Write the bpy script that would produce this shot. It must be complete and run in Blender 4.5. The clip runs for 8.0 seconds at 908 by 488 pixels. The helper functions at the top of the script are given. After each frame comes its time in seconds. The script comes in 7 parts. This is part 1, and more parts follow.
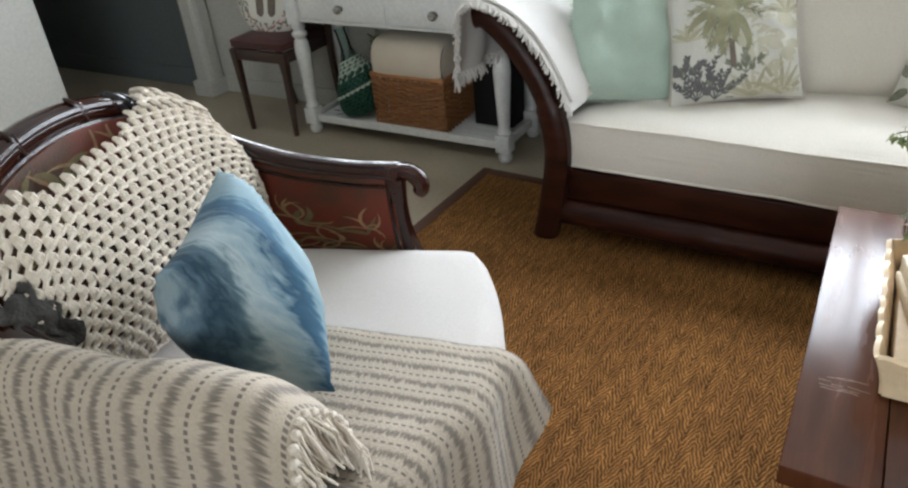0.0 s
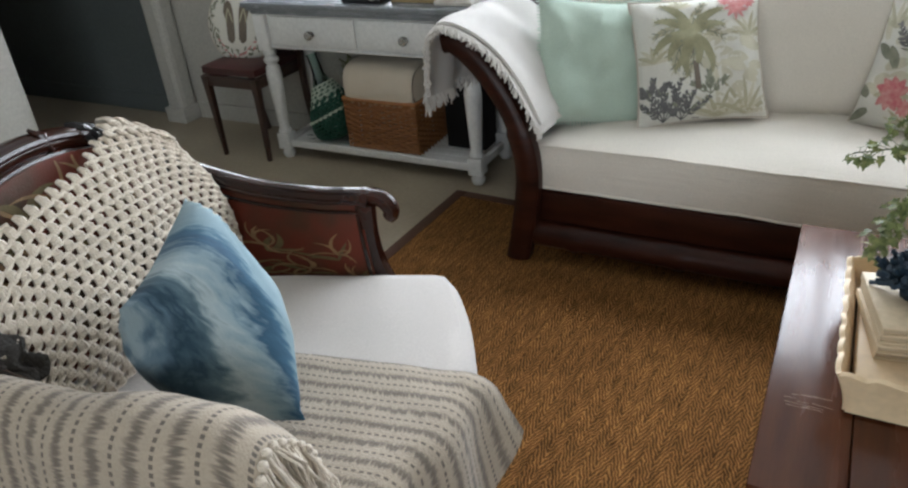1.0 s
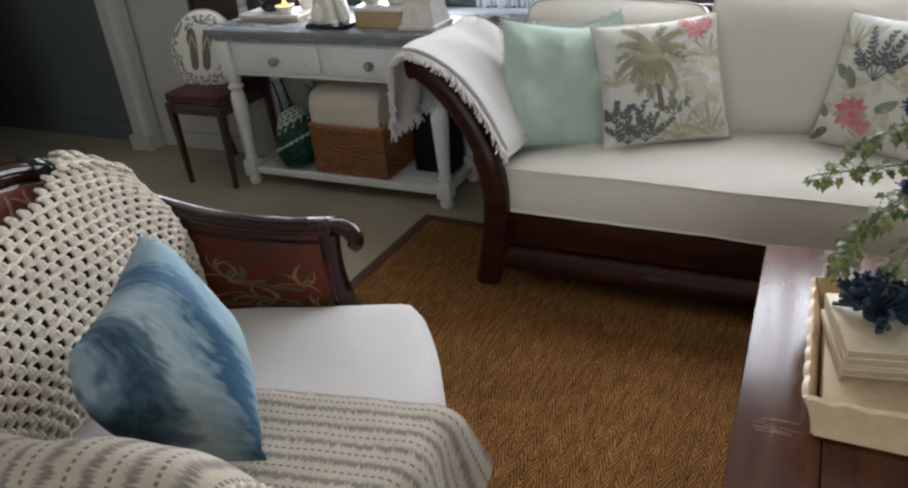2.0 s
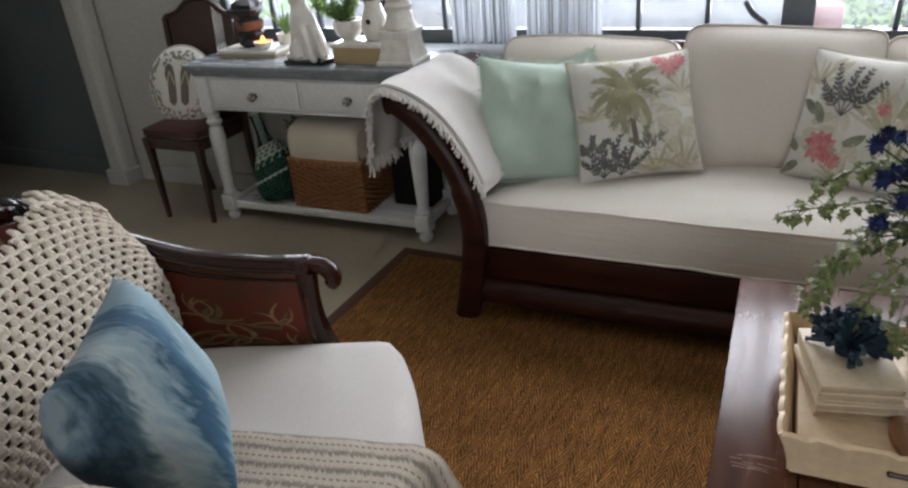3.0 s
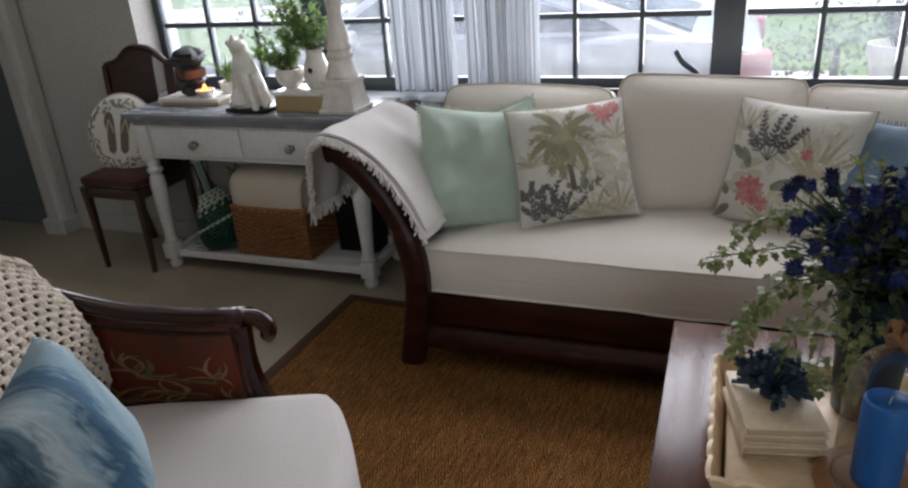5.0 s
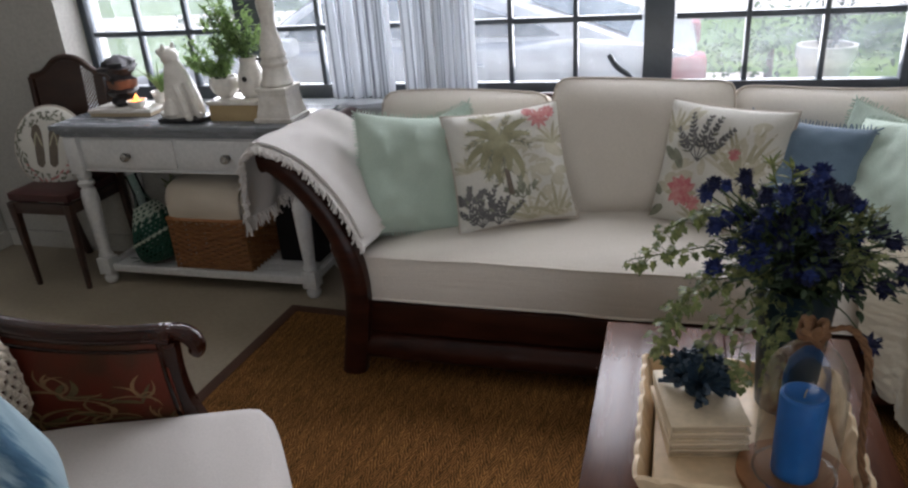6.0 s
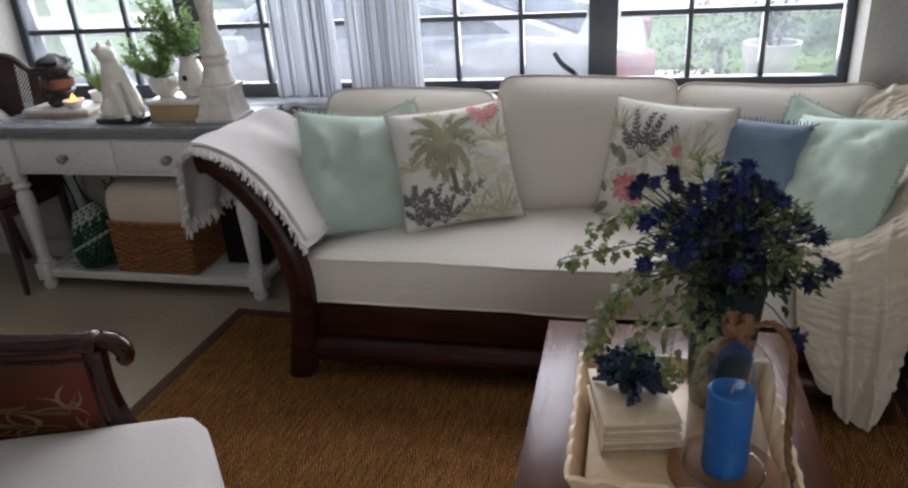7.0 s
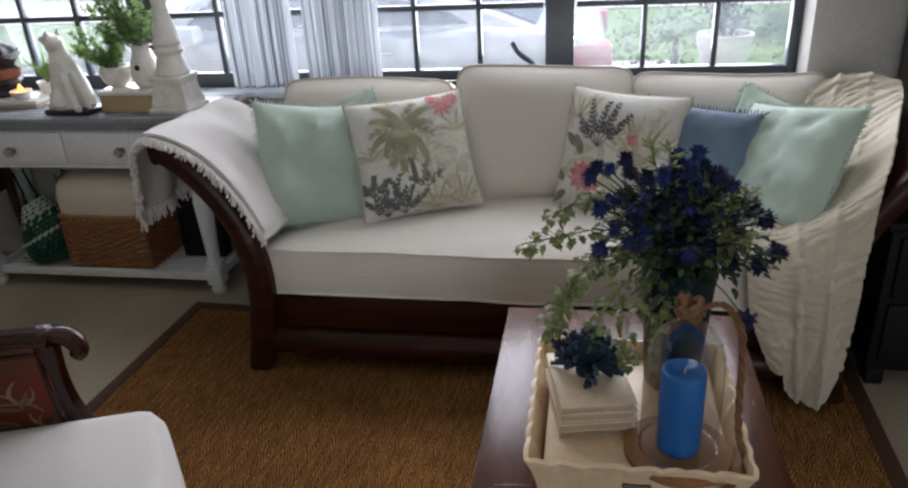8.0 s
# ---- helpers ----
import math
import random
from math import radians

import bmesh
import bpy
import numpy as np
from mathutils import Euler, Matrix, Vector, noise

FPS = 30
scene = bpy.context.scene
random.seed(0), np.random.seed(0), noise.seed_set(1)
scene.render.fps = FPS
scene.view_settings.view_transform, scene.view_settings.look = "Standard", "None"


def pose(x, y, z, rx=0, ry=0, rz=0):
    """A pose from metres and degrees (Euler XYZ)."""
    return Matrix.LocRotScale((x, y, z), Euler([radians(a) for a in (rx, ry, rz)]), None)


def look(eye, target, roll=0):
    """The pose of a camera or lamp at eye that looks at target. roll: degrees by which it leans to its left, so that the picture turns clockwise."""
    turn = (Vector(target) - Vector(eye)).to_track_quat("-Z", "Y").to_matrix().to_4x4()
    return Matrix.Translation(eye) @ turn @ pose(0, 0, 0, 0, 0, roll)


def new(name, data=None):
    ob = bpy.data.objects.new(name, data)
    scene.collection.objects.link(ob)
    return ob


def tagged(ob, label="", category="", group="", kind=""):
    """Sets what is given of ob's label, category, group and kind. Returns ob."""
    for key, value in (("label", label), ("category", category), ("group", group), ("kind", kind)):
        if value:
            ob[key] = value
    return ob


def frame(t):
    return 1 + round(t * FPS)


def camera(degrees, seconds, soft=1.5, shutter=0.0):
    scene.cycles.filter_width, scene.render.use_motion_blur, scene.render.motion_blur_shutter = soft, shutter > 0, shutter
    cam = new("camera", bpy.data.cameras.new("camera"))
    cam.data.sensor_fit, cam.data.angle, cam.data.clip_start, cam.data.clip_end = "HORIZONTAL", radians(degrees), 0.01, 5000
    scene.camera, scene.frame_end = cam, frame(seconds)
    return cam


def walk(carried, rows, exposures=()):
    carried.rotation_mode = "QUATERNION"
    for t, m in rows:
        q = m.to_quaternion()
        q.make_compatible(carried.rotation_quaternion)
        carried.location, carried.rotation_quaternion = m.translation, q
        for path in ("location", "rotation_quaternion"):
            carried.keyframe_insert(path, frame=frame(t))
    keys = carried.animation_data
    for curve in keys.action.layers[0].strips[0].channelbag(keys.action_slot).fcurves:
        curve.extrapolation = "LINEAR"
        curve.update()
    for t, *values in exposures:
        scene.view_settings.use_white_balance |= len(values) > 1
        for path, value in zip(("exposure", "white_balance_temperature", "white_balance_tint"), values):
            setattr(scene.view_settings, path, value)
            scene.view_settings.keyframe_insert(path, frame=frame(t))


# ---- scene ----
cam = camera(63.0, 8.0, soft=2.3)
PATH = [
    (0, (0.146, 0.36, 1.364), (-0.75, 1.815, 0.324), -5.1),
    (0.5, (0.154, 0.362, 1.368), (-0.72, 1.842, 0.346), -5.0),
    (1, (0.164, 0.368, 1.373), (-0.692, 1.876, 0.376), -5.1),
    (1.5, (0.167, 0.387, 1.373), (-0.661, 1.922, 0.393), -5.2),
    (3, (0.177, 0.405, 1.394), (-0.588, 2.025, 0.504), -4.8),
    (3.5, (0.175, 0.411, 1.4), (-0.578, 2.052, 0.54), -4.6),
    (4, (0.18, 0.409, 1.407), (-0.563, 2.071, 0.578), -4.5),
    (5.5, (0.238, 0.433, 1.408), (-0.369, 2.167, 0.617), -4.0),
    (6, (0.26, 0.445, 1.406), (-0.286, 2.198, 0.613), -4.1),
    (6.5, (0.286, 0.465, 1.402), (-0.194, 2.235, 0.604), -3.8),
    (7, (0.308, 0.479, 1.397), (-0.141, 2.255, 0.594), -3.7),
    (7.5, (0.322, 0.487, 1.393), (-0.069, 2.272, 0.58), -3.2),
    (8, (0.316, 0.471, 1.393), (-0.032, 2.258, 0.564), -3.1),
]
walk(cam, [(t, look(eye, target, roll)) for t, eye, target, roll in PATH],
     [(0, 1.57, 6190, 6), (1.0, 1.25, 6200, 7), (2.0, 0.98, 6290, 9.5), (4.0, 0.68, 6390, 12.5), (5.5, 0.475, 6420, 14.5), (8.0, 0.605, 6270, 14)])

# ---- light ----
world = bpy.data.worlds.new("sky_world")
scene.world = world
world.use_nodes = True
wn = world.node_tree.nodes
sky = wn.new("ShaderNodeTexSky")
sky.sky_type, sky.sun_disc = "NISHITA", False
sky.sun_elevation, sky.sun_rotation = radians(72.5), radians(64.4)
wn["Background"].inputs[1].default_value = 0.13
world.node_tree.links.new(sky.outputs[0], wn["Background"].inputs[0])
sun = new("sun", bpy.data.lights.new("sun", "SUN"))
sun.data.energy, sun.data.angle, sun.data.color = 4.0, radians(0.5), (1.0, 0.95, 0.87)
sun.matrix_world = look((2.5, 1.2, 8.8), (0, 0, 0))


def window_light(name, at, to, w, h, watts, colour):
    """The sky's light at a window opening."""
    lamp = new(name, bpy.data.lights.new(name, "AREA"))
    lamp.data.shape, lamp.data.size, lamp.data.size_y = "RECTANGLE", w, h
    lamp.data.energy, lamp.data.color = watts, colour
    lamp.matrix_world = look(at, to)
    return lamp


window_light("north_window_light", (-0.66, 3.52, 1.5), (-0.66, 0.0, 0.9), 3.4, 1.4, 118, (0.93, 0.95, 1.0))
window_light("south_window_light", (1.35, -2.94, 1.45), (0.6, 3.0, 0.6), 2.0, 1.5, 27, (0.97, 0.98, 1.0))


# ---- materials ----
def material(name, colour, rough=0.6, second=None, scale=8.0, fine=90.0, bump=0.15, metal=0.0, stretch=(1, 1, 1), mix=0.5, sheen=0.0, coat=0.0, piece=0.0, detail=4.0, spec=0.5, thin=0.0):
    """A surface with blotches, a fine grain and a relief; piece: how much single pieces differ."""
    m = bpy.data.materials.new(name)
    m.use_nodes = True
    n, l = m.node_tree.nodes, m.node_tree.links
    p = n["Principled BSDF"]
    co = n.new("ShaderNodeTexCoord")
    mp = n.new("ShaderNodeMapping")
    mp.inputs["Scale"].default_value = stretch
    l.new(co.outputs["Object"], mp.inputs[0])
    big, small = n.new("ShaderNodeTexNoise"), n.new("ShaderNodeTexNoise")
    big.inputs["Scale"].default_value, small.inputs["Scale"].default_value = scale, fine
    big.inputs["Detail"].default_value = detail
    for x in (big, small):
        l.new(mp.outputs[0], x.inputs["Vector"])
    ramp = n.new("ShaderNodeValToRGB")
    second = second or tuple(c * 0.78 for c in colour)
    ramp.color_ramp.elements[0].position, ramp.color_ramp.elements[1].position = 0.5 - mix / 2, 0.5 + mix / 2
    ramp.color_ramp.elements[0].color, ramp.color_ramp.elements[1].color = (*second, 1), (*colour, 1)
    l.new(big.outputs["Fac"], ramp.inputs[0])
    hsv = n.new("ShaderNodeHueSaturation")
    l.new(ramp.outputs[0], hsv.inputs["Color"])
    val = n.new("ShaderNodeMapRange")
    val.inputs["To Min"].default_value, val.inputs["To Max"].default_value = 0.82, 1.16
    l.new(small.outputs["Fac"], val.inputs[0])
    if piece:
        info, mul, rng = n.new("ShaderNodeObjectInfo"), n.new("ShaderNodeMath"), n.new("ShaderNodeMapRange")
        rng.inputs["To Min"].default_value, rng.inputs["To Max"].default_value = 1 - piece, 1 + piece
        mul.operation = "MULTIPLY"
        l.new(info.outputs["Random"], rng.inputs[0])
        l.new(rng.outputs[0], mul.inputs[0])
        l.new(val.outputs[0], mul.inputs[1])
        l.new(mul.outputs[0], hsv.inputs["Value"])
    else:
        l.new(val.outputs[0], hsv.inputs["Value"])
    l.new(hsv.outputs[0], p.inputs["Base Color"])
    rr = n.new("ShaderNodeMapRange")
    rr.inputs["To Min"].default_value, rr.inputs["To Max"].default_value = max(0.03, rough - 0.1), min(1, rough + 0.1)
    l.new(big.outputs["Fac"], rr.inputs[0])
    l.new(rr.outputs[0], p.inputs["Roughness"])
    b = n.new("ShaderNodeBump")
    b.inputs["Strength"].default_value, b.inputs["Distance"].default_value = bump, 0.004
    l.new(small.outputs["Fac"], b.inputs["Height"])
    l.new(b.outputs[0], p.inputs["Normal"])
    p.inputs["Metallic"].default_value = metal
    p.inputs["Specular IOR Level"].default_value = spec
    p.inputs["Sheen Weight"].default_value = sheen
    p.inputs["Coat Weight"].default_value, p.inputs["Coat Roughness"].default_value = coat, 0.12
    if thin:
        # light passing through a leaf
        ts, mx = n.new("ShaderNodeBsdfTranslucent"), n.new("ShaderNodeMixShader")
        mx.inputs[0].default_value = thin
        l.new(hsv.outputs[0], ts.inputs[0])
        l.new(p.outputs[0], mx.inputs[1])
        l.new(ts.outputs[0], mx.inputs[2])
        l.new(mx.outputs[0], n["Material Output"].inputs[0])
    return m


def math_node(n, l, op, a, b=None, c=None):
    x = n.new("ShaderNodeMath")
    x.operation = op
    for i, v in enumerate((a, b, c)):
        if v is None:
            continue
        if isinstance(v, (int, float)):
            x.inputs[i].default_value = v
        else:
            l.new(v, x.inputs[i])
    return x.outputs[0]


def weave(name, colour, second, rough=0.9, scale=420.0, bump=0.5, sheen=0.25, wrinkle=9.0):
    """Woven cloth: two crossing threads, soft blotches."""
    m = material(name, colour, rough, second, scale=wrinkle, fine=300, bump=0.1, sheen=sheen, mix=0.8)
    n, l = m.node_tree.nodes, m.node_tree.links
    co = next(x for x in n if x.type == "TEX_COORD")
    sep = n.new("ShaderNodeSeparateXYZ")
    l.new(co.outputs["UV"], sep.inputs[0])
    sx = math_node(n, l, "SINE", math_node(n, l, "MULTIPLY", sep.outputs[0], scale))
    sy = math_node(n, l, "SINE", math_node(n, l, "MULTIPLY", sep.outputs[1], scale))
    both = math_node(n, l, "MULTIPLY", sx, sy)
    b = n.new("ShaderNodeBump")
    b.inputs["Strength"].default_value, b.inputs["Distance"].default_value = bump, 0.0012
    l.new(both, b.inputs["Height"])
    old = next(x for x in n if x.type == "BUMP" and x != b)
    l.new(old.outputs[0], b.inputs["Normal"])
    l.new(b.outputs[0], n["Principled BSDF"].inputs["Normal"])
    return m


def herringbone(name):
    """Sisal woven in narrow upright bands of slanting ribs."""
    m = material(name, (0.295, 0.138, 0.043), 0.95, (0.182, 0.082, 0.025), scale=5, fine=140, bump=0.3, mix=0.7, spec=0.08)
    n, l = m.node_tree.nodes, m.node_tree.links
    co = next(x for x in n if x.type == "TEX_COORD")
    sep = n.new("ShaderNodeSeparateXYZ")
    l.new(co.outputs["Object"], sep.inputs[0])
    band = math_node(n, l, "PINGPONG", sep.outputs[0], 0.030)
    wob = n.new("ShaderNodeTexNoise")
    wob.inputs["Scale"].default_value, wob.inputs["Detail"].default_value = 55, 3
    l.new(co.outputs["Object"], wob.inputs["Vector"])
    along = math_node(n, l, "ADD", math_node(n, l, "ADD", sep.outputs[1], math_node(n, l, "MULTIPLY", band, 2.6)), math_node(n, l, "MULTIPLY", wob.outputs["Fac"], 0.045))
    rib = math_node(n, l, "SINE", math_node(n, l, "MULTIPLY", along, 2 * math.pi / 0.0225))
    fac = n.new("ShaderNodeMapRange")
    fac.inputs["From Min"].default_value = -1
    fac.inputs["To Min"].default_value, fac.inputs["To Max"].default_value = 0.36, 1.48
    l.new(rib, fac.inputs[0])
    hsv = next(x for x in n if x.type == "HUE_SAT")
    old = hsv.inputs["Value"].links[0].from_socket
    # uneven straws: streaks along the bands
    smap, streak, srange = n.new("ShaderNodeMapping"), n.new("ShaderNodeTexNoise"), n.new("ShaderNodeMapRange")
    smap.inputs["Scale"].default_value = (95, 14, 1)
    streak.inputs["Scale"].default_value, streak.inputs["Detail"].default_value = 1.0, 3
    srange.inputs["From Min"].default_value, srange.inputs["From Max"].default_value = 0.3, 0.7
    srange.inputs["To Min"].default_value, srange.inputs["To Max"].default_value = 0.62, 1.42
    l.new(co.outputs["Object"], smap.inputs[0])
    l.new(smap.outputs[0], streak.inputs["Vector"])
    l.new(streak.outputs["Fac"], srange.inputs[0])
    l.new(math_node(n, l, "MULTIPLY", math_node(n, l, "MULTIPLY", old, fac.outputs[0]), srange.outputs[0]), hsv.inputs["Value"])
    b = n.new("ShaderNodeBump")
    b.inputs["Strength"].default_value, b.inputs["Distance"].default_value = 0.8, 0.003
    l.new(rib, b.inputs["Height"])
    l.new(b.outputs[0], n["Principled BSDF"].inputs["Normal"])
    return m


def striped(name):
    """Cream cotton with smoky grey bands and rows of dark dashes, along UV's second direction."""
    m = material(name, (0.46, 0.385, 0.30), 0.95, (0.37, 0.31, 0.24), scale=14, fine=260, bump=0.5, mix=0.8, sheen=0.2)
    n, l = m.node_tree.nodes, m.node_tree.links
    co = next(x for x in n if x.type == "TEX_COORD")
    sep = n.new("ShaderNodeSeparateXYZ")
    l.new(co.outputs["UV"], sep.inputs[0])
    fuzz = n.new("ShaderNodeTexNoise")
    fuzz.inputs["Scale"].default_value = 1.0
    mp = n.new("ShaderNodeMapping")
    mp.inputs["Scale"].default_value = (170, 9, 1)
    l.new(co.outputs["UV"], mp.inputs[0])
    l.new(mp.outputs[0], fuzz.inputs["Vector"])
    v = math_node(n, l, "ADD", sep.outputs[1], math_node(n, l, "MULTIPLY", math_node(n, l, "SUBTRACT", fuzz.outputs["Fac"], 0.5), 0.030))
    ph = math_node(n, l, "FRACT", math_node(n, l, "DIVIDE", v, 0.048))
    soft = n.new("ShaderNodeMapRange")
    soft.inputs["From Min"].default_value, soft.inputs["From Max"].default_value = 0.22, 0.50
    l.new(fuzz.outputs["Fac"], soft.inputs[0])
    wave = math_node(n, l, "SINE", math_node(n, l, "MULTIPLY", math_node(n, l, "SUBTRACT", ph, 0.42), 2 * math.pi * 0.9))
    hump = math_node(n, l, "MULTIPLY", math_node(n, l, "MAXIMUM", math_node(n, l, "SUBTRACT", wave, 0.35), 0.0), 1.4)
    band = math_node(n, l, "MULTIPLY", hump, soft.outputs[0])
    v2 = math_node(n, l, "FRACT", math_node(n, l, "DIVIDE", sep.outputs[1], 0.048))
    row = math_node(n, l, "LESS_THAN", math_node(n, l, "ABSOLUTE", math_node(n, l, "SUBTRACT", v2, 0.18)), 0.050)
    dash = math_node(n, l, "GREATER_THAN", math_node(n, l, "FRACT", math_node(n, l, "DIVIDE", sep.outputs[0], 0.0135)), 0.42)
    dots = math_node(n, l, "MULTIPLY", row, dash)
    hsv = next(x for x in n if x.type == "HUE_SAT")
    p = n["Principled BSDF"]
    m1, m2 = n.new("ShaderNodeMixRGB"), n.new("ShaderNodeMixRGB")
    l.new(hsv.outputs[0], m1.inputs[1])
    m1.inputs[2].default_value = (0.165, 0.138, 0.112, 1)
    l.new(math_node(n, l, "MULTIPLY", band, 1.2), m1.inputs[0])
    l.new(m1.outputs[0], m2.inputs[1])
    m2.inputs[2].default_value = (0.10, 0.085, 0.075, 1)
    l.new(math_node(n, l, "MULTIPLY", dots, 0.85), m2.inputs[0])
    l.new(m2.outputs[0], p.inputs["Base Color"])
    return m


def dyed(name):
    """Velvet with washed bands of blue, along UV's second direction."""
    m = material(name, (0.4, 0.5, 0.6), 0.85, scale=9, fine=180, bump=0.1, sheen=0.05)
    n, l = m.node_tree.nodes, m.node_tree.links
    co = next(x for x in n if x.type == "TEX_COORD")
    noi = n.new("ShaderNodeTexNoise")
    noi.inputs["Scale"].default_value, noi.inputs["Detail"].default_value, noi.inputs["Distortion"].default_value = 4.0, 9.0, 0.9
    mp = n.new("ShaderNodeMapping")
    mp.inputs["Scale"].default_value = (1.0, 2.4, 1)
    l.new(co.outputs["UV"], mp.inputs[0])
    l.new(mp.outputs[0], noi.inputs["Vector"])
    sep = n.new("ShaderNodeSeparateXYZ")
    l.new(co.outputs["UV"], sep.inputs[0])
    slant = math_node(n, l, "ADD", sep.outputs[1], math_node(n, l, "MULTIPLY", math_node(n, l, "MULTIPLY", sep.outputs[0], sep.outputs[0]), 0.5))
    f = math_node(n, l, "ADD", slant, math_node(n, l, "MULTIPLY", math_node(n, l, "SUBTRACT", noi.outputs["Fac"], 0.5), 0.20))
    fine, fmap = n.new("ShaderNodeTexNoise"), n.new("ShaderNodeMapping")
    fine.inputs["Scale"].default_value, fine.inputs["Detail"].default_value, fine.inputs["Distortion"].default_value = 1.0, 5.0, 0.4
    fmap.inputs["Scale"].default_value, fmap.inputs["Rotation"].default_value = (7, 30, 1), (0, 0, radians(-40))
    l.new(co.outputs["UV"], fmap.inputs[0])
    l.new(fmap.outputs[0], fine.inputs["Vector"])
    f = math_node(n, l, "ADD", f, math_node(n, l, "MULTIPLY", math_node(n, l, "SUBTRACT", fine.outputs["Fac"], 0.5), 0.26))
    ramp = n.new("ShaderNodeValToRGB")
    stops = [(0.0, (0.19, 0.245, 0.27)), (0.06, (0.075, 0.125, 0.165)), (0.14, (0.010, 0.036, 0.060)), (0.22, (0.060, 0.105, 0.130)), (0.31, (0.27, 0.325, 0.335)), (0.43, (0.17, 0.24, 0.275)), (0.525, (0.012, 0.060, 0.110)), (0.62, (0.024, 0.090, 0.150)), (0.70, (0.16, 0.245, 0.285)), (1.0, (0.24, 0.325, 0.355))]
    while len(ramp.color_ramp.elements) < len(stops):
        ramp.color_ramp.elements.new(0.5)
    for e, (pos, c) in zip(ramp.color_ramp.elements, stops):
        e.position, e.color = pos, (*c, 1)
    l.new(f, ramp.inputs[0])
    l.new(ramp.outputs[0], n["Principled BSDF"].inputs["Base Color"])
    return m


def tapestry(name):
    """Old upholstery, rust red going softly to olive brown in large patches."""
    m = material(name, (0.125, 0.021, 0.009), 0.5, (0.044, 0.028, 0.012), scale=5.0, fine=350, bump=0.4, mix=0.16, spec=0.3)
    ramp = next(x for x in m.node_tree.nodes if x.type == "VALTORGB")
    ramp.color_ramp.elements[0].position, ramp.color_ramp.elements[1].position = 0.38, 0.58
    return m


def clear_glass(name, tint=(1, 1, 1), rough=0.0, gloss=1.5, haze=0.0, share=1.0):
    m = bpy.data.materials.new(name)
    m.use_nodes = True
    n, l = m.node_tree.nodes, m.node_tree.links
    n.remove(n["Principled BSDF"])
    tr, gl, mx, fr = n.new("ShaderNodeBsdfTransparent"), n.new("ShaderNodeBsdfGlossy"), n.new("ShaderNodeMixShader"), n.new("ShaderNodeFresnel")
    tr.inputs[0].default_value = (*tint, 1)
    gl.inputs["Roughness"].default_value = rough
    fr.inputs["IOR"].default_value = gloss
    l.new(math_node(n, l, "MULTIPLY", fr.outputs[0], share), mx.inputs[0])
    l.new(tr.outputs[0], mx.inputs[1])
    l.new(gl.outputs[0], mx.inputs[2])
    last = mx
    if haze:
        # a milky share mixed in: the bright haze of the view, put into the glass
        last, ts, sp = n.new("ShaderNodeMixShader"), n.new("ShaderNodeBsdfTranslucent"), n.new("ShaderNodeTexNoise")
        ts.inputs[0].default_value = (0.85, 0.92, 1.0, 1)
        sp.inputs["Scale"].default_value = 4
        l.new(math_node(n, l, "MULTIPLY", sp.outputs["Fac"], 2 * haze), last.inputs[0])
        l.new(mx.outputs[0], last.inputs[1])
        l.new(ts.outputs[0], last.inputs[2])
    l.new(last.outputs[0], n["Material Output"].inputs[0])
    return m


def sheer(name):
    """Thin curtain cloth with grey stripes along its length, letting light through."""
    m = bpy.data.materials.new(name)
    m.use_nodes = True
    n, l = m.node_tree.nodes, m.node_tree.links
    n.remove(n["Principled BSDF"])
    co, sep = n.new("ShaderNodeTexCoord"), n.new("ShaderNodeSeparateXYZ")
    l.new(co.outputs["UV"], sep.inputs[0])
    noi = n.new("ShaderNodeTexNoise")
    noi.noise_dimensions = "1D"
    noi.inputs["Scale"].default_value, noi.inputs["Detail"].default_value = 48, 2
    l.new(sep.outputs[0], noi.inputs["W"])
    ramp = n.new("ShaderNodeValToRGB")
    ramp.color_ramp.elements[0].position, ramp.color_ramp.elements[1].position = 0.40, 0.47
    ramp.color_ramp.elements[0].color, ramp.color_ramp.elements[1].color = (0.36, 0.38, 0.41, 1), (0.74, 0.76, 0.78, 1)
    l.new(noi.outputs["Fac"], ramp.inputs[0])
    di, tl, mx = n.new("ShaderNodeBsdfDiffuse"), n.new("ShaderNodeBsdfTranslucent"), n.new("ShaderNodeMixShader")
    l.new(ramp.outputs[0], di.inputs[0])
    l.new(ramp.outputs[0], tl.inputs[0])
    mx.inputs[0].default_value = 0.5
    l.new(di.outputs[0], mx.inputs[1])
    l.new(tl.outputs[0], mx.inputs[2])
    l.new(mx.outputs[0], n["Material Output"].inputs[0])
    return m


def glow(name, colour, power):
    m = bpy.data.materials.new(name)
    m.use_nodes = True
    p = m.node_tree.nodes["Principled BSDF"]
    p.inputs["Base Color"].default_value = (*colour, 1)
    p.inputs["Emission Color"].default_value, p.inputs["Emission Strength"].default_value = (*colour, 1), power
    return m


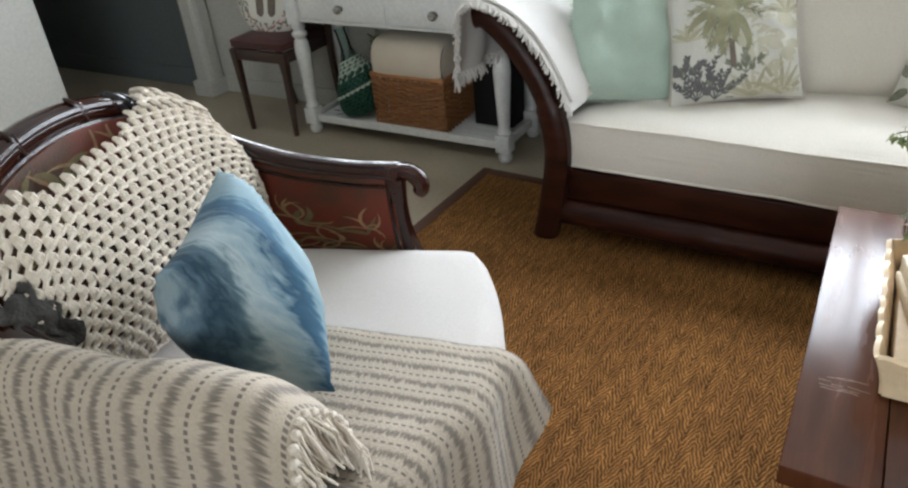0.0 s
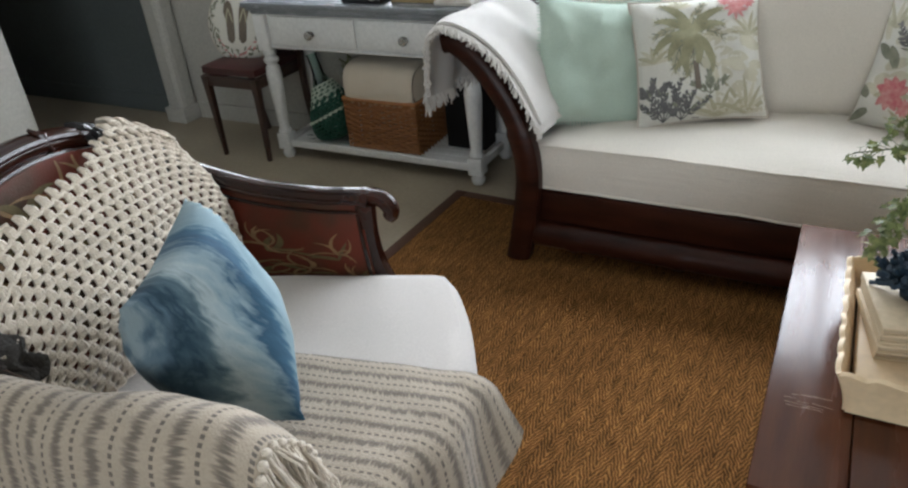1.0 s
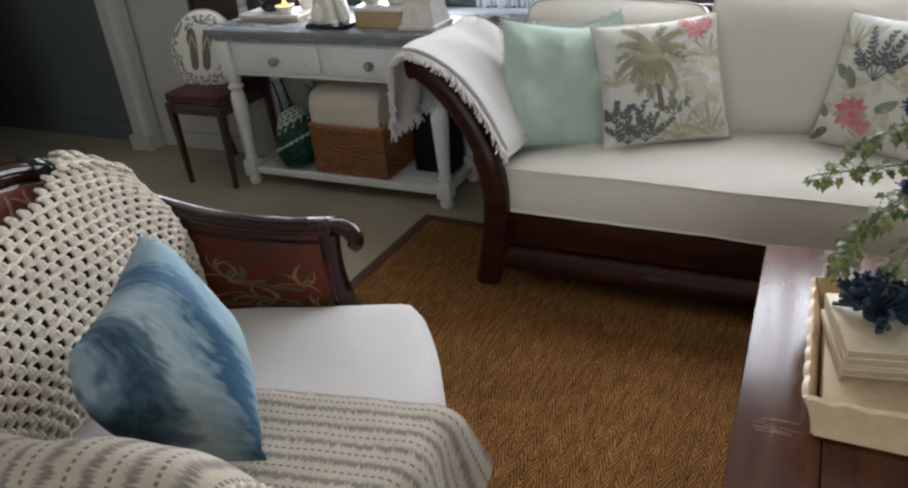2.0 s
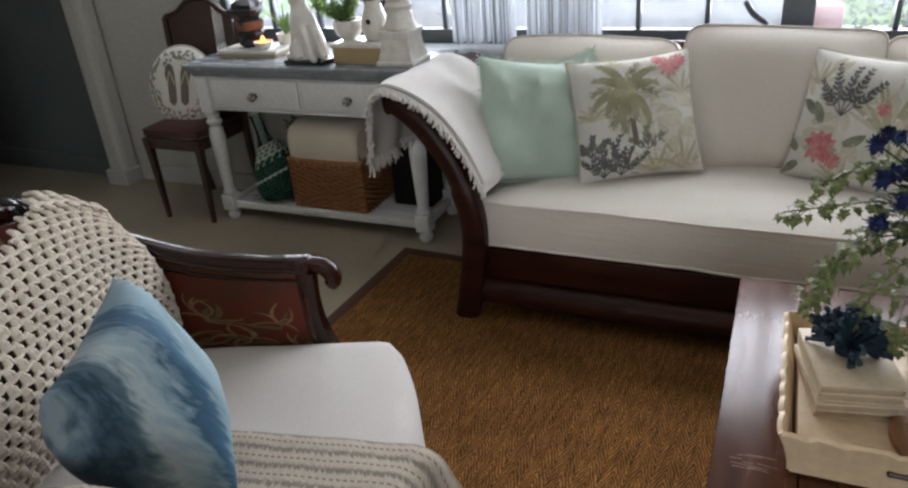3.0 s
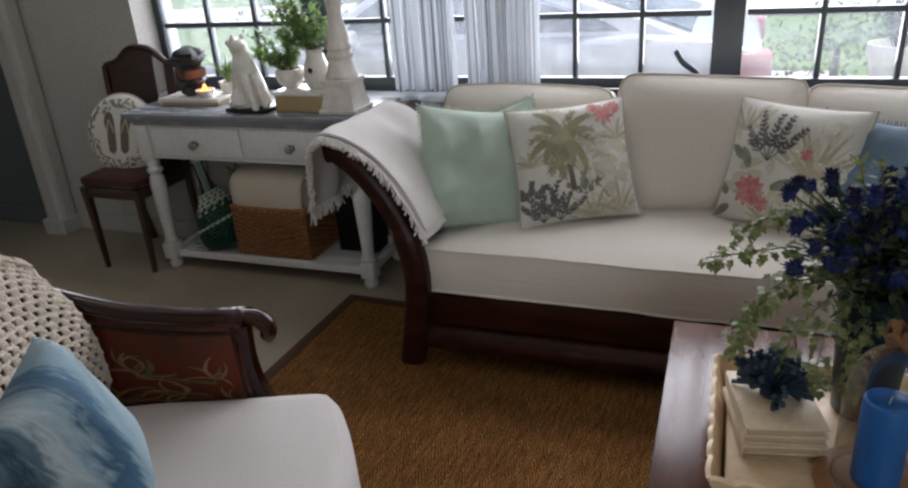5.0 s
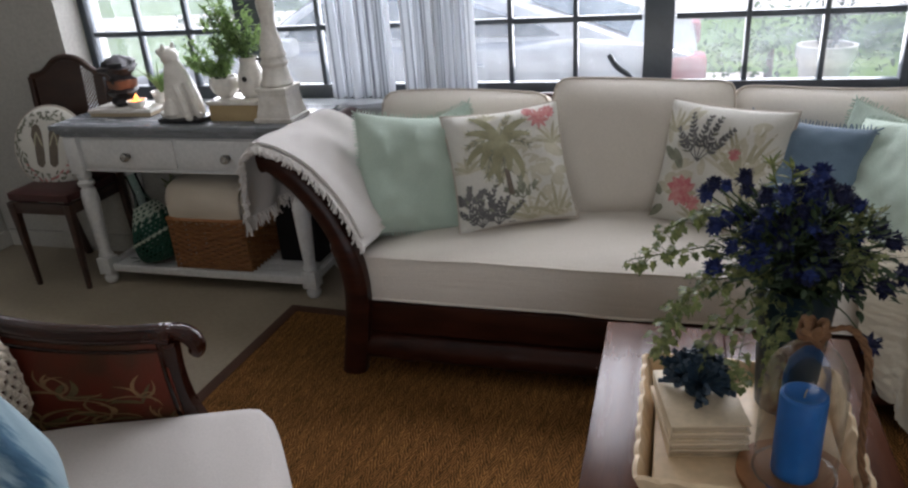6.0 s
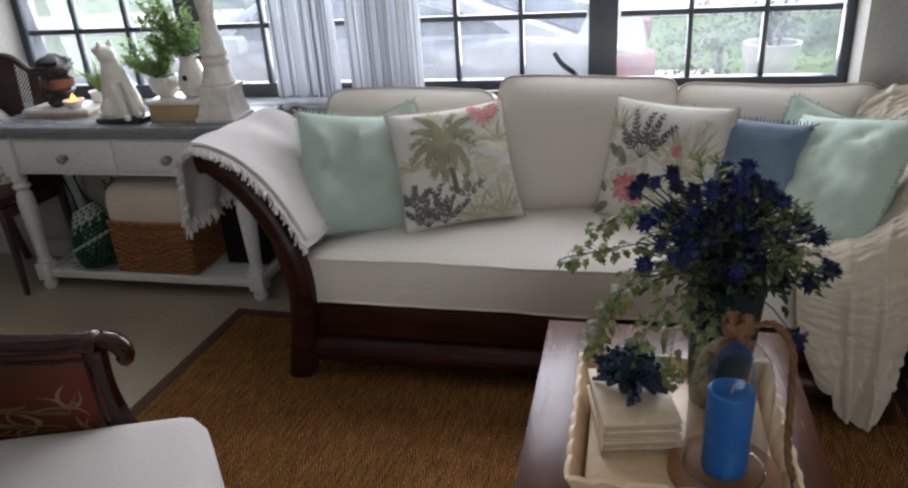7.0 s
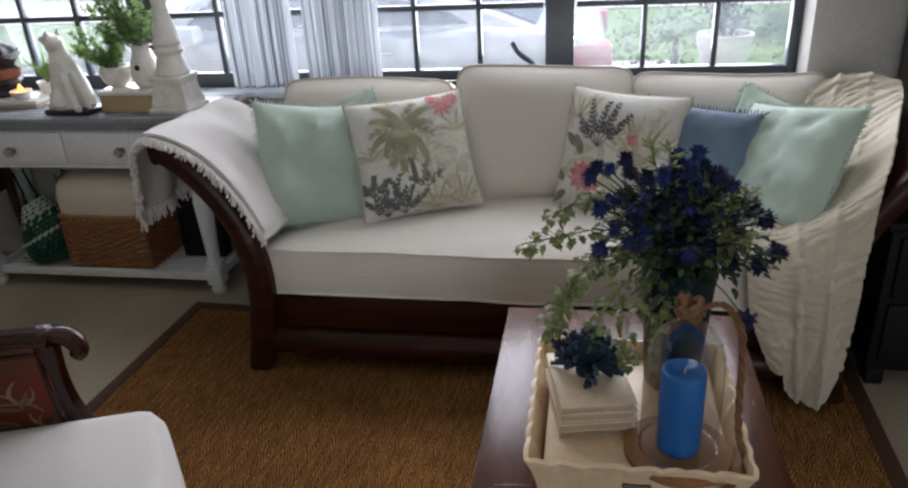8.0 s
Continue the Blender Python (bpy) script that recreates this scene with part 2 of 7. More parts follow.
WALL = material("wall_paint", (0.44, 0.43, 0.39), 0.8, (0.39, 0.38, 0.345), scale=2.5, fine=60, bump=0.12)
DARK_WALL = material("grey_wall_paint", (0.11, 0.125, 0.123), 0.8, (0.085, 0.10, 0.098), scale=2.5, fine=60, bump=0.12)
WHITE = material("white_paint", (0.78, 0.77, 0.74), 0.5, (0.70, 0.69, 0.66), scale=6, fine=70, bump=0.08)
CEIL = material("ceiling_paint", (0.80, 0.79, 0.76), 0.9, scale=2, fine=50)
FLOOR = material("polished_screed", (0.355, 0.305, 0.225), 0.36, (0.285, 0.24, 0.175), scale=3.0, fine=55, bump=0.03, spec=0.32)
RUG = herringbone("sisal_herringbone")
RUGEDGE = weave("rug_binding", (0.075, 0.030, 0.014), (0.055, 0.022, 0.010), scale=500, sheen=0.0)
SOFAWOOD = material("dark_red_wood", (0.044, 0.012, 0.006), 0.36, (0.013, 0.004, 0.0025), scale=6, fine=60, bump=0.1, stretch=(1, 1, 5), coat=0.0, spec=0.2)
CHAIRWOOD = material("carved_mahogany", (0.034, 0.008, 0.0035), 0.15, (0.008, 0.0026, 0.0016), scale=9, fine=80, bump=0.10, coat=0.0, spec=0.42)
TABLEWOOD = material("table_planks", (0.095, 0.030, 0.012), 0.25, (0.040, 0.013, 0.006), scale=5, fine=45, bump=0.06, stretch=(6, 0.7, 1), coat=0.0, piece=0.12, spec=0.34)
def creased(m):
    """Adds the long shallow creases of a boxed cushion's front."""
    n, l = m.node_tree.nodes, m.node_tree.links
    p = n["Principled BSDF"]
    co = next(x for x in n if x.type == "TEX_COORD")
    mp, nz, b = n.new("ShaderNodeMapping"), n.new("ShaderNodeTexNoise"), n.new("ShaderNodeBump")
    mp.inputs["Scale"].default_value = (7, 7, 75)
    nz.inputs["Scale"].default_value, nz.inputs["Detail"].default_value, nz.inputs["Distortion"].default_value = 1.0, 2, 0.6
    b.inputs["Strength"].default_value, b.inputs["Distance"].default_value = 0.4, 0.005
    l.new(co.outputs["Object"], mp.inputs[0])
    l.new(mp.outputs[0], nz.inputs["Vector"])
    l.new(nz.outputs["Fac"], b.inputs["Height"])
    l.new(p.inputs["Normal"].links[0].from_socket, b.inputs["Normal"])
    l.new(b.outputs[0], p.inputs["Normal"])
    return m


LINEN = weave("oatmeal_linen", (0.71, 0.66, 0.585), (0.64, 0.595, 0.52), scale=1500, wrinkle=5, bump=0.15)
SEATLINEN = creased(weave("creased_oatmeal_linen", (0.71, 0.66, 0.585), (0.64, 0.595, 0.52), scale=1500, wrinkle=5, bump=0.15))
PIPING = weave("linen_piping", (0.50, 0.44, 0.37), (0.44, 0.38, 0.31), scale=900)
WHITECLOTH = weave("white_cotton", (0.54, 0.50, 0.465), (0.48, 0.445, 0.41), scale=2400, wrinkle=4, bump=0.1)
MINT = weave("mint_linen", (0.46, 0.56, 0.47), (0.39, 0.49, 0.405), scale=760)
DENIM = weave("washed_blue_linen", (0.17, 0.255, 0.34), (0.085, 0.135, 0.19), scale=600, wrinkle=9)
PRINT = weave("print_ground_cloth", (0.68, 0.665, 0.60), (0.61, 0.595, 0.53), scale=1000)
THROW = weave("white_throw_cloth", (0.61, 0.58, 0.545), (0.54, 0.51, 0.47), scale=1700, bump=0.5)
MUSLIN = weave("crinkled_muslin", (0.60, 0.54, 0.42), (0.51, 0.455, 0.345), scale=900, bump=0.6, wrinkle=22)
# black furniture finish; also blackens the panel that stands for shade under the sofa
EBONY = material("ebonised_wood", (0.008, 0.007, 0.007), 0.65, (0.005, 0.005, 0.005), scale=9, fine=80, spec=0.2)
YARN = material("cream_yarn", (0.72, 0.645, 0.545), 0.95, (0.60, 0.515, 0.415), scale=60, fine=420, bump=0.7, mix=0.6, sheen=0.2)
BLACKYARN = material("black_yarn", (0.05, 0.045, 0.04), 0.95, scale=60, fine=420, bump=0.7)
STRIPE = striped("striped_cotton")
VELVET = dyed("dyed_velvet")
TAPESTRY = tapestry("tapestry_cloth")
GOLD = material("woven_gold_thread", (0.32, 0.19, 0.09), 0.7, (0.16, 0.10, 0.045), scale=30, fine=300)
OLIVE = material("woven_olive_thread", (0.15, 0.12, 0.05), 0.8, (0.10, 0.075, 0.035), scale=30, fine=300)
CONSOLE = material("chalky_white_paint", (0.70, 0.70, 0.68), 0.5, (0.63, 0.635, 0.62), scale=7, fine=60, bump=0.1)
CONSOLETOP = material("grey_paint", (0.235, 0.25, 0.265), 0.26, (0.18, 0.195, 0.21), scale=7, fine=60, bump=0.08, stretch=(1, 5, 1))
CHROME = material("polished_metal", (0.55, 0.54, 0.52), 0.2, scale=20, metal=1.0)
WICKER = material("wicker", (0.37, 0.165, 0.055), 0.6, (0.20, 0.078, 0.025), scale=40, fine=200, bump=0.3, mix=0.7)
TOWEL = weave("cream_towel", (0.70, 0.62, 0.50), (0.62, 0.54, 0.42), scale=1100, bump=0.7)
NET = material("green_net_yarn", (0.02, 0.10, 0.065), 0.9, (0.01, 0.05, 0.035), scale=60, fine=300, bump=0.6)
NETPALE = material("pale_net_yarn", (0.52, 0.60, 0.50), 0.9, scale=60, fine=300, bump=0.6)
SIDEWOOD = material("walnut_stain", (0.048, 0.021, 0.013), 0.35, (0.024, 0.010, 0.0065), scale=8, fine=70, stretch=(1, 1, 4), coat=0.2)
LEATHER = material("oxblood_leather", (0.052, 0.010, 0.009), 0.40, (0.030, 0.006, 0.006), scale=16, fine=160, bump=0.3)
CANE = material("cane_weave", (0.07, 0.036, 0.02), 0.6, scale=60, fine=260, bump=0.5)
METAL = material("dark_window_metal", (0.060, 0.074, 0.088), 0.4, (0.042, 0.052, 0.062), scale=12, fine=80)
GLASS = clear_glass("window_glass", haze=0.025)
DOMEGLASS = clear_glass("cloche_glass", (0.98, 0.99, 0.985), gloss=1.5, share=0.6)
BOTTLE = clear_glass("bottle_glass", (0.72, 0.86, 0.82))
SHEER = sheer("striped_sheer")
SILL = material("grey_sill_paint", (0.40, 0.43, 0.45), 0.5, scale=8, fine=60)
CERAMIC = material("white_ceramic", (0.74, 0.71, 0.65), 0.3, (0.66, 0.63, 0.57), scale=10, fine=60, coat=0.3)
PLASTER = material("worn_white_wood", (0.74, 0.71, 0.65), 0.6, (0.60, 0.56, 0.49), scale=18, fine=90, mix=0.35)
BLACK = material("black_lacquer", (0.012, 0.012, 0.014), 0.3, scale=8)
BRONZE = material("dark_bronze_patina", (0.035, 0.032, 0.035), 0.5, (0.015, 0.014, 0.016), scale=25, fine=120, bump=0.4)
TERRACOTTA = material("terracotta", (0.19, 0.085, 0.05), 0.8, scale=20, fine=120)
TAN = material("tan_box_card", (0.42, 0.31, 0.16), 0.7, (0.36, 0.26, 0.13), scale=10, fine=120)
PAPER = material("book_pages", (0.56, 0.46, 0.32), 0.9, (0.34, 0.26, 0.17), scale=4, fine=30, stretch=(1, 1, 60), mix=0.8)
COVER = material("cream_book_cover", (0.66, 0.535, 0.365), 0.6, (0.56, 0.445, 0.295), scale=9, fine=90)
TRAY = material("cream_painted_tray", (0.72, 0.55, 0.35), 0.5, (0.64, 0.48, 0.295), scale=9, fine=60, bump=0.1)
CORAL = material("dark_teal_coral", (0.012, 0.035, 0.06), 0.6, (0.006, 0.018, 0.032), scale=60, fine=220, bump=0.6)
WAX = material("blue_wax", (0.012, 0.13, 0.40), 0.42, (0.008, 0.10, 0.33), scale=7, fine=60, bump=0.05)
CORK = material("cork_base", (0.30, 0.135, 0.05), 0.7, (0.20, 0.085, 0.03), scale=30, fine=150)
ROPE = material("jute_rope", (0.22, 0.11, 0.05), 0.95, (0.13, 0.062, 0.028), scale=90, fine=300, bump=0.8)
VASE = material("midnight_glaze", (0.006, 0.020, 0.028), 0.35, (0.004, 0.012, 0.018), scale=8, spec=0.3)
PETAL = material("blue_petals", (0.020, 0.040, 0.17), 0.85, (0.008, 0.014, 0.07), scale=40, fine=120, mix=0.5)
PETALDARK = material("navy_petals", (0.008, 0.012, 0.055), 0.85, (0.004, 0.006, 0.03), scale=40, fine=120)
LEAF = material("dull_green_leaf", (0.032, 0.060, 0.022), 0.7, (0.014, 0.028, 0.012), scale=30, fine=90)
IVY = material("variegated_ivy", (0.27, 0.285, 0.11), 0.65, (0.055, 0.09, 0.028), scale=90, fine=160, mix=0.4, thin=0.3)
STEM = material("green_stem", (0.05, 0.085, 0.03), 0.7, scale=30)
FRESH = material("fresh_leaf", (0.30, 0.42, 0.16), 0.5, (0.15, 0.25, 0.08), scale=25, fine=80, thin=0.5)
GRASS = material("lawn", (0.13, 0.22, 0.06), 0.9, (0.08, 0.15, 0.04), scale=3, fine=40, bump=0.5)
PAVING = material("drive_concrete", (0.48, 0.46, 0.43), 0.9, (0.40, 0.38, 0.35), scale=2, fine=30)
HEDGE = material("hedge_leaf", (0.14, 0.21, 0.10), 0.8, (0.09, 0.145, 0.065), scale=6, fine=40, thin=0.4)
BARK = material("bark", (0.12, 0.085, 0.055), 0.9, scale=10, fine=60, bump=0.6)
CARPAINT = material("silver_car_paint", (0.50, 0.52, 0.55), 0.32, scale=3, metal=0.3, coat=0.6)
CARGLASS = material("tinted_car_glass", (0.045, 0.075, 0.115), 0.1, scale=3, coat=0.1)
RUBBER = material("tyre_rubber", (0.02, 0.02, 0.02), 0.8, scale=30)
RED = material("tail_lamp_red", (0.58, 0.24, 0.24), 0.2, scale=10, coat=0.5)
SCUFF = material("worn_varnish", (0.30, 0.19, 0.13), 0.6, (0.22, 0.13, 0.085), scale=60, fine=200)
FLAME = glow("candle_flame", (1.0, 0.36, 0.07), 2.6)
INK = {
    "olive": material("olive_print", (0.32, 0.305, 0.19), 0.9, (0.22, 0.212, 0.125), scale=50, fine=300),
    "wash": material("pale_washed_print", (0.56, 0.53, 0.42), 0.9, (0.48, 0.455, 0.345), scale=30, fine=200),
    "sand": material("sand_print", (0.45, 0.42, 0.30), 0.9, (0.36, 0.335, 0.23), scale=50, fine=300),
    "grey": material("grey_green_print", (0.13, 0.135, 0.095), 0.9, (0.27, 0.275, 0.21), scale=50, fine=300),
    "slate": material("slate_print", (0.085, 0.085, 0.085), 0.9, (0.16, 0.155, 0.15), scale=50, fine=300),
    "coral": material("coral_print", (0.43, 0.10, 0.12), 0.9, (0.55, 0.30, 0.27), scale=70, fine=300, mix=0.4),
    "brown": material("brown_print", (0.17, 0.14, 0.11), 0.9, scale=50, fine=300),
}


# ---- building ----
def part(name, bm, mat, parent=None, label="", smooth=True):
    """Links a bmesh, or a mesh, as one object under its thing."""
    if isinstance(bm, bmesh.types.BMesh):
        me = bpy.data.meshes.new(name)
        bm.normal_update()
        bm.to_mesh(me)
        bm.free()
    else:
        me = bm
    if smooth:
        for p in me.polygons:
            p.use_smooth = True
        me.set_sharp_from_angle(angle=radians(40))
    if not me.materials:
        me.materials.append(mat)
    ob = new(name, me)
    if parent:
        ob.parent = parent
    if label:
        ob["label"] = label
    return ob


def thing(name, label, category, at=(0, 0, 0), turn=0.0, group="", kind=""):
    ob = new(name)
    ob.matrix_basis = pose(*at, 0, 0, turn)
    return tagged(ob, label, category, group, kind)


def box(x0, x1, y0, y1, z0, z1, bevel=0.004, bm=None, segs=2):
    bm = bm or bmesh.new()
    made = bmesh.ops.create_cube(bm, size=1)["verts"]
    for v in made:
        v.co = Vector((x0 + (v.co.x + 0.5) * (x1 - x0), y0 + (v.co.y + 0.5) * (y1 - y0), z0 + (v.co.z + 0.5) * (z1 - z0)))
    if bevel:
        edges = {e for v in made for e in v.link_edges}
        bmesh.ops.bevel(bm, geom=list(edges), offset=bevel, segments=segs, affect="EDGES", profile=0.5)
    return bm


def lathe(profile, at=(0, 0, 0), segs=20, bm=None, caps=True, shape=None):
    """Turns a profile of (radius, height) round an upright axis."""
    bm = bm or bmesh.new()
    rings = []
    for r, z in profile:
        ring = []
        for i in range(segs):
            a = 2 * math.pi * i / segs
            k = shape(a, z) if shape else 1.0
            ring.append(bm.verts.new((at[0] + r * k * math.cos(a), at[1] + r * k * math.sin(a), at[2] + z)))
        rings.append(ring)
    for a, b in zip(rings, rings[1:]):
        for i in range(segs):
            bm.faces.new((a[i], a[(i + 1) % segs], b[(i + 1) % segs], b[i]))
    if caps:
        bm.faces.new(rings[0][::-1])
        bm.faces.new(rings[-1])
    return bm


def tube(points, radius, segs=10, bm=None, flat=1.0, up=(0, 0, 1), square=0.0):
    """Sweeps a round or flattened section along points; radius may be a list."""
    bm = bm or bmesh.new()
    pts = [Vector(p) for p in points]
    rad = list(radius) if hasattr(radius, "__len__") else [radius] * len(pts)
    rings, side = [], None
    for i, p in enumerate(pts):
        d = (pts[min(i + 1, len(pts) - 1)] - pts[max(i - 1, 0)]).normalized()
        s = d.cross(Vector(up)) if abs(d.dot(Vector(up))) < 0.97 else (side or d.orthogonal())
        s = (s - d * s.dot(d)).normalized()
        if side is not None and s.dot(side) < 0:
            s = -s
        side = s
        n = s.cross(d).normalized()
        ring = []
        for k in range(segs):
            a = 2 * math.pi * k / segs
            c, q = math.cos(a), math.sin(a)
            if square:
                g = max(abs(c), abs(q)) ** square
                c, q = c / g, q / g
            ring.append(bm.verts.new(p + s * (c * rad[i]) + n * (q * rad[i] * flat)))
        rings.append(ring)
    for a, b in zip(rings, rings[1:]):
        for k in range(segs):
            bm.faces.new((a[k], a[(k + 1) % segs], b[(k + 1) % segs], b[k]))
    bm.faces.new(rings[0][::-1])
    bm.faces.new(rings[-1])
    return bm


def spline(points, n=8):
    """A smooth line through points."""
    p = [Vector(q) for q in points]
    p = [2 * p[0] - p[1]] + p + [2 * p[-1] - p[-2]]
    out = []
    for i in range(1, len(p) - 2):
        for k in range(n):
            t = k / n
            a, b, c, d = p[i - 1], p[i], p[i + 1], p[i + 2]
            out.append(0.5 * ((2 * b) + (c - a) * t + (2 * a - 5 * b + 4 * c - d) * t * t + (3 * b - a - 3 * c + d) * t ** 3))
    out.append(p[-2].copy())
    return out


def sheet(fn, nu, nv, thick=0.004, uv=(1, 1), bm=None):
    """A cloth of real thickness over fn(u, v), u and v from 0 to 1; uv: its size in metres."""
    bm = bm or bmesh.new()
    lay = bm.loops.layers.uv.verify()
    P = [[Vector(fn(i / nu, j / nv)) for j in range(nv + 1)] for i in range(nu + 1)]
    top, bot = [], []
    for i in range(nu + 1):
        ta, ba = [], []
        for j in range(nv + 1):
            du = P[min(i + 1, nu)][j] - P[max(i - 1, 0)][j]
            dv = P[i][min(j + 1, nv)] - P[i][max(j - 1, 0)]
            n = du.cross(dv)
            n = n.normalized() if n.length > 1e-9 else Vector((0, 0, 1))
            ta.append(bm.verts.new(P[i][j] + n * thick / 2))
            ba.append(bm.verts.new(P[i][j] - n * thick / 2))
        top.append(ta)
        bot.append(ba)

    def face(vs, uvs):
        f = bm.faces.new(vs)
        for lp, w in zip(f.loops, uvs):
            lp[lay].uv = (w[0] / nu * uv[0], w[1] / nv * uv[1])

    for i in range(nu):
        for j in range(nv):
            q = [(i, j), (i + 1, j), (i + 1, j + 1), (i, j + 1)]
            face([top[a][b] for a, b in q], q)
            face([bot[a][b] for a, b in q[::-1]], q[::-1])
    rim = [(i, 0) for i in range(nu)] + [(nu, j) for j in range(nv)] + [(i, nv) for i in range(nu, 0, -1)] + [(0, j) for j in range(nv, 0, -1)]
    for a, b in zip(rim, rim[1:] + rim[:1]):
        face([top[a[0]][a[1]], bot[a[0]][a[1]], bot[b[0]][b[1]], top[b[0]][b[1]]], [a, a, b, b])
    return bm


def pillow_at(u, v, w, h, t, seed, sag=0.0, crease=0.006):
    """The front of a stuffed square pillow: u, v from -1 to 1. Local x across, z up, -y to the front."""
    pin = 1 - 0.07 * (1 - v * v) * abs(u) ** 3
    pin2 = 1 - 0.07 * (1 - u * u) * abs(v) ** 3
    puff = max(0.0, (1 - u ** 4) * (1 - v ** 4)) ** 0.62
    x, z = u * w / 2 * pin, v * h / 2 * pin2
    wr = noise.noise(Vector((u * 2.2 + seed, v * 2.2, seed * 1.7))) * crease * 2 + noise.noise(Vector((u * 6 + seed, v * 6, seed))) * crease
    return Vector((x, -puff * (t / 2 + wr) - 0.001, z - sag * (1 - u * u) * max(0, v)))


def pillow_mesh(w, h, t, seed, n=26, sag=0.0, crease=0.006):
    bm = bmesh.new()
    lay = bm.loops.layers.uv.verify()

    def spread(i):
        x = 2 * i / n - 1
        return math.sin(x * math.pi / 2) * 0.55 + x * 0.45

    front = [[bm.verts.new(pillow_at(spread(i), spread(j), w, h, t, seed, sag, crease)) for j in range(n + 1)] for i in range(n + 1)]
    back = []
    for i in range(n + 1):
        row = []
        for j in range(n + 1):
            p = pillow_at(spread(i), spread(j), w, h, t, seed + 5, sag, crease)
            row.append(bm.verts.new((p.x, -p.y, p.z)))
        back.append(row)
    for s, flip in ((front, False), (back, True)):
        for i in range(n):
            for j in range(n):
                q = [(i, j), (i + 1, j), (i + 1, j + 1), (i, j + 1)]
                q = q[::-1] if flip else q
                f = bm.faces.new([s[a][b] for a, b in q])
                for lp, (a, b) in zip(f.loops, q):
                    lp[lay].uv = (a / n * w / 0.4, b / n * h / 0.4)
    rim = [(i, 0) for i in range(n)] + [(n, j) for j in range(n)] + [(i, n) for i in range(n, 0, -1)] + [(0, j) for j in range(n, 0, -1)]
    for a, b in zip(rim, rim[1:] + rim[:1]):
        bm.faces.new((front[a[0]][a[1]], back[a[0]][a[1]], back[b[0]][b[1]], front[b[0]][b[1]]))
    return bm


def pillow_rim(w, h, t, seed, n=40, sag=0.0):
    out = []
    for k in range(4 * n):
        s, f = divmod(k, n)
        a = 2 * f / n - 1
        u, v = ((a, -1), (1, a), (-a, 1), (-1, -a))[s]
        p = pillow_at(u, v, w, h, t, seed, sag, 0)
        out.append(Vector((p.x, 0, p.z)))
    return out


def strokes(shapes, surf, lift=0.0012):
    """Flat printed shapes on a surface: each a line of (u, v) with half widths."""
    bm = bmesh.new()
    for line, widths in shapes:
        rows = []
        for i, (u, v) in enumerate(line):
            a, b = line[max(i - 1, 0)], line[min(i + 1, len(line) - 1)]
            dx, dy = b[0] - a[0], b[1] - a[1]
            k = math.hypot(dx, dy) or 1
            w = widths[i]
            row = []
            for s in (-1, 0, 1):
                uu, vv = u - dy / k * w * s, v + dx / k * w * s
                p, n = surf(max(-0.985, min(0.985, uu)), max(-0.985, min(0.985, vv)))
                row.append(bm.verts.new(p + n * lift))
            rows.append(row)
        for r, q in zip(rows, rows[1:]):
            for s in (0, 1):
                bm.faces.new((r[s], q[s], q[s + 1], r[s + 1]))
    return bm


def leaf_line(x, y, angle, length, width, bend=0.0, n=6):
    """A leaf blade from its foot, as a line with half widths."""
    line, ws = [], []
    for i in range(n + 1):
        t = i / n
        a = angle + bend * t
        line.append((x, y))
        ws.append(max(0.0015, width * math.sin(math.pi * min(0.97, 0.12 + 0.85 * t)) ** 0.8))
        x, y = x + math.cos(a) * length / n, y + math.sin(a) * length / n
    return line, ws


# ---- structure ----
def slab(name, boxes, mat, label, bevel=0.0, kind="structure", category=""):
    bm = bmesh.new()
    for b in boxes:
        box(*b, bevel=bevel, bm=bm)
    return tagged(part(name, bm, mat, smooth=False), label, category or name.split("_")[0], kind=kind)


NX0, NX1, NZ0, NZ1 = -2.40, 1.07, 0.735, 2.12
slab("floor", [(-6.6, 2.9, -3.1, 3.6, -0.12, 0.0)], FLOOR, "polished beige screed floor")
slab("wall_north", [(-6.6, NX0, 3.27, 3.55, 0, 2.62), (NX1, 2.9, 3.27, 3.55, 0, 2.62), (NX0, NX1, 3.27, 3.55, 0, NZ0 - 0.03), (NX0, NX1, 3.27, 3.55, NZ1, 2.62)], WALL, "off-white painted wall with a wide window")
slab("wall_east", [(2.7, 2.9, -3.1, 3.27, 0, 2.62)], WALL, "off-white painted plaster wall")
slab("wall_south", [(-6.6, 0.2, -3.1, -2.9, 0, 2.62), (2.5, 2.7, -3.1, -2.9, 0, 2.62), (0.2, 2.5, -3.1, -2.9, 0, 0.6), (0.2, 2.5, -3.1, -2.9, 2.15, 2.62)], WALL, "off-white painted wall with a window opening")
slab("wall_west", [(-6.8, -6.6, -3.1, 3.55, 0, 2.62)], DARK_WALL, "grey painted wall of the dim room beyond")
slab("wall_partition", [(-3.46, -3.2, -2.9, 2.40, 0, 2.62), (-3.46, -3.2, 2.40, 3.14, 2.2, 2.62)], WALL, "cream wall ending at a wide opening", bevel=0.012)
slab("wall_pilaster", [(-3.185, -3.06, 3.15, 3.268, 0, 2.619)], WALL, "cream rounded wall end beside the opening", bevel=0.03)
slab("ceiling", [(-6.8, 2.9, -3.1, 3.55, 2.62, 2.72)], CEIL, "plain white ceiling")
slab("baseboard_north", [(-3.05, 1.3, 3.252, 3.268, 0.0, 0.09)], WALL, "cream painted baseboard", bevel=0.004)
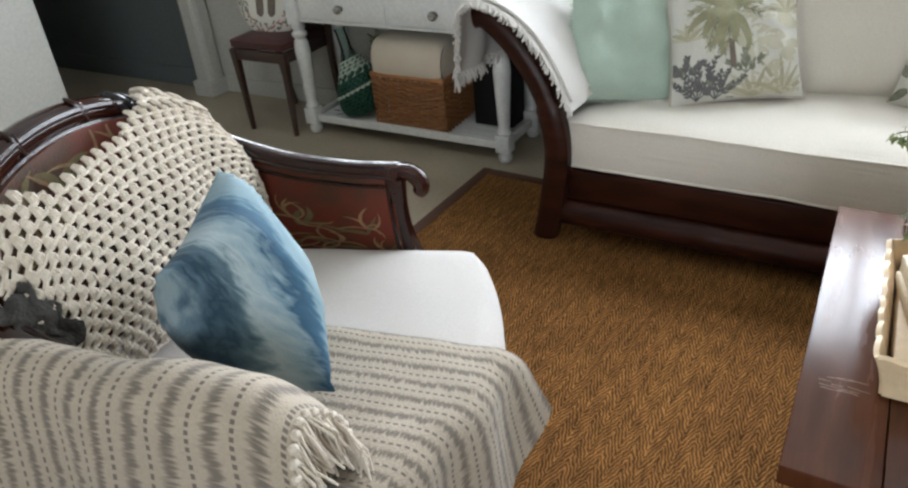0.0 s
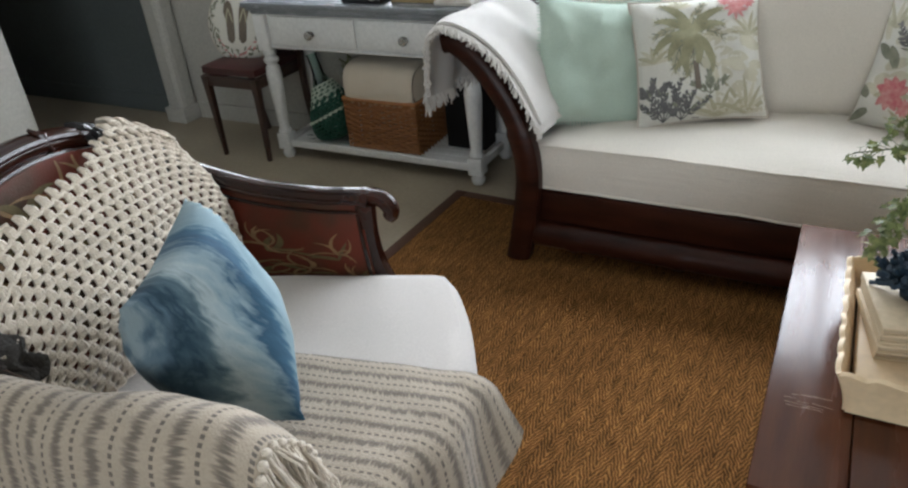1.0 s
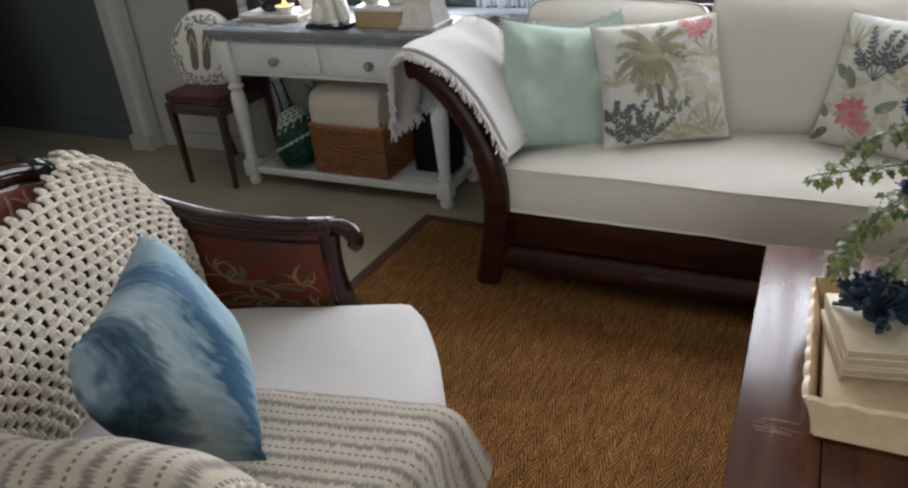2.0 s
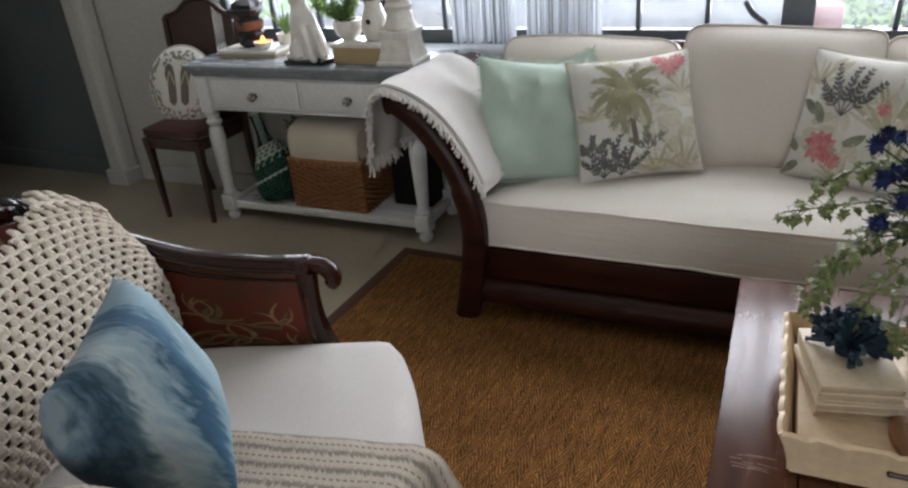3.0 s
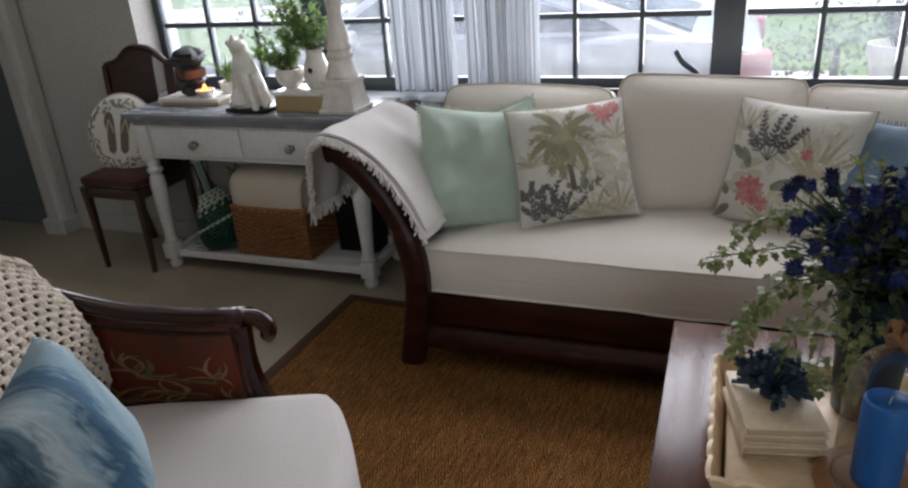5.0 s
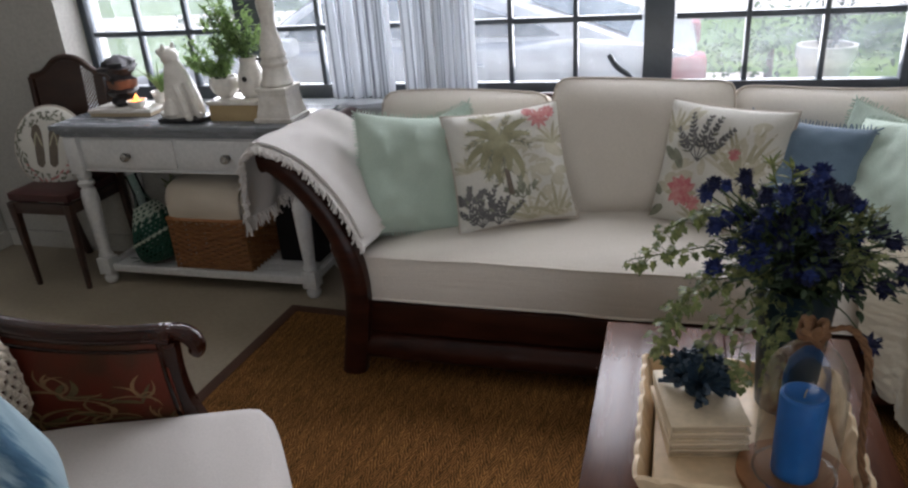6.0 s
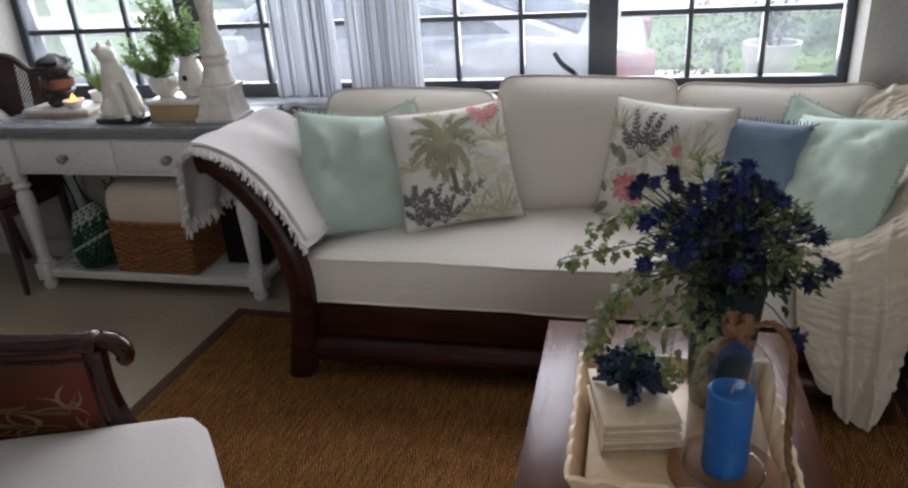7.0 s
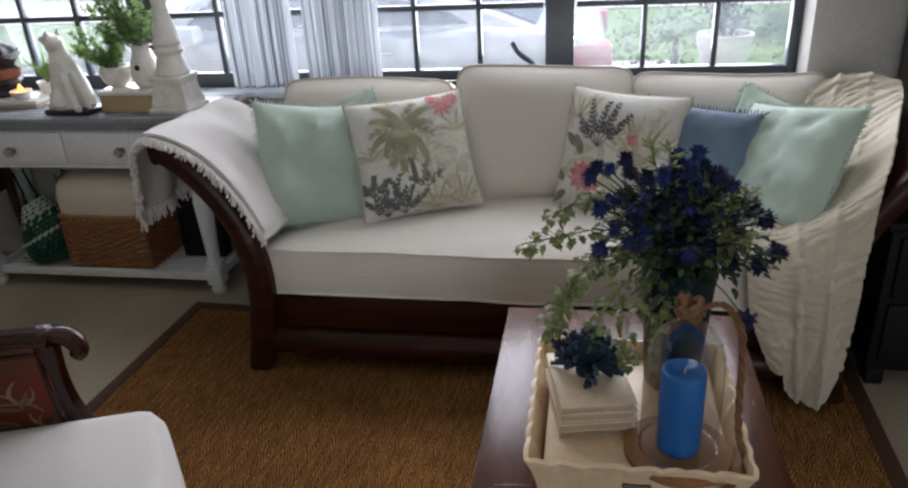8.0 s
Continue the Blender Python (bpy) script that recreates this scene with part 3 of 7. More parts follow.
slab("baseboard_dim", [(-6.59, -3.20, 3.25, 3.268, 0.0, 0.11)], DARK_WALL, "grey painted baseboard in the dim room", bevel=0.004)
slab("grey_panel", [(-6.59, -3.19, 3.262, 3.2695, 0.11, 2.6)], DARK_WALL, "grey painted wall face of the dim room")
slab("trim_pilaster", [(-3.195, -3.052, 3.137, 3.26, 0.0, 0.085)], WALL, "cream baseboard round the wall end", bevel=0.006)
slab("window_sill", [(NX0 + 0.003, NX1 - 0.003, 3.225, 3.42, 0.705, 0.737)], SILL, "grey painted window sill", bevel=0.006)


def build_window():
    win = thing("window_1", "wide dark metal window of many small panes", "window", (0, 3.44, 0), kind="structure")
    part("window_frame", box(NX0, NX0 + 0.035, -0.025, 0.025, NZ0, NZ1, 0.004), METAL, win)
    part("window_frame", box(NX1 - 0.035, NX1, -0.025, 0.025, NZ0, NZ1, 0.004), METAL, win)
    part("window_frame", box(NX0 + 0.035, NX1 - 0.035, -0.025, 0.025, NZ0, 0.795, 0.004), METAL, win)
    part("window_frame", box(NX0 + 0.035, NX1 - 0.035, -0.025, 0.025, NZ1 - 0.04, NZ1, 0.004), METAL, win)
    for x, w in ((-1.525, 0.065), (-0.66, 0.03), (0.20, 0.055)):
        part("mullion", box(x - w, x + w, -0.034, 0.034, 0.795, NZ1 - 0.04, 0.005), METAL, win)
    rows = [0.795, 1.035, 1.30, 1.565, 1.83, NZ1 - 0.04]
    spans = [(-2.365, -1.59), (-1.46, -0.69), (-0.63, 0.145), (0.255, 1.035)]
    for a, b in spans:
        cols = [a + (b - a) * k / 3 for k in range(4)]
        for x in cols[1:3]:
            part("glazing_bar", box(x - 0.009, x + 0.009, -0.018, 0.018, 0.795, NZ1 - 0.04, 0.002), METAL, win)
        for z in rows[1:-1]:
            for x0, x1 in zip(cols, cols[1:]):
                part("glazing_bar", box(x0 + 0.008, x1 - 0.008, -0.016, 0.016, z - 0.011, z + 0.011, 0.002), METAL, win)
        for x0, x1 in zip(cols, cols[1:]):
            for z0, z1 in zip(rows, rows[1:]):
                pane = part("pane", box(x0, x1, -0.002, 0.002, z0, z1, 0), GLASS, win, smooth=False)
                pane.visible_shadow = False
    # latch of the casement
    part("latch", tube(spline([(0.02, -0.04, 0.90), (0.05, -0.06, 0.86), (0.09, -0.055, 0.83), (0.12, -0.045, 0.79)], 4), 0.011, 8), METAL, win)
    return win


build_window()


def build_south_window():
    win = thing("window_2", "white framed window at the back of the room", "window", (1.35, -3.0, 0), kind="structure")
    for x0, x1, z0, z1 in ((-1.15, -1.1, 0.6, 2.15), (1.1, 1.15, 0.6, 2.15), (-0.03, 0.03, 0.65, 2.1), (-1.1, 1.1, 0.6, 0.65), (-1.1, 1.1, 2.1, 2.15)):
        part("window_frame", box(x0, x1, -0.03, 0.03, z0, z1, 0.004), WHITE, win)
    for x0, x1 in ((-1.1, -0.03), (0.03, 1.1)):
        pane = part("pane", box(x0, x1, -0.002, 0.002, 0.65, 2.1, 0), GLASS, win, smooth=False)
        pane.visible_shadow = False


build_south_window()


def curtain(x0, x1, seed):
    def fn(u, v):
        z = 2.3 - v * (2.3 - 0.755)
        a = u * 2 * math.pi * 7 + seed
        dep = 0.022 * math.sin(a) + 0.01 * math.sin(a * 0.43 + 3 * v)
        return (x0 + (x1 - x0) * (u + 0.012 * math.sin(a * 0.5 + 4 * v)), 3.335 + dep, z)

    c = part("curtain", sheet(fn, 90, 8, 0.0015, (1.0, 1.0)), SHEER)
    tagged(c, "sheer curtain panel with soft grey stripes, gathered", "curtain", "curtains at the window")


curtain(-1.13, -0.85, 0.3)
curtain(-0.80, -0.50, 2.1)
rod = part("curtain_rod", tube([(-2.3, 3.33, 2.31), (1.0, 3.33, 2.31)], 0.012, 10), METAL)
tagged(rod, "dark metal curtain rod above the window", "curtain rod")

# rug: set slightly askew
RUGPOSE = pose(-1.20, 2.84, 0.002, 0, 0, -2.5)


def build_rug():
    rug = thing("rug", "brown herringbone sisal rug with dark cloth binding", "rug")
    rug.matrix_basis = RUGPOSE
    W, L = 2.37, 3.3
    part("field", box(0.045, W - 0.045, -L + 0.045, -0.045, 0.0, 0.009, 0.002), RUG, rug, "brown herringbone sisal weave")
    for b in ((0.0, 0.046, -L, 0.0), (W - 0.046, W, -L, 0.0), (0.046, W - 0.046, -0.046, 0.0), (0.046, W - 0.046, -L, -L + 0.046)):
        part("binding", box(*b, 0.0, 0.011, 0.003), RUGEDGE, rug, "dark brown cloth binding")


build_rug()

# ---- sofa ----
SX = 0.145


def build_sofa():
    sofa = thing("sofa", "dark wood sofa with curved arms and oatmeal linen cushions", "sofa", (SX, 2.84, 0))
    arm = spline([(0.895, 0, 0.0), (0.872, 0, 0.12), (0.850, 0, 0.28), (0.852, 0, 0.38), (0.878, 0, 0.48), (0.925, 0, 0.58), (0.99, 0, 0.67), (1.05, 0, 0.728), (1.095, 0, 0.757), (1.125, 0, 0.755)], 5)
    for s in (-1, 1):
        pts = [(s * p.x, -0.40, p.z) for p in arm]
        rad = [0.042 if p.z < 0.5 else 0.034 for p in arm]
        part("arm_post", tube(pts, rad, 12, up=(0, 1, 0), flat=0.85, square=0.7), SOFAWOOD, sofa, "carved curved arm post")
        upper = [p for p in arm if p.z > 0.24]

        part("arm_panel", sheet(lambda u, v, s=s, upper=upper: (s * upper[min(int(u * (len(upper) - 1)), len(upper) - 1)].x, -0.37 + (0.75 - 0.26 * max(0.0, u - 0.45)) * v, upper[min(int(u * (len(upper) - 1)), len(upper) - 1)].z), len(upper) - 1, 6, 0.024), SOFAWOOD, sofa)
        part("rear_leg", tube([(s * 0.90, 0.40, 0), (s * 0.88, 0.38, 0.3), (s * 0.88, 0.40, 0.70)], 0.034, 8, up=(0, 1, 0), square=0.7), SOFAWOOD, sofa)
    part("front_rail", box(-0.845, 0.845, -0.385, -0.356, 0.158, 0.268, 0.006), SOFAWOOD, sofa, "flat dark front rail under the seat")
    pts, rad = [], []
    for k in range(61):
        x = -0.87 + 1.74 * k / 60
        pts.append((x, -0.372, 0.104))
        rad.append(0.048 + (0.006 if k % 12 == 6 else 0.0))
    part("lower_rail", tube(pts, rad, 12), SOFAWOOD, sofa, "turned rail ringed like bamboo")
    # black sheet added to give the deep shade under the seat
    part("shade_panel", box(-0.84, 0.84, -0.20, -0.19, 0.015, 0.2145, 0.002), EBONY, sofa, "black panel standing in for the shade under the seat")
    part("back_board", box(-0.88, 0.88, 0.375, 0.405, 0.24, 0.76, 0.01), SOFAWOOD, sofa)
    part("top_rail", tube([(-0.90, 0.395, 0.77), (0.90, 0.395, 0.77)], 0.024, 10), SOFAWOOD, sofa)
    part("platform", box(-0.865, 0.865, -0.355, 0.37, 0.215, 0.265, 0.004), SOFAWOOD, sofa)
    return sofa


build_sofa()


def box_cushion(name, w, d, h, mat, at, rot, label, category, seed, crown=0.02, group="", pipe=True, cord=None, r=0.035, slack=0.006):
    """A boxed cushion: width x, depth y, height z, with rounded corners and corded seams."""
    ob = thing(name, label, category, group=group)
    ob.matrix_basis = pose(*at, *rot)
    bm = bmesh.new()
    lay = bm.loops.layers.uv.verify()
    nx, ny = max(6, int(w / 0.03)), max(6, int(d / 0.03))

    def edge(u, v):
        x, y = (u - 0.5) * w, (v - 0.5) * d
        y += 0.6 * slack * math.sin(x * 7 + seed) * (2 * v - 1)
        ax, ay = abs(x) - (w / 2 - r), abs(y) - (d / 2 - r)
        if ax > 0 and ay > 0:
            k = max(ax, ay) / math.hypot(ax, ay)
            x, y = math.copysign(w / 2 - r + ax * k, x), math.copysign(d / 2 - r + ay * k, y)
        return x, y

    layers = []
    for side in (1, -1):
        g = []
        for i in range(nx + 1):
            row = []
            for j in range(ny + 1):
                u, v = i / nx, j / ny
                x, y = edge(u, v)
                rim = min(1, min(u, 1 - u) * w / 0.05, min(v, 1 - v) * d / 0.05)
                puff = crown * (1 - (2 * u - 1) ** 4) * (1 - (2 * v - 1) ** 4)
                z = h / 2 - 0.012 * (1 - rim) ** 2 + puff + slack * noise.noise(Vector((x * 4 + seed, y * 4, side + seed))) + 0.35 * slack * noise.noise(Vector((x * 11 + seed, y * 11, side)))
                row.append(bm.verts.new((x, y, side * z)))
            g.append(row)
        layers.append(g)
        for i in range(nx):
            for j in range(ny):
                q = [(i, j), (i + 1, j), (i + 1, j + 1), (i, j + 1)]
                q = q if side > 0 else q[::-1]
                f = bm.faces.new([g[a][b] for a, b in q])
                for lp, (a, b) in zip(f.loops, q):
                    lp[lay].uv = (a / nx * w, b / ny * d)
    rim = [(i, 0) for i in range(nx)] + [(nx, j) for j in range(ny)] + [(i, ny) for i in range(nx, 0, -1)] + [(0, j) for j in range(ny, 0, -1)]
    mids = []
    for a, b in rim:
        p = layers[0][a][b].co
        n = Vector((p.x / w, p.y / d, 0)).normalized()
        wr = 0.006 + 0.004 * noise.noise(Vector((p.x * 7 + seed, p.y * 7, 3)))
        mids.append([bm.verts.new((p.x + n.x * wr, p.y + n.y * wr, t * h * 0.5)) for t in (0.5, -0.5)])
    m = len(rim)
    for k in range(m):
        a, b = rim[k], rim[(k + 1) % m]
        chain_a = [layers[0][a[0]][a[1]], *mids[k], layers[1][a[0]][a[1]]]
        chain_b = [layers[0][b[0]][b[1]], *mids[(k + 1) % m], layers[1][b[0]][b[1]]]
        for c in range(3):
            f = bm.faces.new((chain_a[c], chain_a[c + 1], chain_b[c + 1], chain_b[c]))
            for lp, (uu, vv) in zip(f.loops, ((k, c), (k, c + 1), (k + 1, c + 1), (k + 1, c))):
                lp[lay].uv = (uu * 0.05, vv * h / 3)
    tops = [[v.co.copy() for v in (layers[s][a][b] for a, b in rim)] for s in (0, 1)]
    part("cover", bm, mat, ob)
    if pipe:
        for line in tops:
            part("piping", tube(line + line[:1], 0.0045, 6), cord or PIPING, ob, "corded seam")
    return ob


box_cushion("seat_cushion", 1.70, 0.66, 0.172, SEATLINEN, (SX, 2.795, 0.341), (-1.8, 0, 0), "long oatmeal linen seat cushion on the sofa", "cushion", 1.0, 0.022, cord=LINEN)
box_cushion("back_cushion", 0.64, 0.42, 0.15, LINEN, (-0.49, 3.10, 0.61), (72, 0, 0), "oatmeal linen back cushion leaning on the sofa back", "cushion", 2.0, 0.042, "back cushions of the sofa", r=0.055, slack=0.012)
box_cushion("back_cushion", 0.60, 0.45, 0.15, LINEN, (0.16, 3.045, 0.645), (74, 0, 1), "taller oatmeal linen back cushion in the middle of the sofa", "cushion", 3.0, 0.042, "back cushions of the sofa", r=0.055, slack=0.012)
box_cushion("back_cushion", 0.64, 0.42, 0.15, LINEN, (0.78, 3.10, 0.615), (72, 0, 0), "oatmeal linen back cushion leaning on the sofa back", "cushion", 4.0, 0.042, "back cushions of the sofa", r=0.055, slack=0.012)


def throw_pillow(name, size, t, mat, at, rot, label, seed, group="throw pillows", trim=None, h=None, sag=0.0):
    ob = thing(name, label, "pillow", group=group)
    ob.matrix_basis = pose(*at, *rot)
    h = h or size
    part("cover", pillow_mesh(size, h, t, seed, sag=sag, crease=0.006 if mat == PRINT else 0.0125), mat, ob)
    rim = pillow_rim(size, h, t, seed, sag=sag)
    if trim == "fringe":
        bm = bmesh.new()
        rng = random.Random(seed)
        m = len(rim)
        for k in range(m):
            p = rim[k]
            d = Vector((p.x, 0, p.z)).normalized()
            side = (rim[(k + 1) % m] - rim[k - 1]).normalized()
            out = Vector((side.z, 0, -side.x))
            out = out if out.dot(d) > 0 else -out
            tip = p + out * 0.012 * rng.uniform(0.7, 1.3) + side * rng.uniform(-0.004, 0.004) + Vector((0, rng.uniform(-0.003, 0.003), 0))
            tube([p - out * 0.003, tip], [0.0030, 0.0018], 4, bm=bm)
        part("fringe", bm, mat, ob, "short frayed fringe")
    elif trim:
        part("piping", tube(rim + rim[:1], 0.0042, 6), trim, ob, "corded edge")
    return ob


def pillow_surf(size, t, seed):
    def surf(u, v):
        e = 0.02
        p = pillow_at(u, v, size, size, t, seed)
        a = pillow_at(u + e, v, size, size, t, seed) - pillow_at(u - e, v, size, size, t, seed)
        b = pillow_at(u, v + e, size, size, t, seed) - pillow_at(u, v - e, size, size, t, seed)
        n = a.cross(b).normalized()
        return p, (n if n.y < 0 else -n)
    return surf


def palm_print(ob, size, t, seed, flip=False):
    """A printed garden: a palm, ferns, pale fronds and coral blooms."""
    surf0 = pillow_surf(size, t, seed)
    surf = (lambda u, v: surf0(-u, v)) if flip else surf0
    rng = random.Random(seed)
    ink = {k: [] for k in INK}
    # washed bushes and fans behind
    for k in range(26):
        x, y = rng.uniform(0.05, 0.85), rng.uniform(-0.55, 0.3)
        ink["wash"].append(leaf_line(x - 0.12, y, rng.uniform(-0.4, 0.4), rng.uniform(0.22, 0.34), rng.uniform(0.07, 0.11), rng.uniform(-0.6, 0.6), 6))
    for cx, cy, n, ln in ((0.62, -0.95, 11, 0.62), (0.2, -0.98, 9, 0.5), (0.75, 0.25, 8, 0.36), (-0.75, -0.05, 7, 0.34), (-0.3, 0.78, 7, 0.22)):
        for k in range(n):
            a = math.pi * (0.10 + 0.80 * k / (n - 1))
            ink["sand" if k % 2 else "wash"].append(leaf_line(cx, cy, a, ln * rng.uniform(0.8, 1.1), 0.034, rng.uniform(-0.3, 0.3) + (0.35 if a > 1.57 else -0.35)))
    # palm trunk and crown
    tx, ty = -0.14, 0.34
    ink["brown"].append(([(tx + 0.02, -0.97), (tx + 0.05, -0.5), (tx + 0.03, -0.1), (tx, ty)], [0.060, 0.046, 0.040, 0.034]))
    for k in range(15):
        a = 2 * math.pi * k / 15 + 0.2
        drop = (-1.25 if math.cos(a) > 0 else 1.25) * (0.6 + 0.4 * abs(math.cos(a)))
        line, ws = leaf_line(tx, ty, a * 0.92 + 0.12, rng.uniform(0.52, 0.74), 0.068, drop, 10)
        ink["olive" if k % 3 else "sand"].append((line, ws))
        ink["grey"].append((line, [0.014 * (1 - i / 14) for i in range(len(line))]))
        for i in range(2, len(line) - 1):
            ax = math.atan2(line[i][1] - line[i - 1][1], line[i][0] - line[i - 1][0])
            for sg in (-1, 1):
                ink["wash" if i % 2 else "grey"].append(leaf_line(line[i][0], line[i][1], ax + sg * 0.6, 0.12, 0.011, 0.0, 3))
    # dark ferns low down
    for cx, cy, n, ln, key in ((-0.62, -0.97, 5, 0.62, "slate"), (-0.34, -0.97, 4, 0.55, "slate"), (-0.80, -0.6, 3, 0.34, "slate"), (0.08, -0.6, 3, 0.34, "grey")):
        for k in range(n):
            a = math.pi * (0.24 + 0.52 * k / max(1, n - 1))
            line, ws = leaf_line(cx, cy, a, ln * rng.uniform(0.8, 1.1), 0.006, rng.uniform(-0.4, 0.4), 8)
            ink[key].append((line, [0.010] * len(line)))
            for i in range(2, len(line)):
                for sg in (-1, 1):
                    ink[key if rng.random() < 0.8 else "grey"].append(leaf_line(line[i][0], line[i][1], a + sg * rng.uniform(0.5, 1.0), 0.15 * rng.uniform(0.7, 1.15) * (1 - i / 14), rng.uniform(0.016, 0.026), -sg * 0.4, 5))
    # blooms
    for cx, cy, r in ((0.56, 0.70, 0.20), (0.76, 0.80, 0.13), (0.40, 0.84, 0.10)):
        for ring, q in ((9, 1.0), (7, 0.6)):
            for k in range(ring):
                a = 2 * math.pi * k / ring + q
                ink["coral"].append(leaf_line(cx, cy, a, r * q, 0.036, 0.4, 4))
    lift = {"wash": 0.0005, "sand": 0.0008, "grey": 0.0012, "brown": 0.0016, "olive": 0.0020, "slate": 0.0024, "coral": 0.0028}
    for key, shapes in ink.items():
        if shapes:
            tagged(part("printed_pattern", strokes(shapes, surf, lift[key]), INK[key], ob, f"{key} printed garden plants"), kind="stuff")


def bloom_print(ob, size, t, seed):
    """The same cloth cut elsewhere: leaf sprays and a large coral bloom."""
    surf = pillow_surf(size, t, seed)
    rng = random.Random(seed)
    ink = {k: [] for k in INK}
    for k in range(22):
        x, y = rng.uniform(-0.85, 0.8), rng.uniform(-0.85, 0.75)
        ink["wash"].append(leaf_line(x - 0.1, y, rng.uniform(0, 3.1), rng.uniform(0.25, 0.4), rng.uniform(0.06, 0.10), rng.uniform(-0.7, 0.7), 6))
    for cx, cy, n, ln, key in ((0.45, -0.15, 13, 0.85, "sand"), (0.62, -0.75, 9, 0.55, "olive"), (-0.72, 0.45, 6, 0.42, "sand"), (-0.1, -0.95, 7, 0.4, "sand")):
        for k in range(n):
            a = math.pi * (0.15 + 0.70 * k / (n - 1))
            ink[key if k % 3 else "wash"].append(leaf_line(cx, cy, a, ln * rng.uniform(0.8, 1.1), 0.036, rng.uniform(-0.3, 0.3)))
    for k in range(5):
        a = math.pi * (0.25 + 0.5 * k / 4)
        line, ws = leaf_line(-0.25, 0.05, a, rng.uniform(0.6, 0.85), 0.006, rng.uniform(-0.2, 0.2), 10)
        ink["slate"].append((line, [0.008] * len(line)))
        for i in range(3, len(line)):
            for s in (-1, 1):
                ink["slate" if rng.random() < 0.75 else "grey"].append(leaf_line(line[i][0], line[i][1], a + s * rng.uniform(0.6, 1.1), 0.17 * rng.uniform(0.7, 1.1) * (1 - i / 16), rng.uniform(0.016, 0.028), -s * 0.4, 5))
    for cx, cy, r in ((-0.42, -0.45, 0.26), (0.30, 0.22, 0.1), (-0.2, -0.62, 0.14)):
        for ring, q in ((11, 1.0), (8, 0.66), (5, 0.35)):
            for k in range(ring):
                a = 2 * math.pi * k / ring + q
                ink["coral" if (k + ring) % 5 else "sand"].append(leaf_line(cx, cy, a, r * q, 0.05 * r / 0.2, 0.4, 4))
    for x, y, a in ((-0.75, -0.55, 2.6), (-0.7, -0.75, 3.6), (-0.1, -0.35, 0.4), (-0.5, -0.1, 1.9), (-0.62, 0.02, 2.4)):
        ink["grey"].append(leaf_line(x, y, a, 0.34, 0.075, 0.4, 6))
    lift = {"wash": 0.0005, "sand": 0.0008, "grey": 0.0012, "olive": 0.0016, "slate": 0.0024, "coral": 0.0028}
    for key, shapes in ink.items():
        if shapes:
            tagged(part("printed_pattern", strokes(shapes, surf, lift[key]), INK[key], ob, f"{key} printed garden plants"), kind="stuff")


throw_pillow("throw_pillow", 0.33, 0.11, MINT, (-0.55, 2.965, 0.605), (-14, -18, 10), "mint green linen pillow tucked behind others", 11, trim="fringe")
throw_pillow("throw_pillow", 0.415, 0.13, MINT, (-0.575, 2.735, 0.625), (-22, 10, 36), "mint green linen pillow with a frayed edge", 12, trim="fringe")
p1 = throw_pillow("throw_pillow", 0.41, 0.14, PRINT, (-0.262, 2.815, 0.632), (-28, -2.7, 24), "cream pillow printed with a palm and garden plants", 13, trim=PIPING)
palm_print(p1, 0.41, 0.14, 13)
p2 = throw_pillow("throw_pillow", 0.408, 0.14, PRINT, (0.418, 2.85, 0.632), (-20, 0.6, -25), "cream pillow printed with leaf sprays and coral blooms", 14, trim=PIPING)
bloom_print(p2, 0.408, 0.14, 14)
throw_pillow("throw_pillow", 0.37, 0.12, DENIM, (0.630, 2.79, 0.62), (-24, 4, -20), "washed denim-blue linen pillow", 15, trim="fringe")
throw_pillow("throw_pillow", 0.36, 0.11, MINT, (0.915, 2.93, 0.60), (-16, 16, -25), "mint green linen pillow tucked behind another", 16, trim="fringe")
throw_pillow("throw_pillow", 0.395, 0.13, MINT, (0.885, 2.70, 0.645), (-36, -8.5, -51), "mint green linen pillow with a frayed edge", 17, trim="fringe")


def fringe(points, along, length, mat, parent, seed, rad=0.0035, sway=0.3, lean=(0, 0, 0)):
    """Loose yarn ends hanging from a line of points."""
    bm = bmesh.new()
    rng = random.Random(seed)
    for p in points:
        p = Vector(p)
        d = Vector((rng.uniform(-sway, sway), rng.uniform(-sway, sway), -1)) + Vector(lean)
        d.normalize()
        ln = length * rng.uniform(0.7, 1.2)
        q = p + d * ln * 0.5 + Vector((rng.uniform(-1, 1), rng.uniform(-1, 1), 0)) * ln * 0.12
        tube([p, q, p + d * ln + Vector((rng.uniform(-1, 1), rng.uniform(-1, 1), 0)) * ln * 0.1], [rad, rad * 0.95, rad * 0.8], 5, bm=bm)
    return part("fringe", bm, mat, parent, "loose knotted yarn fringe")


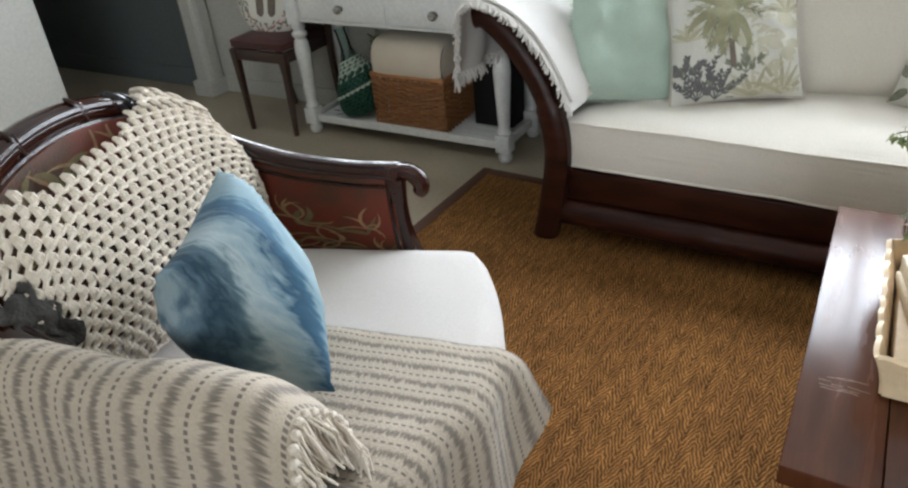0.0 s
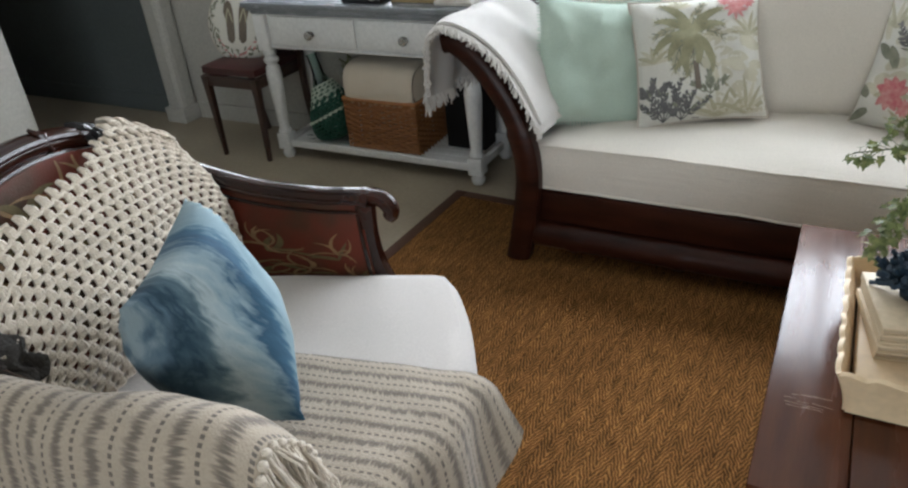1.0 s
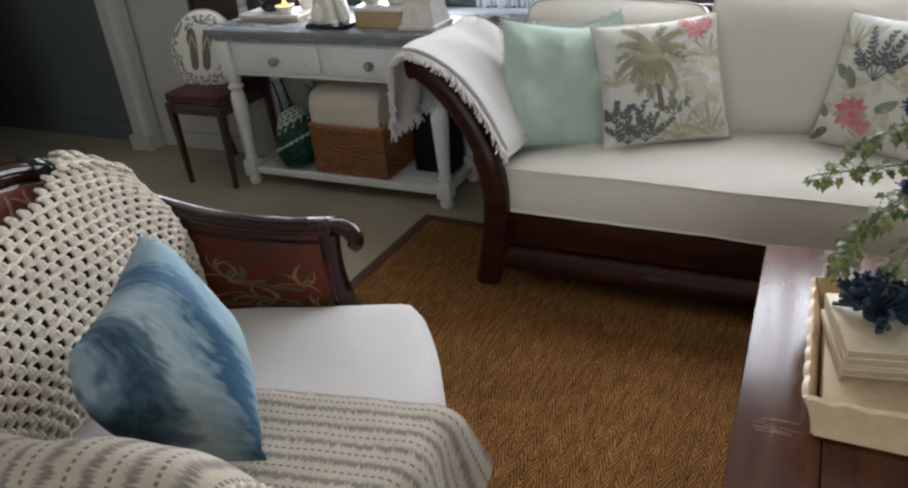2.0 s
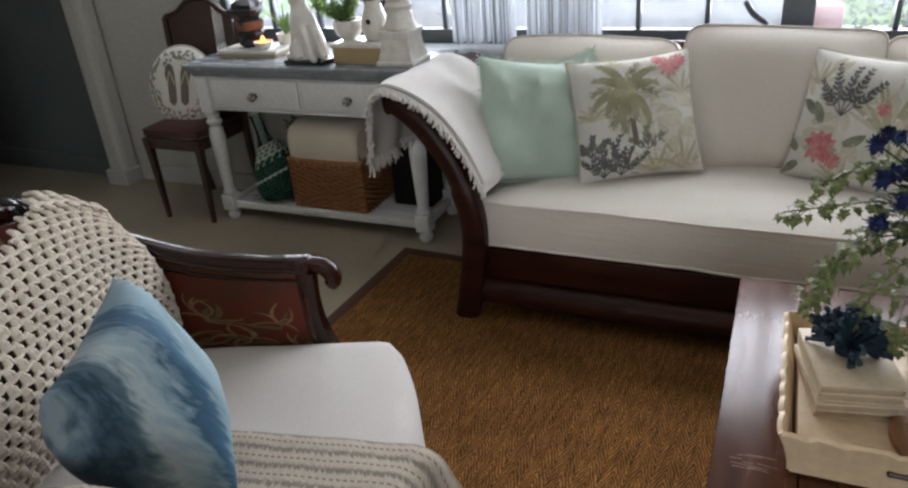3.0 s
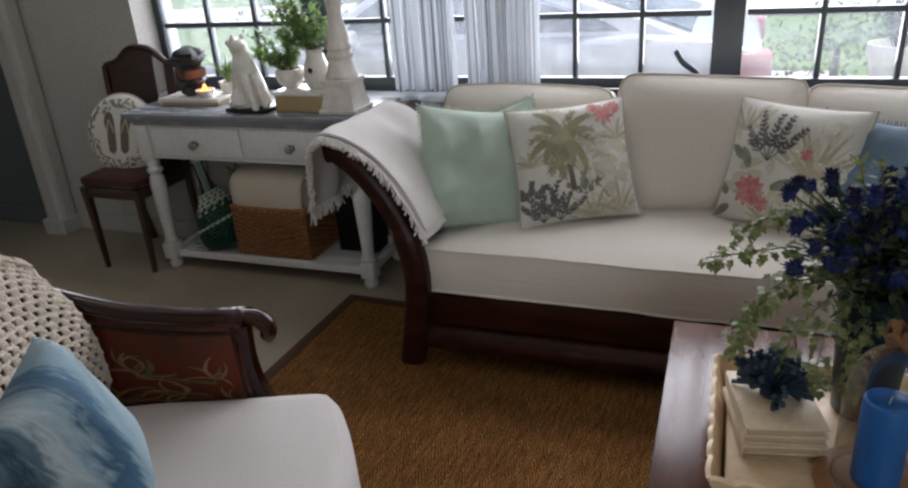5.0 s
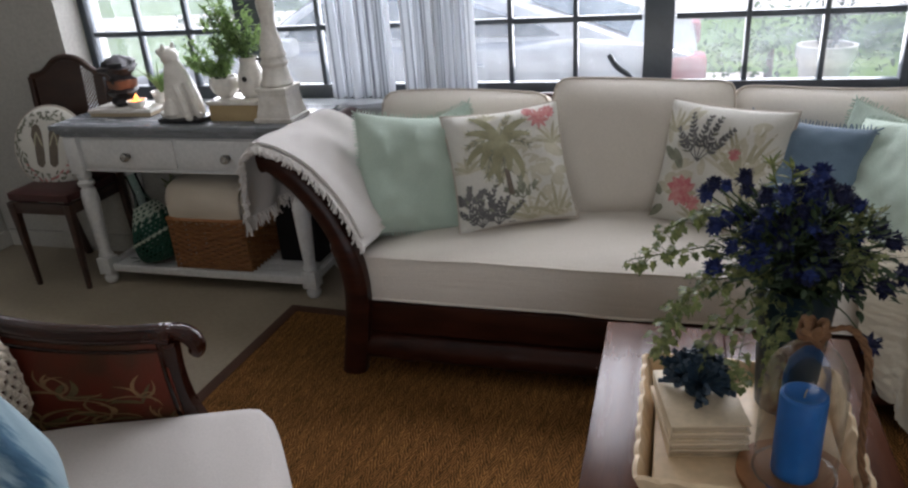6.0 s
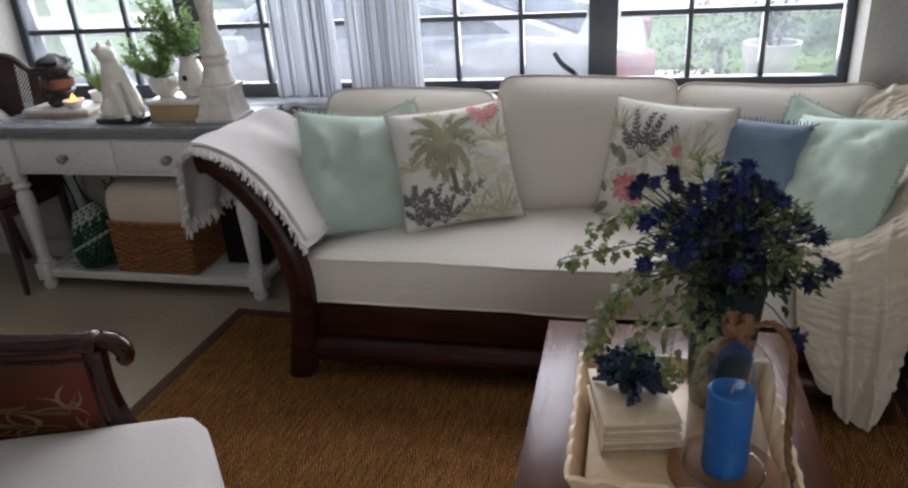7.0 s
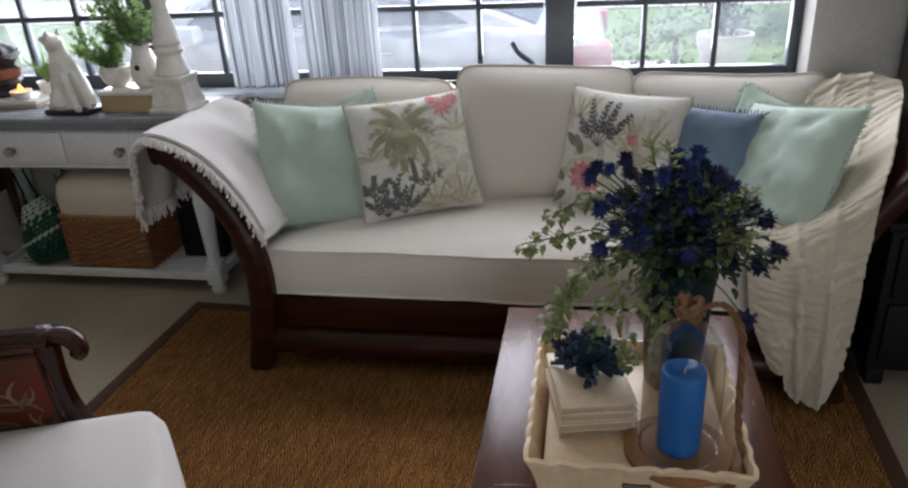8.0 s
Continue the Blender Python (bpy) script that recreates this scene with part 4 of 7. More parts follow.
def build_left_throw():
    th = thing("throw_blanket", "white woven throw with fringe over the sofa arm", "blanket", (-0.9, 2.7, 0.6))
    prof = spline([(0.262, 0, -0.10), (0.205, 0, 0.0), (0.135, 0, 0.10), (0.06, 0, 0.175), (-0.01, 0, 0.215), (-0.075, 0, 0.215), (-0.115, 0, 0.165), (-0.128, 0, 0.095), (-0.135, 0, 0.02), (-0.142, 0, -0.03)], 6)

    def fn(u, v):
        k = u * (len(prof) - 1)
        i = min(int(k), len(prof) - 2)
        p = prof[i].lerp(prof[i + 1], k - i)
        hang = max(0, u - 0.6) * 2
        wob = 0.012 * math.sin(v * 17 + u * 3) * (0.3 + hang) + 0.006 * noise.noise(Vector((u * 6, v * 7, 2)))
        return (p.x + wob, -0.315 + v * (0.53 - 0.04 * u) + 0.014 * math.sin(u * 9), p.z + 0.012 * noise.noise(Vector((u * 4, v * 4, 8))) - 0.03 * v * (1 - u))

    part("cloth", sheet(fn, 48, 26, 0.010, (0.9, 0.5)), THROW, th)
    part("folded_layer", sheet(lambda u, v: Vector(fn(u * 0.62 + 0.02, v * 0.92 + 0.02)) + Vector((0.006, 0, 0.011)), 30, 22, 0.008, (0.6, 0.45)), THROW, th, "folded second layer of the throw")
    fringe([Vector(fn(k / 320 * 0.99, 0.0)) + Vector((0, -0.004, 0.004)) for k in range(320)], None, 0.025, THROW, th, 4, 0.0038, 0.7, (0.25, -0.9, 0))
    part("braided_edge", tube([Vector(fn(k / 90, 0.0)) + Vector((0, 0.002 * math.sin(k * 2.4), 0.003 * math.cos(k * 2.4))) for k in range(91)], 0.0055, 6), THROW, th, "braided edge")
    fringe([fn(1.0, k / 120 * 0.99) for k in range(120)], None, 0.05, THROW, th, 5, 0.0032, 0.35)
    return th


build_left_throw()


def build_right_throw():
    th = thing("throw_blanket", "crinkled cream muslin throw hanging over the sofa arm", "blanket", (1.0, 2.6, 0.5))
    # three lines from the back of the arm, forward over the seat and down: inner edge, middle, outer edge
    inner = spline([(0.02, 0.42, 0.30), (-0.04, 0.32, 0.14), (-0.12, 0.15, 0.03), (-0.22, -0.03, 0.005), (-0.245, -0.14, 0.0), (-0.24, -0.20, -0.06), (-0.22, -0.215, -0.19), (-0.15, -0.215, -0.36)], 10)
    mid = spline([(0.14, 0.42, 0.345), (0.10, 0.32, 0.275), (0.05, 0.15, 0.17), (-0.04, -0.05, 0.075), (-0.08, -0.16, 0.045), (-0.08, -0.222, -0.08), (-0.07, -0.225, -0.22), (-0.06, -0.225, -0.37)], 10)
    outer = spline([(0.27, 0.40, 0.325), (0.25, 0.30, 0.325), (0.20, 0.15, 0.30), (0.115, -0.08, 0.235), (0.07, -0.175, 0.16), (0.05, -0.215, -0.02), (0.05, -0.22, -0.20), (0.045, -0.22, -0.36)], 10)

    def at(line, v):
        k = max(0.0, min(1.0, v)) * (len(line) - 1)
        i = min(int(k), len(line) - 2)
        return line[i].lerp(line[i + 1], k - i)

    def fn(u, v):
        a, b, c = at(inner, v), at(mid, v), at(outer, v)
        p = a * ((1 - u) * (1 - 2 * u)) + b * (4 * u * (1 - u)) + c * (u * (2 * u - 1))
        down = max(0.0, min(1.0, (v - 0.45) * 2.2))
        fold = (0.022 * math.exp(-((u - 0.36 - 0.05 * v) / 0.035) ** 2) + 0.018 * math.exp(-((u - 0.70 + 0.04 * v) / 0.03) ** 2) + 0.007 * math.sin(u * 13 + 1.5 * math.sin(v * 4))) * (0.3 + down)
        cr = 0.0085 * noise.noise(Vector((u * 5, v * 55, 1))) + 0.005 * noise.noise(Vector((u * 13, v * 85, 4))) + 0.006 * noise.noise(Vector((u * 4, v * 7, 9)))
        hem = -0.012 * math.sin(u * 9 + 0.5) * max(0.0, v - 0.8) * 5
        return (p.x + 0.3 * cr, p.y - (fold + cr) * (0.4 + 0.6 * down), p.z + (fold + cr) * (1 - down) + hem)

    part("cloth", sheet(fn, 56, 260, 0.005, (0.5, 1.3)), MUSLIN, th)

    def under(u, v):
        p = Vector(fn(0.22 + u * 0.70, 0.86 + 0.14 * v))
        drop = 0.115 * math.sin(math.pi * min(1.0, 0.12 + 0.85 * u)) ** 0.7
        crumple = 0.006 * math.sin(u * 21 + v * 7) + 0.006 * noise.noise(Vector((u * 9, v * 12, 3)))
        return (p.x + 0.012 * v, p.y + 0.006 - 0.012 * math.sin(math.pi * v) + crumple, p.z - drop * v)

    part("gathered_layer", sheet(under, 40, 26, 0.005, (0.4, 0.3)), MUSLIN, th, "gathered lower hem of the muslin throw")
    return th


build_right_throw()

# ---- coffee table ----
def build_coffee_table():
    tb = thing("coffee_table", "glossy red-brown plank coffee table with a worn patch", "table", (0.40, 1.615, 0))
    X0, X1, Y0, Y1 = -0.262, 0.262, -0.415, 0.41
    w = (X1 - X0) / 4
    for k in range(4):
        part("plank", box(X0 + k * w + 0.0006, X0 + (k + 1) * w - 0.0006, Y0, Y1, 0.472, 0.51, 0.0035), TABLEWOOD, tb)
    for x0, x1, y0, y1 in ((X0 + 0.05, X1 - 0.05, Y0 + 0.05, Y0 + 0.072), (X0 + 0.05, X1 - 0.05, Y1 - 0.072, Y1 - 0.05), (X0 + 0.05, X0 + 0.072, Y0 + 0.072, Y1 - 0.072), (X1 - 0.072, X1 - 0.05, Y0 + 0.072, Y1 - 0.072)):
        part("apron", box(x0, x1, y0, y1, 0.37, 0.471, 0.003), TABLEWOOD, tb)
    for x in (X0 + 0.065, X1 - 0.065):
        for y in (Y0 + 0.065, Y1 - 0.065):
            part("leg", tube([(x, y, 0.012), (x, y, 0.36), (x, y, 0.47)], [0.022, 0.032, 0.034], 8, square=0.8, up=(0, 1, 0)), TABLEWOOD, tb)
    bm = bmesh.new()
    rng = random.Random(3)
    for k in range(16):
        x, y = -0.215 + rng.uniform(-0.035, 0.035), -0.205 + rng.uniform(-0.018, 0.018)
        tube([(x, y, 0.5102), (x + rng.uniform(0.012, 0.03), y + rng.uniform(-0.004, 0.004), 0.5102)], [0.0009, 0.0005], 4, bm=bm, flat=0.4)
    part("scratch", bm, SCUFF, tb, "pale scratches in the varnish")
    return tb


build_coffee_table()


def build_tray():
    tr = thing("tray", "cream wooden tray with a scalloped rim", "tray", (0.405, 1.566, 0.511))
    X, Y = 0.146, 0.158
    part("base", box(-X, X, -Y, Y, 0.0, 0.064, 0.004), TRAY, tr)

    def wall(a, b):
        a, b = Vector(a), Vector(b)
        d = b - a
        n = Vector((d.y, -d.x, 0)).normalized()
        ln = d.length
        m = max(3, round(ln / 0.042))

        def fn(u, v):
            sc = 0.082 + 0.0055 * abs(math.sin(u * math.pi * m + 0.8 * math.sin(u * 9))) + 0.004 * noise.noise(Vector((u * 5, ln, 1)))
            out = 0.004 + 0.020 * v ** 1.6 + 0.003 * abs(math.sin(u * math.pi * m)) * v
            q = a + d * u + n * out + d.normalized() * (out * (2 * u - 1))
            return (q.x, q.y, 0.006 + sc * v)
        part("side_wall", sheet(fn, 90, 8, 0.008, (ln, 0.08)), TRAY, tr)

    wall((-X, -Y, 0), (X, -Y, 0))
    wall((X, -Y, 0), (X, Y, 0))
    wall((X, Y, 0), (-X, Y, 0))
    wall((-X, Y, 0), (-X, -Y, 0))
    part("handle_slot", tube([(-0.022, -Y - 0.0165, 0.048), (-0.02, -Y - 0.0165, 0.048), (0.02, -Y - 0.0165, 0.048), (0.022, -Y - 0.0165, 0.048)], [0.003, 0.0055, 0.0055, 0.003], 10), SIDEWOOD, tr, "dark handle slot in the tray end")
    return tr


build_tray()


def book(w, d, h, at, turn, label):
    bk = thing("book", label, "book", at, turn, "books on the tray")
    part("page_block", box(-w / 2 + 0.003, w / 2 - 0.007, -d / 2 + 0.006, d / 2 - 0.006, 0.0025, h - 0.0025, 0), PAPER, bk, "yellowed page block", smooth=False)
    part("cover", box(-w / 2, w / 2, -d / 2, d / 2, h - 0.0025, h, 0.001), COVER, bk)
    part("cover", box(-w / 2, w / 2, -d / 2, d / 2, 0, 0.0025, 0.001), COVER, bk)
    part("spine", box(-w / 2 - 0.0022, -w / 2, -d / 2, d / 2, 0, h, 0.001), COVER, bk)


BZ = 0.5755
for k, (h, dx, dy, tn) in enumerate(((0.014, 0.002, 0.002, 10), (0.015, -0.001, -0.002, 12), (0.016, 0.001, 0.003, 10.5), (0.016, 0.0, 0.0, 12))):
    book(0.128 - 0.001 * k, 0.168 - 0.001 * k, h, (0.331 + dx, 1.565 + dy, BZ), tn, "old cream-covered book with yellowed pages in a stack")
    BZ += h + 0.0006


def build_coral():
    rng = random.Random(8)
    bm = bmesh.new()
    for k in range(90):
        a, e = rng.uniform(0, 6.283), rng.uniform(-0.1, 1.5)
        d = Vector((math.cos(a) * math.cos(e), math.sin(a) * math.cos(e), math.sin(e)))
        ln = rng.uniform(0.045, 0.068)
        mid = d * ln * 0.55 + Vector((rng.uniform(-1, 1), rng.uniform(-1, 1), rng.uniform(-0.5, 1))) * 0.004
        base = Vector((0, 0, 0.014))
        tube([base + d * 0.006, base + mid, base + d * ln], [0.004, 0.0036, 0.0055], 5, bm=bm)
        for j in range(2):
            tip = d * ln + Vector((rng.uniform(-1, 1), rng.uniform(-1, 1), rng.uniform(-0.6, 1))) * 0.011
            tube([base + mid, base + tip], [0.0032, 0.0042], 5, bm=bm)
    for v in bm.verts:
        v.co.z = max(v.co.z, 0.0)
    lathe([(0.02, 0.0), (0.022, 0.01), (0.012, 0.02)], bm=bm, segs=10)
    c = part("coral", bm, CORAL)
    c.matrix_basis = pose(0.326, 1.578, BZ, 0, 0, 20)
    tagged(c, "dark teal branching coral ornament on the books", "ornament")


build_coral()


def build_cloche():
    at = (0.470, 1.455, 0.5755)
    base = thing("cloche", "glass dome with a rope handle on a cork base", "cloche", at)
    part("base", lathe([(0.080, 0.0), (0.084, 0.004), (0.084, 0.013), (0.080, 0.016)], segs=40), CORK, base, "round cork base")
    prof = [(0.060, 0.0), (0.060, 0.08), (0.0595, 0.145), (0.057, 0.172), (0.050, 0.196), (0.038, 0.214), (0.022, 0.226), (0.004, 0.231)]
    bm = lathe(prof, (0, 0, 0.017), 40, caps=False)
    lathe([(0.0575, 0.0), (0.0615, 0.0), (0.0622, 0.002), (0.0615, 0.004), (0.0575, 0.004)], (0, 0, 0.017), 40, bm=bm, caps=False)
    dome = part("dome", bm, DOMEGLASS, base, "clear glass dome")
    dome.visible_shadow = False
    # knotted rope on top and one end hanging down the side
    rng = random.Random(2)
    bm = bmesh.new()
    for k in range(3):
        ph = k * 2.1
        pts = [(0.014 * math.cos(a + ph) * (1 + 0.3 * math.sin(2 * a)), 0.018 * math.sin(a + ph), 0.262 + 0.010 * math.sin(a * 2 + ph) + 0.006 * k) for a in [i * 0.42 for i in range(16)]]
        tube(pts, 0.0055, 8, bm=bm)
    for s in (-1, 1):
        tube(spline([(0, 0, 0.265), (s * 0.008, 0, 0.284), (s * 0.016, 0.004, 0.280), (s * 0.017, 0.006, 0.266)], 4), 0.0042, 8, bm=bm)
    part("rope_knot", bm, ROPE, base, "knotted jute rope")
    bm = bmesh.new()
    path = spline([(0.012, 0.0, 0.268), (0.05, 0.012, 0.268), (0.077, 0.012, 0.228), (0.083, 0.010, 0.17), (0.086, 0.006, 0.10), (0.090, -0.004, 0.045), (0.1, -0.02, 0.012), (0.085, -0.06, 0.006), (0.045, -0.089, 0.005)], 10)
    for st in range(3):
        pts = []
        for i, p in enumerate(path):
            a = i * 0.55 + st * 2.094
            pts.append((p.x + 0.0032 * math.cos(a), p.y + 0.0032 * math.sin(a), p.z + 0.0012 * math.cos(a)))
        tube(pts, 0.0030, 6, bm=bm)
    part("rope", bm, ROPE, base, "twisted jute rope hanging down one side")
    cand = thing("candle", "thick unlit blue pillar candle under the dome", "candle", (at[0], at[1], at[2] + 0.0165))
    part("wax", lathe([(0.0325, 0.0), (0.034, 0.004), (0.034, 0.138), (0.033, 0.143), (0.029, 0.145), (0.023, 0.140), (0.006, 0.137)], segs=36), WAX, cand)
    part("wick", tube([(0, 0, 0.136), (0.001, 0, 0.145), (0.003, 0.001, 0.151)], 0.0012, 5), PAPER, cand, "white wick")


build_cloche()


def leaf_blade(bm, p, d, size, width, rng, lobes=0):
    """One leaf with a fold down its middle."""
    d = Vector(d).normalized()
    s = d.cross(Vector((rng.uniform(-0.4, 0.4), rng.uniform(-0.4, 0.4), 1))).normalized()
    n = s.cross(d)
    if lobes:
        out = [(0.0, 0.02), (-0.05, 0.5), (0.25, 0.38), (0.42, 0.62), (0.62, 0.25), (1.0, 0.0)]
    else:
        out = [(0.0, 0.03), (0.25, 0.42), (0.55, 0.5), (0.8, 0.28), (1.0, 0.0)]
    mid = [bm.verts.new(p + d * (size * max(0, t)) - n * 0.0) for t, _ in out]
    for sg in (-1, 1):
        e = [bm.verts.new(p + d * (size * t) + s * (sg * width * w) + n * (0.12 * size * w - 0.08 * size * t * t)) for t, w in out]
        for i in range(len(out) - 1):
            q = (mid[i], mid[i + 1], e[i + 1], e[i])
            bm.faces.new(q if sg < 0 else q[::-1])


def build_flowers():
    rng = random.Random(21)
    at = Vector((0.478, 1.66, 0.5755))
    vs = thing("vase", "dark midnight-blue glazed vase on the tray", "vase", at)
    part("body", lathe([(0.044, 0.0), (0.048, 0.006), (0.052, 0.06), (0.056, 0.13), (0.061, 0.20), (0.066, 0.245), (0.062, 0.245), (0.056, 0.20), (0.046, 0.15), (0.02, 0.13)], segs=32), VASE, vs)
    fl = thing("flower_arrangement", "blue artificial flowers with trailing variegated ivy in the vase", "flowers", at)
    neck = Vector((0, 0, 0.245))
    heads, dark = [], []
    for k in range(72):
        a = rng.uniform(0, 6.283)
        e = rng.uniform(0.35, 1.5)
        r = rng.uniform(0.07, 0.175)
        heads.append(neck + Vector((math.cos(a) * math.cos(e) * r * 0.78 - 0.02, math.sin(a) * math.cos(e) * r * 0.7, math.sin(e) * r * 1.05 + 0.01)))
    heads += [neck + Vector(v) for v in ((-0.145, -0.01, 0.17), (-0.125, 0.01, 0.16), (-0.155, 0.0, 0.15), (-0.10, -0.02, 0.185), (-0.135, -0.03, 0.03))]
    dark = [neck + Vector(v) for v in ((0.125, -0.02, 0.085), (0.105, 0.0, 0.095), (0.145, -0.03, 0.035), (0.115, -0.05, 0.020), (0.10, -0.08, -0.065), (0.085, -0.01, 0.055), (0.06, -0.06, 0.05), (0.03, -0.07, 0.06), (0.07, -0.05, 0.02), (0.0, -0.06, 0.04))]
    for h in heads + dark:
        part("stem", tube(spline([neck * 0.85, neck + (h - neck) * 0.5 + Vector((0, 0, 0.015)), h], 3), 0.0016, 4), STEM, fl, "thin green stem")

    def head(h, big, mat, nm):
        bm = bmesh.new()
        out = (h - neck).normalized()
        for k in range(56):
            d = (out * 0.4 + Vector((rng.uniform(-1, 1), rng.uniform(-1, 1), rng.uniform(-1, 1)))).normalized()
            leaf_blade(bm, h + d * big * 0.2, d, big * rng.uniform(0.55, 0.8), big * 0.34, rng)
        bmesh.ops.create_icosphere(bm, subdivisions=1, radius=big * 0.6, matrix=Matrix.Translation(h))
        part(nm, bm, mat, fl, smooth=False)

    for i, h in enumerate(heads):
        head(h, rng.uniform(0.016, 0.025), PETAL if i % 3 else PETALDARK, "flower_head")
    for h in dark:
        head(h, 0.023, PETALDARK, "dark_flower_head")
    bm = bmesh.new()
    for k in range(1300):
        a, e, r = rng.uniform(0, 6.283), rng.uniform(-0.15, 1.3), rng.uniform(0.02, 0.145)
        d = Vector((math.cos(a) * math.cos(e), math.sin(a) * math.cos(e), math.sin(e)))
        leaf_blade(bm, neck + d * r + Vector((0, 0, 0.02)), d + Vector((rng.uniform(-0.7, 0.7), rng.uniform(-0.7, 0.7), rng.uniform(-0.7, 0.4))), rng.uniform(0.016, 0.028), 0.009, rng)
    part("foliage", bm, LEAF, fl, "dense dull green leaves", smooth=False)
    bm = bmesh.new()
    for tip in ((0.075, -0.03, 0.135), (0.055, -0.05, 0.12), (-0.035, -0.03, 0.205), (-0.06, 0.0, 0.20), (0.10, 0.0, 0.12), (-0.11, -0.03, 0.09)):
        line = spline([neck, neck + Vector(tip) * 0.6, neck + Vector(tip)], 5)
        tube(line, 0.0012, 4, bm=bm)
        for p in line[4:]:
            for k in range(4):
                leaf_blade(bm, p, (rng.uniform(-1, 1), rng.uniform(-1, 0.6), rng.uniform(-0.2, 1)), rng.uniform(0.02, 0.034), 0.009, rng)
    part("sprig", bm, IVY, fl, "pale green leafy sprigs", smooth=False)
    # trailing ivy towards the table's edge
    runs = [[(-0.02, -0.01, 0.23), (-0.12, 0.0, 0.27), (-0.21, 0.02, 0.245), (-0.275, 0.03, 0.225)],
            [(-0.02, -0.02, 0.22), (-0.10, -0.02, 0.25), (-0.17, -0.03, 0.20), (-0.21, -0.04, 0.13), (-0.215, -0.05, 0.085)],
            [(-0.01, -0.03, 0.21), (-0.08, -0.05, 0.21), (-0.13, -0.07, 0.14), (-0.15, -0.08, 0.10)],
            [(0.0, -0.02, 0.21), (-0.07, -0.06, 0.18), (-0.09, -0.08, 0.10), (-0.085, -0.085, 0.06)],
            [(-0.02, 0.02, 0.22), (-0.13, 0.04, 0.32), (-0.18, 0.05, 0.30), (-0.22, 0.06, 0.27)],
            [(0.0, -0.03, 0.20), (-0.03, -0.07, 0.16), (-0.035, -0.075, 0.09), (-0.02, -0.08, 0.05)],
            [(0.01, -0.02, 0.22), (0.06, -0.07, 0.28), (0.08, -0.09, 0.31)],
            [(-0.03, -0.02, 0.24), (-0.14, -0.03, 0.22), (-0.19, -0.01, 0.16), (-0.20, 0.0, 0.11)]]
    for run in runs:
        line = spline([Vector(p) + Vector((0, 0, 0.03)) for p in run], 9)
        vine = part("ivy_vine", tube(line, 0.0011, 4), STEM, fl, "thin ivy stem")
        bm = bmesh.new()
        for i, p in enumerate(line[3:]):
            for s in range(3 if i % 3 == 0 else 2):
                d = Vector((rng.uniform(-1, 0.8), rng.uniform(-1, 0.6), rng.uniform(-0.9, 0.6)))
                q = p + d.normalized() * rng.uniform(0.008, 0.022)
                tube([p, q], 0.0006, 3, bm=bm)
                leaf_blade(bm, q, d + Vector((0, -0.3, -0.5)), rng.uniform(0.013, 0.021), rng.uniform(0.011, 0.017), rng, lobes=1)
        part("ivy_leaves", bm, IVY, vine, "variegated green and cream ivy leaves", smooth=False)


build_flowers()

# ---- armchair ----
CH = pose(-0.609, 1.226, 0, 0, 0, 12)


def seat_front(y):
    """How far the bowed front of the armchair's seat reaches."""
    return 0.268 - 0.145 * min(1.0, abs(y) / 0.39) ** 1.6



